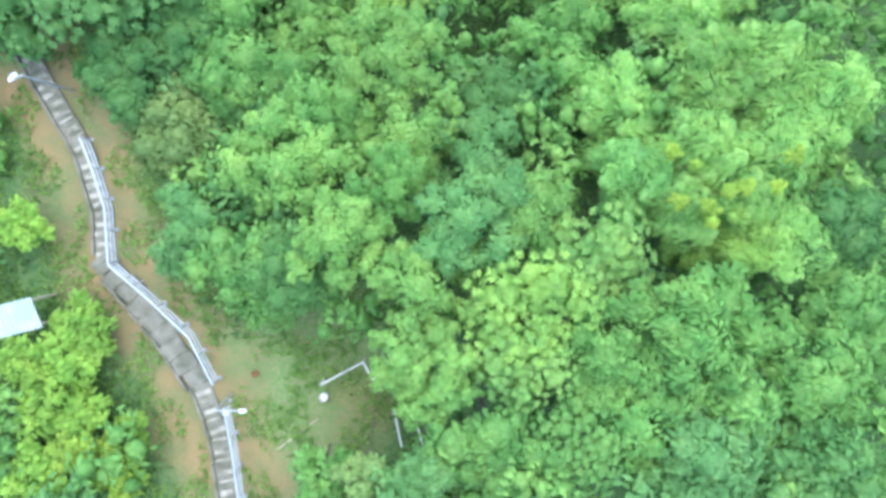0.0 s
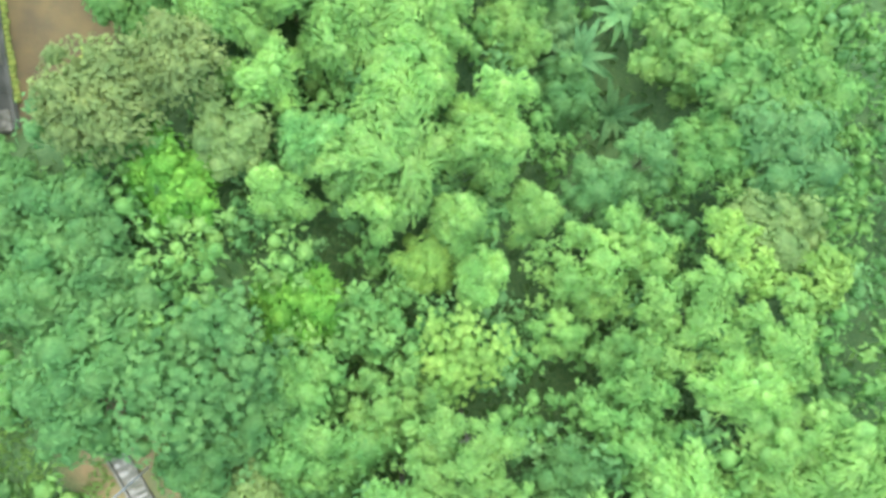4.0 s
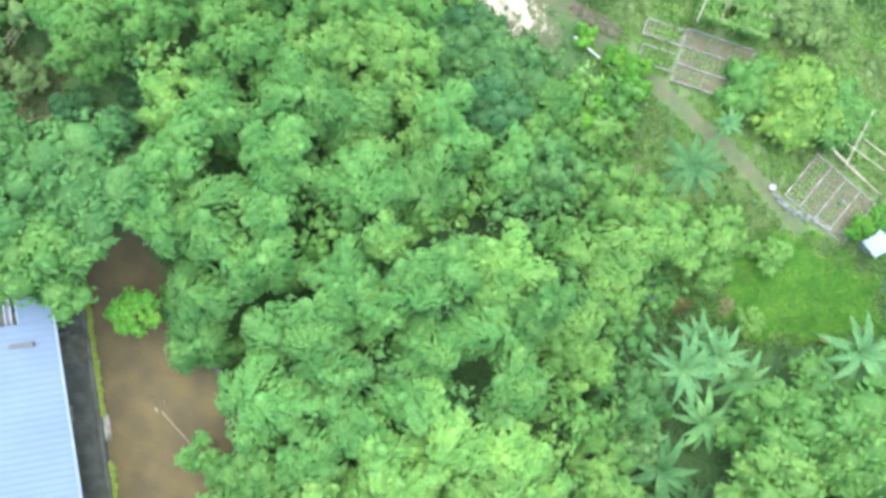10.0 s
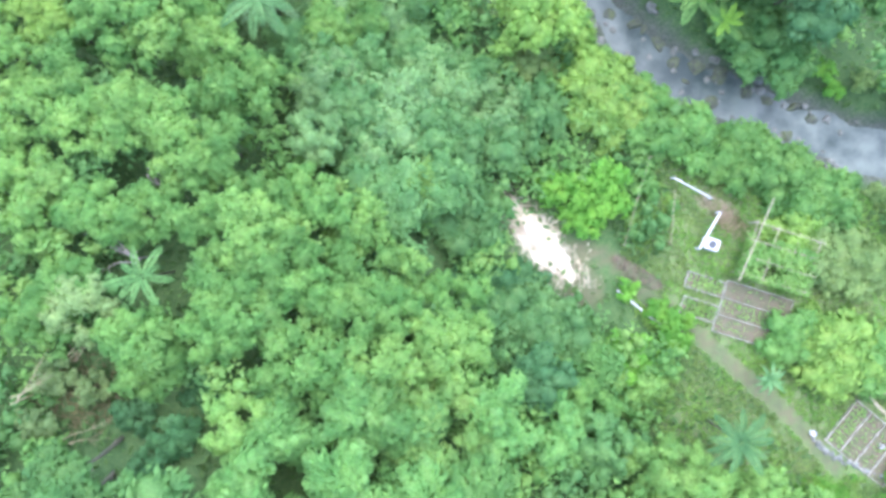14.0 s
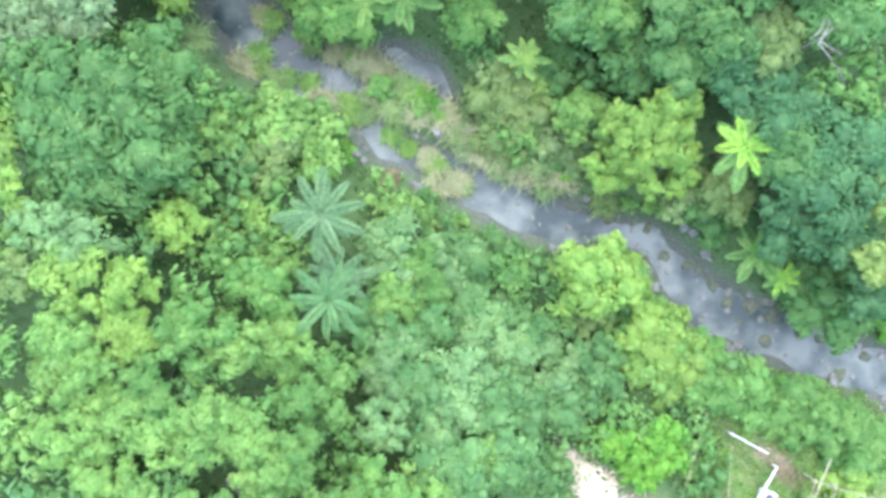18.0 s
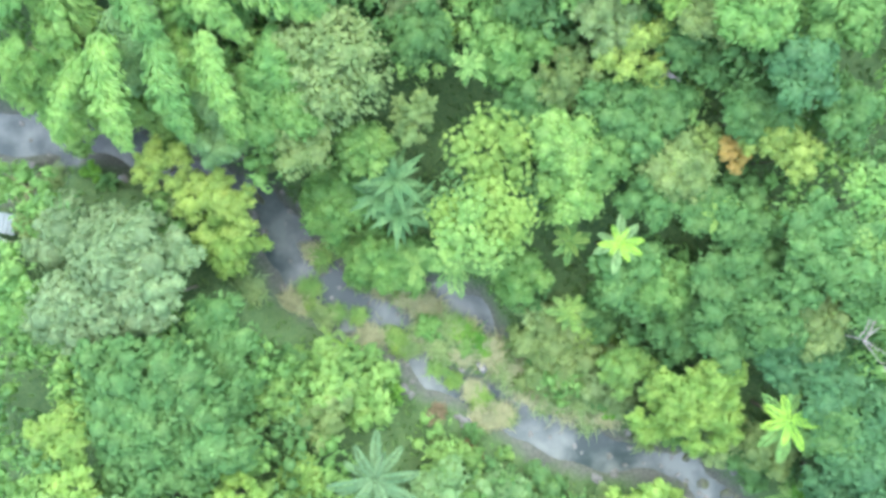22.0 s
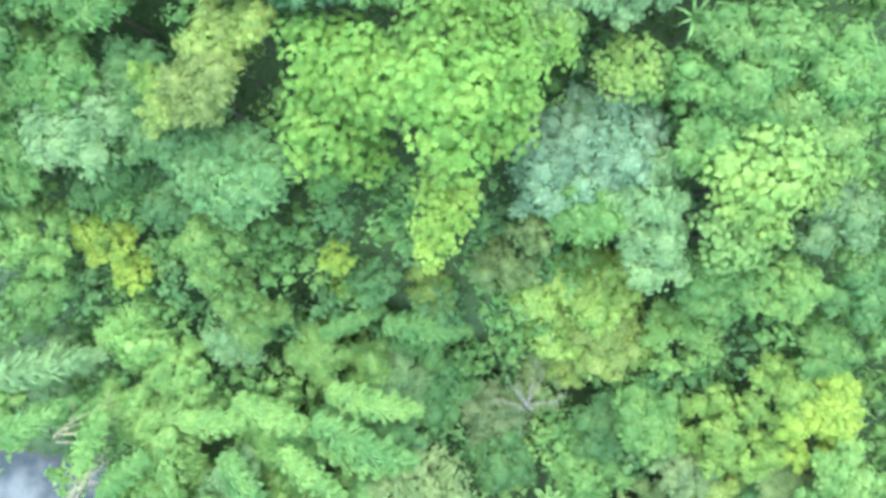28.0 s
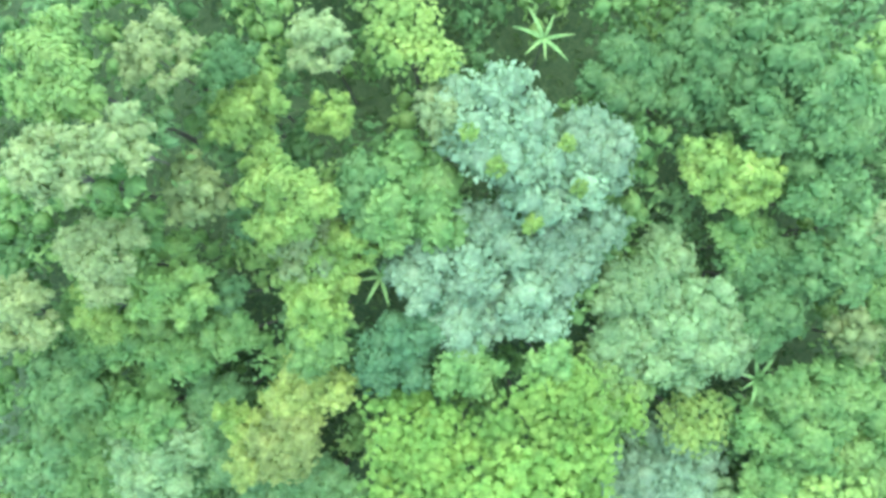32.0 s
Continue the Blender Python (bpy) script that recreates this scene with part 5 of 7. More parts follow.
plant("feathery", 17.6, 126.9, 15.7, 1.4, "greyolive")
plant("broadleaf", 16.1, 122.2, 14.7, 1.4, "olive")
plant("broadleaf", 17.4, 123.6, 15.0, 1.4, "mid")
plant("broadleaf", -9.0, 123.9, 14.0, 1.8, "yelolive")
plant("feathery", -7.0, 124.0, 14.7, 1.2, "yelolive")
plant("feathery", -12.5, 123.1, 12.5, 1.2, "lime")
plant("broadleaf", -20.0, 125.0, 12.0, 2.2, "mid")
plant("broadleaf", -21.5, 122.0, 10.6, 2.7, "mid")
plant("broadleaf", -13.5, 121.1, 11.6, 1.9, "blue")
plant("broadleaf", -11.0, 119.7, 12.6, 2.2, "blue")
plant("broadleaf", -5.6, 117.9, 12.1, 1.6, "mid")
plant("whorled", -3.9, 122.0, 15.2, 2.6, "vivid")
plant("whorled", 0.9, 121.5, 17.1, 2.6, "vivid")
plant("whorled", 2.9, 122.3, 16.6, 1.9, "vivid")
plant("whorled", 1.9, 119.5, 16.7, 2.1, "vivid")
plant("whorled", 5.3, 120.8, 14.5, 1.4, "vivid")
plant("shrub", -1.6, 110.9, 5.6, 1.2, "yelgreen")
plant("broadleaf", 5.0, 116.8, 12.6, 2.2, "silver")
plant("broadleaf", 7.1, 115.5, 11.5, 1.9, "silver")
plant("feathery", -11.9, 115.9, 10.1, 2.0, "light")
plant("whorled", 12.4, 112.9, 12.7, 1.5, "yelgreen")
plant("whorled", 13.8, 111.7, 12.1, 1.5, "yelgreen")
plant("broadleaf", 12.0, 118.6, 13.4, 1.8, "mid")
plant("broadleaf", 12.7, 120.2, 14.1, 1.5, "mid")
plant("broadleaf", 15.3, 119.5, 13.9, 1.8, "mid")
plant("broadleaf", 17.6, 114.4, 11.9, 1.9, "light")
plant("broadleaf", 8.6, 114.0, 11.9, 2.5, "bluel")
plant("broadleaf", 5.9, 114.0, 12.1, 2.2, "mid")
plant("feathery", 5.2, 105.9, 3.7, 2.0, "yelolive")
plant("feathery", 2.1, 111.9, 9.6, 1.7, "olive")
plant("feathery", -6.2, 113.8, 9.0, 1.0, "yellow")
plant("feathery", -4.8, 112.2, 7.9, 1.4, "blue")
plant("broadleaf", 1.7, 133.6, 19.2, 2.7, "silver")
plant("broadleaf", 3.4, 131.5, 17.9, 2.9, "silver")
plant("broadleaf", 5.7, 132.1, 17.5, 2.0, "silver")
plant("feathery", 1.4, 131.8, 19.3, 0.5, "yelgreen")
plant("feathery", 4.3, 132.3, 18.7, 0.4, "yelgreen")
plant("feathery", 2.5, 129.5, 17.9, 0.5, "lime")
plant("feathery", 0.6, 133.2, 19.7, 0.4, "yelgreen")
plant("feathery", 4.5, 130.5, 18.1, 0.4, "lime")
plant("feathery", -0.1, 134.3, 18.6, 1.6, "olivel")
plant("broadleaf", -2.2, 131.6, 18.0, 2.8, "mid")
plant("whorled", -1.0, 137.8, 18.6, 2.0, "lime")
plant("whorled", -0.1, 136.6, 18.5, 1.2, "lime")
plant("feathery", -4.4, 138.1, 19.0, 1.4, "olivel")
plant("feathery", -7.4, 135.8, 19.8, 1.9, "lime")
plant("feathery", -6.9, 132.4, 19.3, 2.3, "yelgreen")
plant("feathery", -4.6, 135.2, 18.2, 1.2, "lime")
plant("feathery", -13.3, 134.0, 23.4, 1.7, "greyolive")
plant("feathery", -11.0, 134.4, 23.0, 1.3, "greyolive")
plant("feathery", -9.9, 137.7, 21.5, 1.6, "greylime")
plant("feathery", -13.0, 137.5, 22.6, 2.3, "light")
plant("feathery", -19.5, 129.8, 16.4, 2.1, "greylime")
plant("feathery", -11.8, 122.3, 12.7, 1.6, "yelolive")
plant("feathery", -6.3, 129.7, 17.1, 1.8, "lime")
plant("whorled", 3.2, 119.8, 15.7, 2.1, "vivid")
plant("broadleaf", 4.8, 122.0, 14.9, 2.2, "light")
plant("broadleaf", 7.6, 124.9, 14.9, 2.9, "bluel")
plant("broadleaf", 9.1, 122.9, 15.0, 2.2, "bluel")
plant("feathery", 10.7, 130.6, 16.2, 1.7, "yelgreen")
plant("feathery", 12.0, 129.9, 16.6, 1.7, "lime")
plant("broadleaf", 7.4, 134.8, 17.5, 1.9, "dark")
plant("broadleaf", 11.1, 134.8, 16.6, 2.7, "dark")
plant("broadleaf", 14.2, 134.7, 17.1, 2.6, "dark")
plant("broadleaf", 16.0, 132.0, 17.3, 2.3, "dark")
plant("broadleaf", 15.3, 128.8, 16.3, 2.1, "dark")
plant("broadleaf", 16.7, 127.2, 15.7, 1.3, "blue")
plant("broadleaf", 12.4, 123.6, 15.0, 1.7, "dark")
plant("broadleaf", 13.6, 118.4, 13.6, 2.6, "mid")
plant("broadleaf", -19.5, 126.6, 14.1, 2.1, "dark")
plant("broadleaf", -23.6, 122.4, 10.4, 2.7, "blue")
plant("broadleaf", -13.7, 124.0, 11.8, 2.0, "blue")
plant("broadleaf", -7.5, 137.2, 20.7, 1.2, "dark")
plant("broadleaf", -10.3, 133.3, 18.9, 1.6, "olive")
plant("broadleaf", 13.2, 131.9, 16.9, 1.6, "dark")
plant("broadleaf", -3.9, 132.2, 18.0, 1.6, "dark")

plant("broadleaf", -19.0, 21.6, 8.8, 2.0, "dark")
# dark bluish shrubs whose deep tint also carries the shade of the hollow
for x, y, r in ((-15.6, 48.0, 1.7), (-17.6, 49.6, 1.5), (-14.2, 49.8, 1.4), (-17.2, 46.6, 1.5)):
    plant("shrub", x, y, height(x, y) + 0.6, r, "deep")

for x, y, top, length, heading, tint in ((-8.4, 106.9, 6.4, 5.2, -0.45, "plume"), (-9.6, 105.4, 6.2, 6.2, -0.64, "grove"), (-4.8, 109.9, 6.0, 4.8, -0.28, "grove"), (-25.5, 111.0, 7.6, 5.4, 0.02, "bluel"),
                                         (-26.1, 107.6, 7.6, 4.4, 0.31, "grove"), (-9.5, 104.1, 5.8, 5.4, -0.5, "plume"), (-10.9, 101.3, 5.9, 5.4, -1.47, "plume"), (-16.1, 102.2, 6.0, 5.8, -1.65, "plume"),
                                         (-13.4, 101.4, 5.9, 5.2, -1.51, "grove"), (-17.5, 101.2, 5.6, 4.5, -2.19, "plume"), (-20.1, 102.6, 6.0, 3.6, -2.54, "plume"), (-13.4, 107.4, 6.6, 4.6, -0.61, "plume"),
                                         (-20.1, 108.2, 7.4, 4.2, -2.15, "plume"), (-14.6, 104.6, 6.4, 4.6, -1.2, "grove"), (-18.6, 105.4, 6.6, 4.2, -2.6, "grove"), (-11.6, 104.2, 6.2, 4.4, -0.9, "plume"),
                                         (-8.2, 110.0, 6.2, 3.6, 0.2, "grove"), (-16.4, 106.8, 6.8, 4.0, -0.2, "plume")):
    plume(x, y, top, length, heading, tint)
for x, y, r in ((9.2, -0.1, 0.42), (9.9, -0.8, 0.38), (9.2, -2.0, 0.42), (10.2, -2.4, 0.5), (11.0, -2.0, 0.48), (11.7, -1.9, 0.44), (12.8, -2.1, 0.42), (10.2, -3.0, 0.44), (13.7, -1.1, 0.45)):
    plant("bamboo", x, y, 16.0, r, "yellow")

# ---- palms, bananas and tree ferns ----
def strip_leaf(name, length, width, arch, mat, tears=0, sides=8):
    """A long blade with a sunken midrib that arches over, lying along +x from the origin."""
    bm = bmesh.new()
    rows = []
    for k in range(sides + 1):
        u = k / sides
        x = length * (u - 0.12 * u * u)
        z = arch * length * (0.9 * u - 1.35 * u * u)
        w = width * 0.5 * math.sin(math.pi * min(1, 0.06 + u * 0.94) ** 0.75) + 0.015
        row = []
        for s in (-1, -0.5, 0, 0.5, 1):
            jag = 0.12 * w * math.sin(k * 4.1 + s * 2) if tears else 0
            row.append(bm.verts.new((x + jag, s * w, z + abs(s) * w * 0.35 - (abs(s) > 0.8) * w * 0.15)))
        rows.append(row)
    for a, b in zip(rows, rows[1:]):
        for j in range(4):
            bm.faces.new((a[j], b[j], b[j + 1], a[j + 1]))
    me = bpy.data.meshes.new(name)
    bm.to_mesh(me)
    bm.free()
    me.materials.append(mat)
    return me


def pinnate_leaf(name, length, width, arch, mat, pairs=22, taper=0.6, blade=0.06):
    """A rib with leaflets in two rows, arching out along +x."""
    verts, faces = [], []

    def mid(u):
        return Vector((length * (u - 0.15 * u * u), 0, arch * length * (0.9 * u - 1.5 * u * u)))

    for k in range(8):
        a, b = mid(k / 8), mid((k + 1) / 8)
        n = len(verts)
        w = 0.03 * (1 - k / 9)
        verts += [a + Vector((0, w, 0)), a - Vector((0, w, 0)), b - Vector((0, w, 0)), b + Vector((0, w, 0)), a - Vector((0, 0, w)), b - Vector((0, 0, w))]
        faces += [(n, n + 1, n + 2, n + 3), (n, n + 3, n + 5, n + 4), (n + 1, n + 4, n + 5, n + 2)]
    for k in range(pairs):
        u = 0.1 + 0.9 * k / pairs
        p = mid(u)
        l = width * 0.5 * math.sin(math.pi * (0.12 + 0.86 * u)) ** taper
        for s in (-1, 1):
            d = Vector((0.5, s, -0.32)).normalized() * l
            side = Vector((1, -0.45 * s, 0)).normalized() * blade
            n = len(verts)
            verts += [p, p + d * 0.45 + side + Vector((0, 0, 0.02)), p + d, p + d * 0.45 - side + Vector((0, 0, 0.02))]
            faces += [(n, n + 1, n + 2, n + 3)]
    return mesh_from(name, [tuple(v) for v in verts], faces, mat)


BANANA_LEAF = strip_leaf("leaf", 2.7, 0.52, 0.46, GLOSSY_LEAF, tears=1)
PALM_FROND = pinnate_leaf("frond", 3.4, 1.0, 0.30, GLOSSY_LEAF, 22, 0.6, 0.07)
FERN_FROND = pinnate_leaf("frond", 2.5, 0.95, 0.22, GLOSSY_LEAF, 22, 0.8, 0.04)
THIN_FROND = strip_leaf("frond", 2.4, 0.22, 0.3, GLOSSY_LEAF)
STEM = trunk_mesh(BARK, 0.1, 0, 0.03)
GREEN_STEM = trunk_mesh(CULM, 0.14, 0, 0.02)


ROSETTES = []


def rosette(name, label, category, group, leaf, x, y, top, count, size, tint, stem=STEM, rings=1, young=None):
    z = height(x, y)
    h = max(top - z, 0.4)
    ROSETTES.append((x, y, size))
    root = thing(name, x, y, z, label, category, group)
    trunk = part("trunk", stem, parent=root)
    trunk.scale = (size * 1.1, size * 1.1, h)
    spin = (x * 37.1 + y * 11.3) % 6.28
    for k in range(count):
        ring = k % (rings + 1)
        blade = part("leaf" if leaf in (BANANA_LEAF,) else "frond", leaf, parent=root)
        tilt = (-0.45 + 0.42 * ring) + 0.12 * math.sin(k * 5.3)
        blade.rotation_euler = (0.12 * math.sin(k * 3.1), tilt, spin + k * 6.2832 / count + 0.15 * math.sin(k * 7.7))
        blade.location.z = h - 0.05 * ring
        s = size * (1.0 - 0.12 * (k % 3)) * (0.78 if young and ring == 0 else 1)
        blade.scale = (s, s, s)
        c = TINTS[young if young and ring == 0 else tint][0]
        blade.color = (*c, 1)
    return root


def banana(x, y, top, size, tint):
    return rosette("banana_plant", "banana plant with long torn " + TINTS[tint][1] + " leaves", "banana plant", "banana plants", BANANA_LEAF, x, y, top, 15, size, tint, GREEN_STEM)


def palm(x, y, top, size, tint, count=15):
    return rosette("palm", "palm with arching " + TINTS[tint][1] + " fronds above the shrubs", "palm", "palms", PALM_FROND, x, y, top, count, size, tint)


def fern(x, y, top, size, tint="mid", young="fernlime", count=13):
    return rosette("tree_fern", "tree fern with bright young fronds among dark forest", "tree fern", "tree ferns", FERN_FROND, x, y, top, count, size, tint, young=young)


TINTS["fernlime"] = ((0.255, 0.49, 0.065), "bright lime")
TINTS["palmsilver"] = ((0.112, 0.222, 0.092), "silvery green")
TINTS["banana"] = ((0.118, 0.262, 0.092), "mid-green")
TINTS["palmdark"] = ((0.090, 0.210, 0.070), "dark bluish-green")
banana(12.6, 29.2, 0.4, 1.05, "banana")
banana(14.2, 30.4, -0.6, 0.85, "banana")
plant("feathery", 9.4, 25.4, 1.6, 1.5, "bluel")
banana(15.0, 29.4, 0.0, 0.95, "banana")
banana(16.2, 27.6, -0.4, 0.95, "blue")
banana(23.2, 28.2, 0.4, 1.1, "banana")
banana(24.8, 26.6, 0.2, 1.0, "banana")
banana(21.9, 26.6, 0.0, 0.9, "banana")
# the next two stand lower; their darker tint puts that shade into the leaves
banana(10.2, 23.6, 0.6, 1.1, "palmdark")
banana(12.0, 20.2, -0.9, 1.0, "palmdark")
banana(13.4, 25.8, 0.2, 0.95, "blue")
banana(-2.8, 92.6, 0.2, 1.0, "palmdark")
banana(-3.0, 90.6, -0.6, 0.95, "palmdark")
banana(-4.0, 91.8, -0.4, 0.85, "palmdark")
banana(-1.8, 91.0, -0.8, 0.8, "palmdark")
banana(18.8, 43.0, -2.2, 0.5, "banana")
palm(-7.3, 75.1, 0.3, 0.98, "palmsilver", 13)
palm(-7.2, 71.3, -0.4, 0.85, "palmsilver", 12)
palm(-14.9, 56.6, 5.8, 0.6, "dark", 9)
palm(14.9, 40.8, 1.0, 0.74, "palmdark", 17)
palm(-7.4, 70.2, 2.4, 0.85, "palmdark", 12)
fern(-0.2, 86.9, -0.7, 1.15, "mid", "light", 12)
fern(-2.7, 87.3, -2.4, 0.9, "mid", "light", 11)
fern(6.6, 82.4, -2.5, 0.8, "light", "lime")
fern(9.4, 86.4, 1.6, 0.85, "bluel")
fern(7.1, 87.0, -0.9, 0.75, "mid", "lime")
fern(17.4, 74.3, 1.2, 1.25, "mid")
fern(19.0, 67.7, -3.0, 1.2, "mid", "light", 12)
fern(20.3, 65.7, -3.2, 0.75, "mid")
fern(-9.3, 83.3, -4.3, 0.5, "light", "fernlime", 8)
fern(-8.1, 82.7, -4.3, 0.55, "light", "fernlime", 8)
fern(15.0, 87.0, 2.4, 0.75, young="lime")
fern(2.6, 97.7, 3.0, 0.6, "mid", "light")
fern(-5.2, 118.6, 9.8, 0.75, "olive", "yelgreen")


def star_palm(x, y, top, size):
    return rosette("young_palm", "young palm with a sparse star of pale fronds", "palm", "young palms", THIN_FROND, x, y, top, 7, size, "mid", rings=0)


star_palm(4.2, 136.5, 18.2, 0.65)
star_palm(-4.0, 128.6, 15.6, 0.65)
star_palm(11.6, 121.0, 13.4, 0.65)


# ---- bare branches ----
TAN_CULM = material("dry_culm", (0.29, 0.26, 0.14), 0.8, spots=(0.19, 0.175, 0.09), scale=4)


def tube(points, radii, sides=5):
    """One tapered bent stem through the points."""
    bm = bmesh.new()
    rings = []
    for i, (p, w) in enumerate(zip(points, radii)):
        d = points[min(i + 1, len(points) - 1)] - points[max(i - 1, 0)]
        e = d.cross(Vector((0.3, 0.2, 1))).normalized()
        f = d.cross(e).normalized()
        rings.append([bm.verts.new(p + (e * math.cos(j * 6.2832 / sides) + f * math.sin(j * 6.2832 / sides)) * w) for j in range(sides)])
    for lower, upper in zip(rings, rings[1:]):
        for j in range(sides):
            bm.faces.new((lower[j], lower[(j + 1) % sides], upper[(j + 1) % sides], upper[j]))
    bm.faces.new(rings[0])
    bm.faces.new(rings[-1])
    bmesh.ops.recalc_face_normals(bm, faces=bm.faces)
    return bm


def bare_branch(x, y, z, size, seed, label, heading, fan=0.5, mat=DEADWOOD, stems=6):
    """Leafless stems that fan out on one side and hook over at their ends."""
    r = random.Random(seed)
    root = thing("bare_branch", x, y, height(x, y), label, "branch", "bare branches")
    h = z - height(x, y)
    bm = bmesh.new()
    rod(bm, (0, 0, 0), (0, 0, h), 0.06, 0.04, 6)
    part("trunk", bm, mat, root)
    for k in range(stems):
        a = heading + r.uniform(-fan, fan)
        p = Vector((r.uniform(-0.3, 0.3), r.uniform(-0.3, 0.3), h - r.uniform(0, 0.5)))
        rise, long = r.uniform(0.1, 0.5), size * r.uniform(0.6, 1.15)
        points, twigs = [p], []
        for j in range(6):
            p = p + Vector((math.cos(a), math.sin(a), rise)) * long / 6
            points.append(p)
            if j > 1 and r.random() < 0.5:
                turn = a + r.choice((-1, 1)) * r.uniform(0.5, 1.1)
                twigs.append((p, p + Vector((math.cos(turn), math.sin(turn), -0.1)) * long * 0.16))
            a, rise = a + r.uniform(-0.3, 0.3), rise - 0.17
        limb = part("limb", tube(points, [0.038 * 0.85 ** j for j in range(7)]), mat, root)
        for q0, q1 in twigs:
            bm = bmesh.new()
            rod(bm, q0, q1, 0.02, 0.008, 4)
            part("twig", bm, mat, limb)


bare_branch(-22.8, 107.3, 7.2, 3.0, 1, "pale leafless bamboo stems leaning out of the grove", 0.2, 0.5, TAN_CULM)
bare_branch(-23.2, 103.6, 6.4, 3.2, 2, "pale leafless bamboo stems leaning out of the grove", 0.4, 0.5, TAN_CULM)
bare_branch(20.8, 79.0, 4.4, 2.4, 3, "grey leafless branches in the forest", 0.0, 1.2)
bare_branch(13.6, 95.0, 3.4, 1.6, 4, "grey leafless branches in the forest", 2.0, 1.0)
bare_branch(2.2, 103.6, 4.2, 2.6, 5, "grey leafless branches in the forest", 1.2, 1.2)
bare_branch(-22.6, 51.6, 5.4, 3.0, 6, "dry brown bamboo stems in a gap of the grove", 0.5, 0.5, TAN_CULM, 3)
bare_branch(-18.8, 54.2, 4.2, 2.4, 7, "dry brown bamboo stems in a gap of the grove", -2.0, 0.4, TAN_CULM, 3)
bare_branch(-21.6, 48.9, 3.8, 2.6, 8, "dry brown bamboo stems in a gap of the grove", 0.1, 0.3, TAN_CULM, 3)
for x, y, r in ((-21.2, 52.4, 1.3), (-19.4, 51.4, 1.1), (-22.6, 50.2, 1.2)):
    plant("feathery", x, y, 4.4, r, "dead")
bare_branch(-14.2, 62.0, 4.0, 2.2, 9, "pale leafless branches between the crowns", -0.9, 0.5)
bare_branch(-15.6, 57.6, 4.4, 2.4, 10, "pale leafless branches between the crowns", 2.4, 0.5)


# ---- stairway on the southern slope ----
def along(line, step):
    """Points and headings at even steps along a line."""
    out, carry = [], 0.0
    for (ax, ay), (bx, by) in zip(line, line[1:]):
        l = math.hypot(bx - ax, by - ay)
        s = carry
        while s < l:
            out.append((ax + (bx - ax) * s / l, ay + (by - ay) * s / l, math.atan2(by - ay, bx - ax)))
            s += step
        carry = s - l
    return out


def build_stairway():
    root = thing("stairway", STAIRS[0][0], STAIRS[0][1], height(*STAIRS[0]), "weathered concrete stairway winding down the slope", "stairs")
    ox, oy, oz = root.location
    steps = along(STAIRS, 0.45)
    r = random.Random(4)
    bm = bmesh.new()
    box(bm, 0, 0, -0.12, 0.27, 0.76, 0.3, 0, 0.035)
    tread = bpy.data.meshes.new("step")
    bm.to_mesh(tread)
    bm.free()
    tread.materials.append(CONCRETE)
    for n, (x, y, a) in enumerate(steps):
        if -6.3 < y < -0.5:
            continue
        ob = part("step", tread, parent=root)
        ob.location = (x - ox, y - oy, height(x, y) + 0.13 + r.uniform(-0.02, 0.03) - oz)
        ob.rotation_euler.z = a + r.uniform(-0.06, 0.06)
        ob.scale = (r.uniform(0.85, 1.05), r.uniform(0.9, 1.06), 1)
    for x, y, a in along(STAIRS, 0.9):
        bm = bmesh.new()
        box(bm, 0, 0, 0, 0.97, 0.9, 0.3, 0, 0.03)
        ob = part("stair_bed", bm, WORN, root)
        ob.location = (x - ox, y - oy, height(x, y) - 0.02 - oz)
        ob.rotation_euler.z = a
    for x, y, a in along([(-14.55, -0.3), (-12.4, -3.9), (-11.4, -6.5)], 0.82):
        bm = bmesh.new()
        box(bm, 0, 0, 0, 0.8 * r.uniform(0.9, 1.02), r.uniform(0.95, 1.25), 0.26, 0, 0.04)
        ob = part("landing_slab", bm, WORN, root)
        off = r.uniform(-0.12, 0.12)
        ob.location = (x - math.sin(a) * off - ox, y + math.cos(a) * off - oy, height(x, y) + 0.06 + r.uniform(-0.02, 0.02) - oz)
        ob.rotation_euler.z = a + r.uniform(-0.05, 0.05)
    for side, wall_mat in ((-0.46, WORN),):
        for n, (x, y, a) in enumerate(along(STAIRS, 0.9)):
            k = 1.35 if -6.4 < y < -0.6 else 1.0
            bm = bmesh.new()
            box(bm, 0, 0, -0.05, 0.93, 0.12, 0.34, 0, 0.02)
            ob = part("side_kerb", bm, wall_mat, root)
            ob.location = (x - math.sin(a) * side * k - ox, y + math.cos(a) * side * k - oy, height(x, y) + 0.14 - oz)
            ob.rotation_euler.z = a


build_stairway()


def railing(line, label):
    """Galvanised handrail: posts, a top rail and two lower rails."""
    root = thing("handrail", line[0][0], line[0][1], height(*line[0]), label, "railing", "stair railings")
    o = root.location.copy()
    up = [Vector((x, y, height(x, y) + 0.1)) for x, y in line]
    for k, name in ((1.0, "top_rail"), (0.62, "middle_rail"), (0.28, "lower_rail")):
        for a, b in zip(up, up[1:]):
            bm = bmesh.new()
            rod(bm, a + Vector((0, 0, k)) - o, b + Vector((0, 0, k)) - o, 0.055 if k == 1.0 else 0.032)
            part(name, bm, GALVANISED, root)
    for x, y, _ in along(line, 1.4) + [(line[-1][0], line[-1][1], 0)]:
        z = height(x, y) - o.z
        bm = bmesh.new()
        rod(bm, (x - o.x, y - o.y, z - 0.1), (x - o.x, y - o.y, z + 1.12), 0.035)
        post = part("post", bm, GALVANISED, root)
        bm = bmesh.new()
        box(bm, x - o.x, y - o.y, z + 0.05, 0.14, 0.14, 0.03)
        part("base_plate", bm, GALVANISED, post)


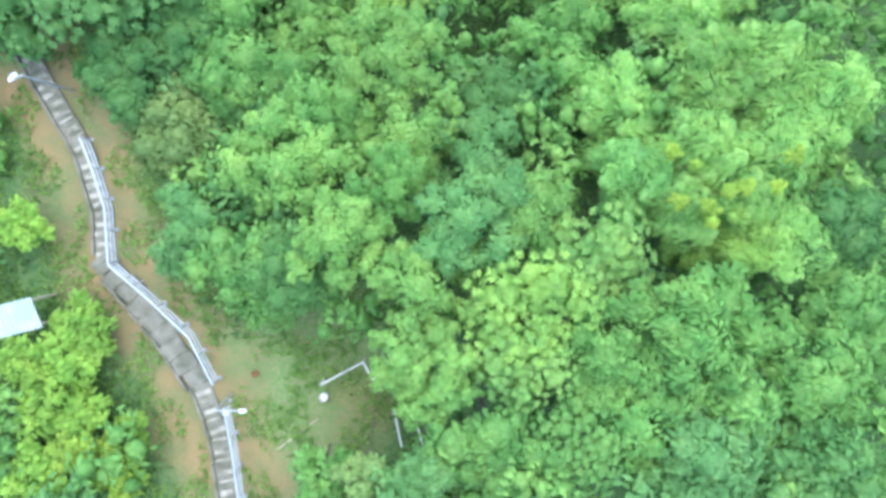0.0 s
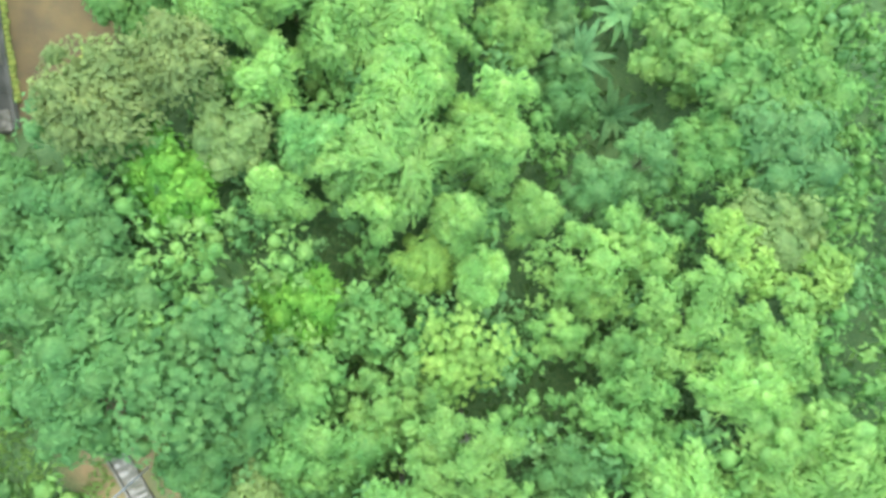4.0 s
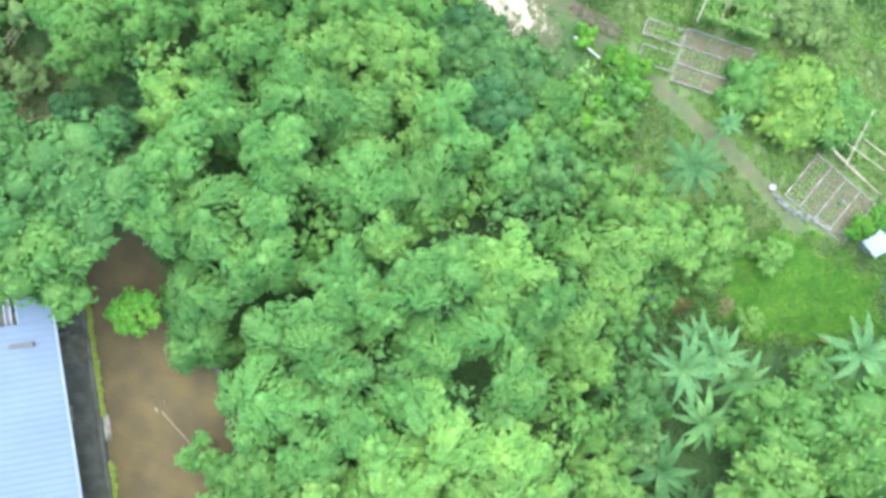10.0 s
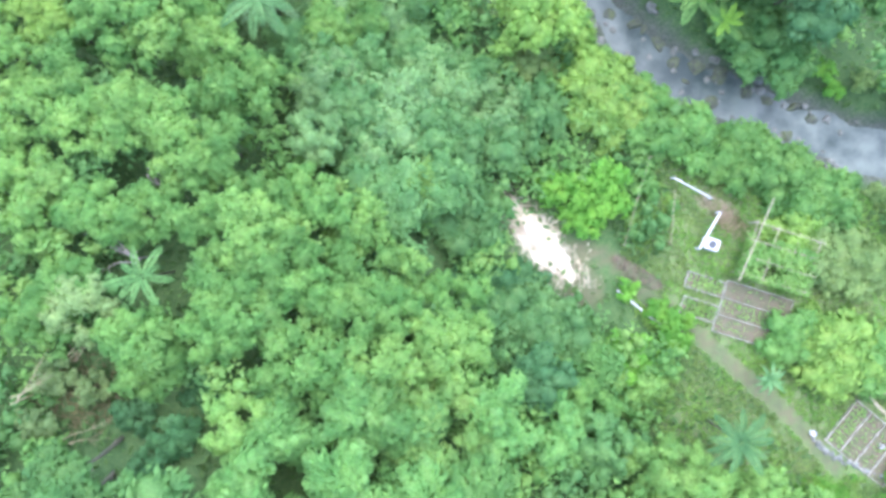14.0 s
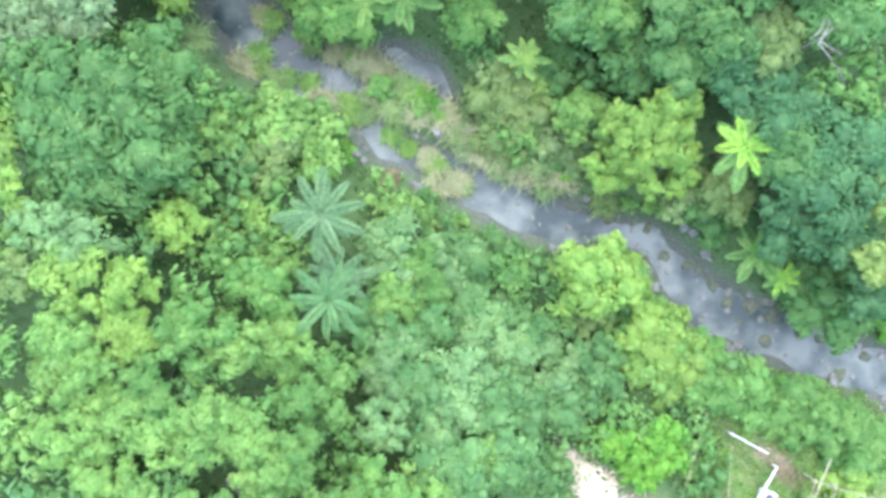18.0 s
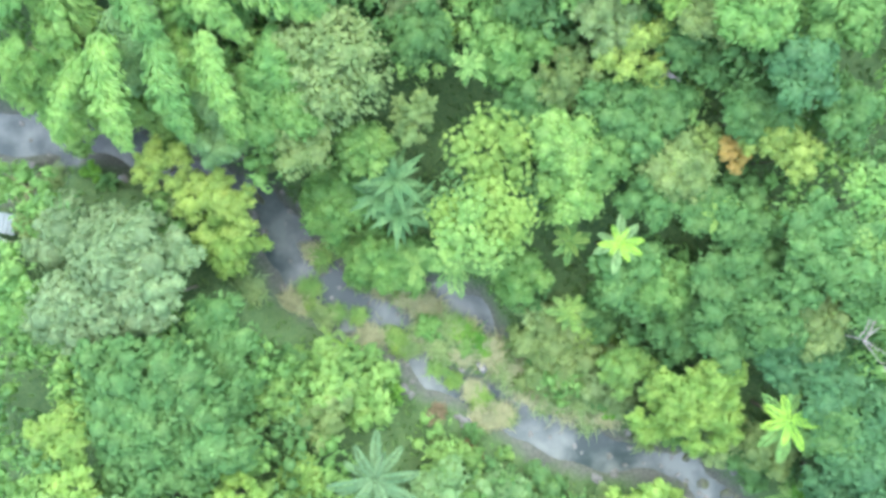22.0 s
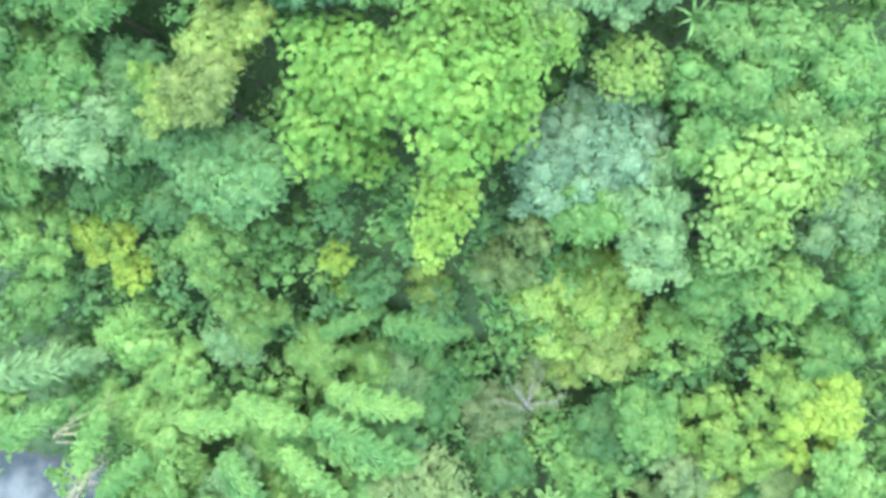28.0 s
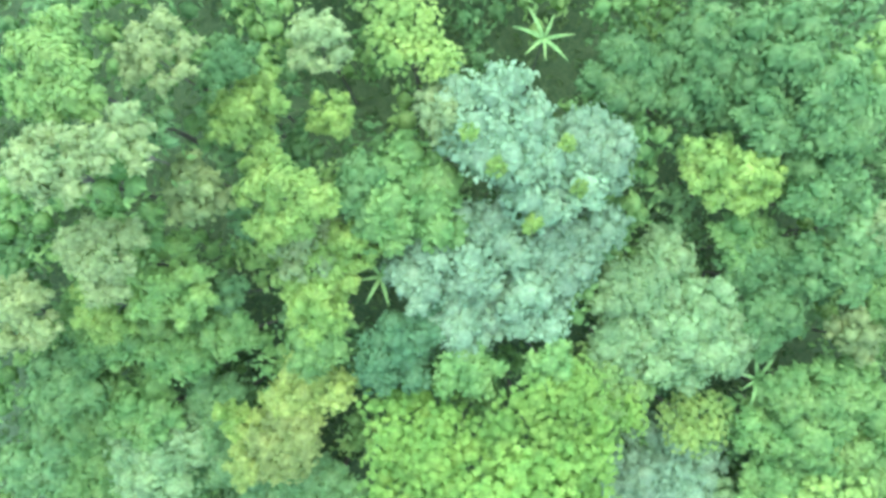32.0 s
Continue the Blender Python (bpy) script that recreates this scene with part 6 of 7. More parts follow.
railing([(-14.1, 5.2), (-13.75, 3.6), (-13.6, 2.0), (-13.95, -0.4), (-12.5, -2.2), (-11.1, -4.1), (-10.5, -6.3)], "galvanised handrail bent along the concrete stairway")
railing([(-10.25, -7.4), (-10.2, -9.2), (-10.3, -11.9), (-10.4, -14.5)], "galvanised handrail beside the lower stair flight")


def street_lamp(x, y, tall, dx, dy, label):
    root = thing("street_lamp", x, y, height(x, y), label, "lamp", "street lamps")
    bm = bmesh.new()
    rod(bm, (0, 0, -0.1), (0, 0, tall), 0.05, 0.04)
    part("pole", bm, GALVANISED, root)
    bm = bmesh.new()
    rod(bm, (0, 0, tall - 0.05), (dx, dy, tall + 0.15), 0.03)
    arm = part("arm", bm, GALVANISED, root)
    bm = bmesh.new()
    box(bm, dx, dy, tall + 0.18, 0.32, 0.16, 0.07, math.atan2(dy, dx), 0.03)
    part("lamp_head", bm, WHITE, arm, "white lamp head")
    bm = bmesh.new()
    box(bm, dx * 0.45, dy * 0.45, tall + 0.32, 0.28, 0.22, 0.03, math.atan2(dy, dx), 0.01)
    part("solar_panel", bm, GALVANISED, arm)


street_lamp(-14.5, 7.5, 3.9, -0.3, -0.1, "galvanised street lamp with white head beside the stairway")
street_lamp(-10.15, -7.1, 2.4, 1.15, -0.2, "galvanised street lamp with white head beside the stairway")


def corrugated(x0, x1, y0, y1, z_at, pitch, depth, along_x=True):
    """A ribbed sheet with thickness; ribs run along x or y."""
    bm = bmesh.new()
    n = int(abs((y1 - y0) if along_x else (x1 - x0)) / pitch * 4)
    rows = []
    for k in range(n + 1):
        s = k / n
        rib = depth * (1 if k % 4 in (1, 2) else 0)
        row = []
        for u in (0, 0.5, 1):
            x, y = (x0 + (x1 - x0) * u, y0 + (y1 - y0) * s) if along_x else (x0 + (x1 - x0) * s, y0 + (y1 - y0) * u)
            row.append(bm.verts.new((x, y, z_at(x, y) + rib)))
        rows.append(row)
    for a, b in zip(rows, rows[1:]):
        for j in range(2):
            bm.faces.new((a[j], a[j + 1], b[j + 1], b[j]))
    made = bmesh.ops.extrude_face_region(bm, geom=bm.faces[:])
    bmesh.ops.translate(bm, verts=[v for v in made["geom"] if isinstance(v, bmesh.types.BMVert)], vec=(0, 0, -0.03))
    bmesh.ops.recalc_face_normals(bm, faces=bm.faces)
    return bm


# ---- long building beside the earth yard ----
PLASTER = material("grey_plaster", (0.16, 0.16, 0.15), 0.9, spots=(0.1, 0.1, 0.09), scale=0.8)
MOSS = material("moss", (0.13, 0.19, 0.03), 0.95, spots=(0.19, 0.22, 0.04), scale=6, bump=0.6, fine=60)


def eave(y):
    return -18.55 - (41.4 - y) * 0.062


def build_hall():
    root = thing("hall", -24, 33, 4.4, "long low building with pale blue ribbed steel roof", "building")
    o = root.location

    def place(bm):
        bmesh.ops.translate(bm, verts=bm.verts, vec=(-o.x, -o.y, -o.z))
        return bm

    turn = math.atan(0.062)
    span = 44.0 - 23.7
    def sheet(x0, x1, s0, s1, mat, z0, z1, name):
        bm = corrugated(x0, x1, s0, s1, lambda x, y: z0 + (z1 - z0) * (x - x0) / (x1 - x0), 0.32, 0.013)
        bmesh.ops.rotate(bm, verts=bm.verts, cent=(0, 0, 0), matrix=Matrix.Rotation(-turn, 3, "Z"))
        bmesh.ops.translate(bm, verts=bm.verts, vec=(eave(33.85), 33.85, 0))
        return part(name, place(bm), mat, root)

    sheet(-7.0, 0.0, -span / 2, 5.3, ROOF, 8.7, 7.5, "roof")
    sheet(-14.0, -7.0, -span / 2, 5.3, ROOF, 7.5, 8.7, "roof")
    sheet(-1.45, 0.0, 5.3, span / 2, ROOF, 7.75, 7.5, "side_roof")
    bm = bmesh.new()
    box(bm, eave(31.4) - 7.0, 31.4, 8.74, 0.4, 15.4, 0.08, -turn)
    part("ridge_cap", place(bm), ROOF, root)
    bm = bmesh.new()
    box(bm, eave(33.85) + 0.02, 33.85, 7.42, 0.12, span, 0.12, -turn, 0.02)
    part("gutter", place(bm), GALVANISED, root)
    for dx, w, l in ((-2.05, 0.22, span - 1.0), (-13.2, 0.22, span - 1.0)):
        bm = bmesh.new()
        box(bm, eave(33.85) + dx, 33.85, 5.9, w, l, 3.1, -turn)
        part("wall", place(bm), PLASTER, root)
    for y in (24.3, 38.6):
        bm = bmesh.new()
        box(bm, eave(y) - 7.0, y, 6.1, 12.2, 0.22, 3.5, -turn)
        part("wall", place(bm), PLASTER, root)
    # added slab; its dark colour supplies the darkness of the notched recess
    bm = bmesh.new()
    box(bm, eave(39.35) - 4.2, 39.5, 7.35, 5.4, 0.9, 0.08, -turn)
    part("canopy_slab", place(bm), MOSSY, root, "dark slab filling the recess at the roof's stepped end")
    for k in range(3):
        bm = bmesh.new()
        box(bm, eave(39.9) - 1.62 - 0.28 * k, 39.9, 7.45, 0.07, 1.5, 0.12, -turn)
        part("glazing_bar", place(bm), GALVANISED, root)
    bm = corrugated(-24.5, -20.55, 21.4, 23.5, lambda x, y: 6.6 + (y - 21.4) * 0.2, 0.3, 0.03, False)
    porch = part("porch_roof", place(bm), PALE_ROOF, root, "pale green translucent sheet")
    for x in (-24.2, -20.8):
        bm = bmesh.new()
        rod(bm, (x, 21.6, 4.3), (x, 21.6, 6.6), 0.06)
        part("porch_post", place(bm), GALVANISED, porch)


build_hall()


LITTER = material("dirty_plastic", (0.34, 0.33, 0.30), 0.6, spots=(0.25, 0.23, 0.19))


def build_yard():
    """Concrete apron, drain and kerb along the building, and what stands in the yard."""
    apron = thing("apron", -20, 33, 4.5, "dark mossy concrete apron beside the building", "pavement")
    apron["kind"] = "structure"
    r = random.Random(9)
    for k in range(20):
        y = 15.6 + k * 1.45
        bm = bmesh.new()
        box(bm, 0, 0, 0, 1.75, 1.43, 0.16, -0.062, 0.015)
        ob = part("slab", bm, MOSSY if k not in (9, 15) else WORN, apron)
        ob.location = (eave(y) - 1.02 + 20, y - 33, 0.05 + r.uniform(-0.01, 0.01))
    wall = thing("yard_wall", -19, 35, 4.5, "low mossy kerb wall along the earth yard", "wall")
    wall["kind"] = "structure"
    for k in range(12):
        y = 25.3 + k * 1.5
        bm = bmesh.new()
        box(bm, 0, 0, 0, 0.22, 1.48, 0.5, -0.062, 0.02)
        ob = part("kerb_block", bm, MOSSY, wall)
        ob.location = (eave(y) + 0.0 + 19, y - 35, 0.12)
    for k in range(54):
        y = 26 + k * 0.3
        if 31.2 < y < 33.6:
            continue
        bm = bmesh.new()
        bmesh.ops.create_icosphere(bm, subdivisions=2, radius=0.2)
        for v in bm.verts:
            v.co *= 1 + 0.5 * noise.noise(v.co * 6 + Vector((k, 0, 0)))
            v.co.z *= 0.6
        ob = part("moss_cushion", bm, MOSS, wall)
        ob.location = (eave(y) + 0.2 + 19 + r.uniform(-0.06, 0.06), y - 35, 0.16)
    edge = thing("retaining_wall", -13, 34, 4.5, "low concrete wall along the far side of the yard", "wall")
    edge["kind"] = "structure"
    for x, y, a in along([(-13.6, 38.5), (-12.6, 35), (-12.0, 32), (-12.9, 29)], 1.2):
        bm = bmesh.new()
        box(bm, 0, 0, 0, 1.18, 0.25, 0.9, a, 0.02)
        ob = part("wall_block", bm, MOSSY, edge)
        ob.location = (x + 13, y - 34, -0.15)
    for x, y, sx, sy, sz, a, lab in ((-18.55, 42.6, 0.9, 0.7, 0.45, 0.4, "square concrete drain cover at the end of the yard"), (-20.0, 25.0, 0.6, 1.1, 0.35, -0.06, "pale concrete slab lying on the apron"),
                                     (-20.55, 34.1, 0.5, 0.8, 0.5, -0.06, "pale concrete block against the building"), (-18.95, 33.0, 0.6, 1.4, 0.12, -0.06, "worn concrete ramp into the yard")):
        bm = bmesh.new()
        box(bm, 0, 0, sz / 2, sx, sy, sz, a, 0.04)
        ob = new("concrete_block", bpy.data.meshes.new("concrete_block"))
        bm.to_mesh(ob.data)
        bm.free()
        ob.data.materials.append(CONCRETE)
        ob.location = (x, y, 4.62 if x < -19 else 4.5)
        tagged(ob, lab, "block")
    for k in range(7):
        bm = bmesh.new()
        box(bm, 0, 0, 0.02, 0.13 + 0.04 * (k % 3), 0.09, 0.04, k, 0.01)
        ob = new("litter", bpy.data.meshes.new("litter"))
        bm.to_mesh(ob.data)
        bm.free()
        ob.data.materials.append(LITTER)
        ob.location = (-16.0 + 0.35 * math.cos(k * 2.1) + (k > 4) * 1.1, 33.8 + 0.4 * math.sin(k * 2.1) + (k > 4) * (3.5 + k), height(-16, 33.8) + 0.01)
        tagged(ob, "scrap of white plastic lying on bare earth", "litter", "yard litter")
    bm = bmesh.new()
    rod(bm, (-15.9, 33.3, 4.56), (-14.7, 31.2, 4.6), 0.022)
    ob = new("stick", bpy.data.meshes.new("stick"))
    bm.to_mesh(ob.data)
    bm.free()
    ob.data.materials.append(PALE_WOOD)
    tagged(ob, "pale stick lying across the earth yard", "stick")


build_yard()


def bucket(x, y, r, h, mat, label, name="bucket"):
    z = height(x, y)
    root = thing(name, x, y, z, label, name.replace("_", " "))
    bm = bmesh.new()
    bmesh.ops.create_cone(bm, cap_ends=True, segments=20, radius1=r * 0.85, radius2=r, depth=h, matrix=Matrix.Translation((0, 0, h / 2)))
    top = [f for f in bm.faces if f.normal.z > 0.9]
    made = bmesh.ops.inset_individual(bm, faces=top, thickness=r * 0.12)
    bmesh.ops.translate(bm, verts=list({v for f in top for v in f.verts}), vec=(0, 0, -h * 0.7))
    body = part("body", bm, mat, root)
    bm = bmesh.new()
    bmesh.ops.create_cone(bm, cap_ends=False, segments=20, radius1=r * 1.06, radius2=r * 1.06, depth=0.04, matrix=Matrix.Translation((0, 0, h)))
    part("rim", bm, mat, body)


MINT = material("mint_plastic", (0.36, 0.46, 0.40), 0.5)
TERRACOTTA = material("orange_clay", (0.34, 0.17, 0.08), 0.8)
bucket(-14.7, 27.6, 0.16, 0.3, MINT, "mint-green plastic bucket at the yard's edge")
bucket(-17.0, 26.0, 0.25, 0.35, WHITE, "white plastic tub at the yard's edge", "tub")
rosette("garden_plant", "low garden plant with bright yellow-green leaves by the yard", "plant", "", BANANA_LEAF, -15.1, 27.2, 5.1, 11, 0.3, "yellow", GREEN_STEM)
bucket(-6.2, -8.1, 0.2, 0.3, WHITE, "white plastic bucket on the grass")
bucket(-8.9, -6.4, 0.13, 0.24, TERRACOTTA, "orange clay pot on the grass", "pot")


def pole_run(name, points, r, mat, label, category, group=""):
    """A thing of joined straight poles, each a part."""
    base = points[0][0]
    root = thing(name, base[0], base[1], height(base[0], base[1]), label, category, group)
    o = root.location.copy()
    for a, b in points:
        bm = bmesh.new()
        rod(bm, Vector(a) - o, Vector(b) - o, r, r * 0.85)
        part("pole", bm, mat, root)
    return root


def gz(x, y, up):
    return (x, y, height(x, y) + up)


pole_run("pipe_frame", [(gz(-6.1, -7.4, 0), gz(-6.1, -7.4, 0.9)), (gz(-6.1, -7.4, 0.9), gz(-4.2, -7.0, 0.9)), (gz(-4.2, -7.0, 0), gz(-4.2, -7.0, 0.9)), (gz(-4.2, -7.0, 0.9), gz(-3.9, -7.9, 0.9)), (gz(-3.9, -7.9, 0), gz(-3.9, -7.9, 0.9))], 0.045, WHITE, "white pipe frame standing on the grass", "frame")
for n, (ax, ay, bx, by) in enumerate(((-3.3, -9.6, -3.1, -10.8), (-2.4, -10.1, -2.2, -11.0), (-1.4, -10.4, -1.2, -11.3))):
    pole_run("white_post", [(gz(ax, ay, 0), gz(bx, by, 1.3))], 0.05, WHITE, "slanting white post at the edge of the trees", "post", "white posts")
pole_run("fallen_pole", [(gz(-8.6, -9.9, 0.06), gz(-6.6, -9.0, 0.06))], 0.04, PALE_WOOD, "pale pole lying in the grass", "pole")


def shelter(cx, cy, wide, deep, z, mat, label, slope=0.12, turn=0.0):
    """A ribbed sheet roof on four posts, turned about its middle."""
    ground_z = height(cx, cy)
    root = thing("shelter", cx, cy, ground_z, label, "shelter", "", turn)
    h = z - ground_z
    bm = corrugated(-wide / 2, wide / 2, -deep / 2, deep / 2, lambda x, y: h + slope * y, 0.3, 0.035, False)
    part("roof", bm, mat, root)
    for x in (0.15 - wide / 2, wide / 2 - 0.15):
        for y in (0.15 - deep / 2, deep / 2 - 0.15):
            bm = bmesh.new()
            rod(bm, (x, y, -0.4), (x, y, h + slope * y - 0.02), 0.05)
            part("post", bm, WOOD, root)
    bm = bmesh.new()
    box(bm, 0, deep / 2 - 0.1, h + slope * deep / 2 - 0.12, wide - 0.2, 0.08, 0.12)
    part("beam", bm, WOOD, root)


WHITE_SHEET = material("white_roof_sheet", (0.36, 0.39, 0.39), 0.5, spots=(0.30, 0.33, 0.34), scale=0.7)
shelter(-18.9, -1.9, 4.2, 1.35, 12.0, PALE_ROOF, "small shelter with pale corrugated sheet roof", 0.12, 4)
shelter(-30.3, 92.4, 5.2, 4.4, -1.3, WHITE_SHEET, "hut by the stream with white sheet roof", 0.1, -22)
shelter(-29.2, 95.3, 5.2, 1.3, -1.7, material("green_sheet", (0.11, 0.15, 0.125), 0.6, spots=(0.15, 0.19, 0.165), scale=0.8), "lean-to with pale green sheet roof beside the hut", 0.05, -22)

# ---- vegetable gardens ----
AXIS = math.radians(-28)


def bed(x, y, l, w, turn, crop, label, long_sides=(-1, 1)):
    root = thing("garden_bed", x, y, -3.66, label, "garden bed", "vegetable beds", math.degrees(turn))
    for s in (-1, 1):
        if s in long_sides:
            bm = bmesh.new()
            box(bm, 0, s * w / 2, 0.1, l + 0.08, 0.055, 0.26, 0, 0.01)
            part("board", bm, PALE_BOARD, root)
        bm = bmesh.new()
        box(bm, s * l / 2, 0, 0.06, 0.05, w - 0.09, 0.2, 0, 0.01)
        part("board", bm, PALE_BOARD, root)
    bm = bmesh.new()
    bmesh.ops.create_grid(bm, x_segments=18, y_segments=6, size=0.5, matrix=Matrix.Diagonal((l - 0.07, w - 0.07, 1, 1)))
    for v in bm.verts:
        v.co.z = 0.13 + 0.05 * noise.noise(Vector((v.co.x * 3 + x, v.co.y * 3 + y, 0)))
    part("soil", bm, BEDSOIL, root)
    if crop:
        g = np.random.default_rng(int(x * 10 + y))
        n = crop
        c = np.stack([np.round(g.uniform(-l / 2 + 0.2, l / 2 - 0.2, n) / 0.35) * 0.35, np.round(g.uniform(-w / 2 + 0.15, w / 2 - 0.15, n) / 0.3) * 0.3, np.full(n, 0.2)], 1) + g.normal(size=(n, 3)) * (0.07, 0.07, 0.04)
        ob = part("greenery", leaf_mesh("greenery", c, g.normal(size=c.shape) * 0.5 + (0, 0, 1), 0.16, 0.6, LEAF, 0.1), parent=root, kind="stuff")
        ob.color = (*TINTS["light"][0], 1)


PALE_BOARD = material("weathered_board", (0.37, 0.36, 0.30), 0.85, spots=(0.17, 0.17, 0.125), scale=3)
for k, crop in enumerate((60, 160, 40)):
    bed(18.5 + 0.54 * k, 45.9 + 1.0 * k, 4.5, 1.13, AXIS, crop, "bed of dark soil edged with grey boards", (1,) if k else (-1, 1))
bed(15.6, 48.0, 2.3, 1.1, AXIS, 260, "bed of leafy greens edged with grey boards")
bed(16.3, 49.5, 2.5, 1.0, AXIS, 200, "bed of leafy greens edged with grey boards")
GARDEN_TURN = math.radians(41)
for k, crop in enumerate((240, 90, 60, 30)):
    bed(24.0 + 0.80 * k, 38.6 - 0.95 * k, 3.3, 1.24, GARDEN_TURN, crop, "bed of thin soil edged with grey boards", (-1,) if k else (-1, 1))


def build_trellis():
    root = thing("trellis", 20.8, 50.4, -3.66, "low pole trellis overgrown with climbing vines", "trellis")
    o = root.location
    c, s = math.cos(AXIS), math.sin(AXIS)

    def p(u, v, z):
        return Vector((u * c - v * s, u * s + v * c, z))

    for u in (-2.1, -0.7, 0.7, 2.1):
        bm = bmesh.new()
        rod(bm, p(u, -1.7, 1.45), p(u, 1.9, 1.45), 0.028)
        part("cross_pole", bm, PALE_WOOD, root)
        for v in (-1.6, 1.7):
            bm = bmesh.new()
            rod(bm, p(u, v, -0.2), p(u, v, 1.5), 0.05)
            part("post", bm, WOOD, root)
    for v in (-1.6, -0.5, 0.6, 1.7):
        bm = bmesh.new()
        rod(bm, p(-2.4, v, 1.53), p(2.4, v, 1.53), 0.028)
        part("long_pole", bm, PALE_WOOD, root)
    bm = bmesh.new()
    rod(bm, p(-2.2, -2.2, 1.62), p(-1.7, 3.4, 1.62), 0.04)
    part("long_pole", bm, PALE_WOOD, root)
    g = np.random.default_rng(3)
    n = 5200
    cc = np.stack([g.uniform(-2.3, 2.3, n), g.uniform(-1.8, 1.0, n), g.uniform(0.9, 1.65, n)], 1)
    keep = np.sin(cc[:, 0] * 1.7 + cc[:, 1] * 0.9) + np.sin(cc[:, 1] * 2.9 - cc[:, 0] * 0.6 + 1) + g.normal(size=n) * 0.6 > -0.7
    cc = cc[keep]
    cc = np.stack([cc[:, 0] * c - cc[:, 1] * s, cc[:, 0] * s + cc[:, 1] * c, cc[:, 2]], 1)
    ob = part("vine_cover", leaf_mesh("vine_cover", cc, g.normal(size=cc.shape) * 0.5 + (0, 0, 1), 0.22, 0.7, LEAF, 0.15), parent=root, kind="stuff")
    ob.color = (*TINTS["light"][0], 1)


build_trellis()
pole_run("white_pipe", [((16.1, 51.9, -2.9), (17.8, 53.9, -2.9)), (gz(16.1, 51.9, -0.1), (16.1, 51.9, -2.9)), (gz(17.8, 53.9, -0.1), (17.8, 53.9, -2.9))], 0.08, WHITE, "white pipe rail in the vegetable garden", "pipe")
pole_run("white_pole", [(gz(15.3, 56.6, 0.7), gz(17.4, 54.9, 0.7)), (gz(15.3, 56.6, -0.1), gz(15.3, 56.6, 0.72)), (gz(17.4, 54.9, -0.1), gz(17.4, 54.9, 0.72))], 0.05, WHITE, "white pole rail at the garden's edge", "pole")
pole_run("white_board", [(gz(10.6, 50.2, 0.25), gz(12.0, 48.6, 0.25)), (gz(12.3, 48.2, 0.2), gz(14.2, 46.4, 0.2))], 0.06, WHITE, "white edging pole beside the garden path", "pole")
pole_run("bamboo_fence", [((24.8, 41.0, -2.6), (27.8, 37.0, -2.6)), ((25.8, 39.2, -2.3), (28.0, 42.2, -2.3)), (gz(24.8, 41, -0.1), (24.8, 41, -2.4)), (gz(27.8, 37, -0.1), (27.8, 37, -2.4)), (gz(26.3, 39.0, -0.1), (26.3, 39.0, -2.2)),
                          ((26.2, 40.6, -2.7), (28.4, 38.4, -2.7)), ((26.8, 41.2, -2.7), (29.0, 39.0, -2.7)), ((25.3, 40.1, -2.5), (26.9, 38.0, -2.5)), (gz(28.0, 42.2, -0.1), (28.0, 42.2, -2.2))], 0.05, PALE_WOOD, "leaning pale bamboo pole fence in the garden", "fence")
pole_run("pole_fence", [(gz(11.4, 53.0, 0.9), gz(14.0, 58.2, 0.9)), (gz(12.9, 56.4, 0), gz(12.9, 56.4, 1.2)), (gz(11.4, 53.0, 0), gz(11.4, 53.0, 1.2)), (gz(14.0, 58.2, 0), gz(14.0, 58.2, 1.2)), (gz(14.3, 52.5, 0.8), gz(15.2, 55.8, 0.8)), (gz(14.3, 52.5, 0), gz(14.3, 52.5, 1)), (gz(15.2, 55.8, 0), gz(15.2, 55.8, 1))], 0.024, PALE_WOOD, "thin pole fence for climbing beans", "fence")


def build_tank():
    root = thing("water_box", 17.0, 52.0, -3.66, "white plastic water box with dark lid", "box")
    bm = bmesh.new()
    box(bm, 0, 0, 0.35, 0.95, 0.75, 0.7, AXIS, 0.06)
    body = part("body", bm, WHITE, root)
    bm = bmesh.new()
    bmesh.ops.create_cone(bm, cap_ends=True, segments=20, radius1=0.27, radius2=0.24, depth=0.08, matrix=Matrix.Translation((0, 0, 0.74)))
    part("lid", bm, DARK, body, "dark round lid")
    root = thing("garden_shed", 27.3, 34.0, -3.66, "small shed with white and grey sheet roof", "shed")
    root.scale = (0.78, 0.78, 0.9)
    bm = bmesh.new()
    box(bm, 0, 0, 0.6, 1.7, 1.3, 1.2, 0.5, 0.02)
    part("wall", bm, GALVANISED, root)
    for s, mat in ((-1, WHITE_SHEET), (1, GALVANISED)):
        bm = corrugated(-0.5, 0.5, -0.85, 0.85, lambda x, y: -s * 0.45 * x, 0.2, 0.02)
        bmesh.ops.translate(bm, verts=bm.verts, vec=(s * 0.5, 0, 1.42))
        bmesh.ops.rotate(bm, verts=bm.verts, cent=(0, 0, 0), matrix=Matrix.Rotation(0.5, 3, "Z"))
        part("roof", bm, mat, root)


build_tank()
bucket(25.9, 36.9, 0.16, 0.3, WHITE, "white plastic bucket beside the garden beds")
bucket(22.4, 49.0, 0.22, 0.35, BLUE, "faded blue plastic tub under the trellis", "tub")
bucket(21.6, 38.6, 0.2, 0.3, WHITE, "white plastic tub by the garden path", "tub")


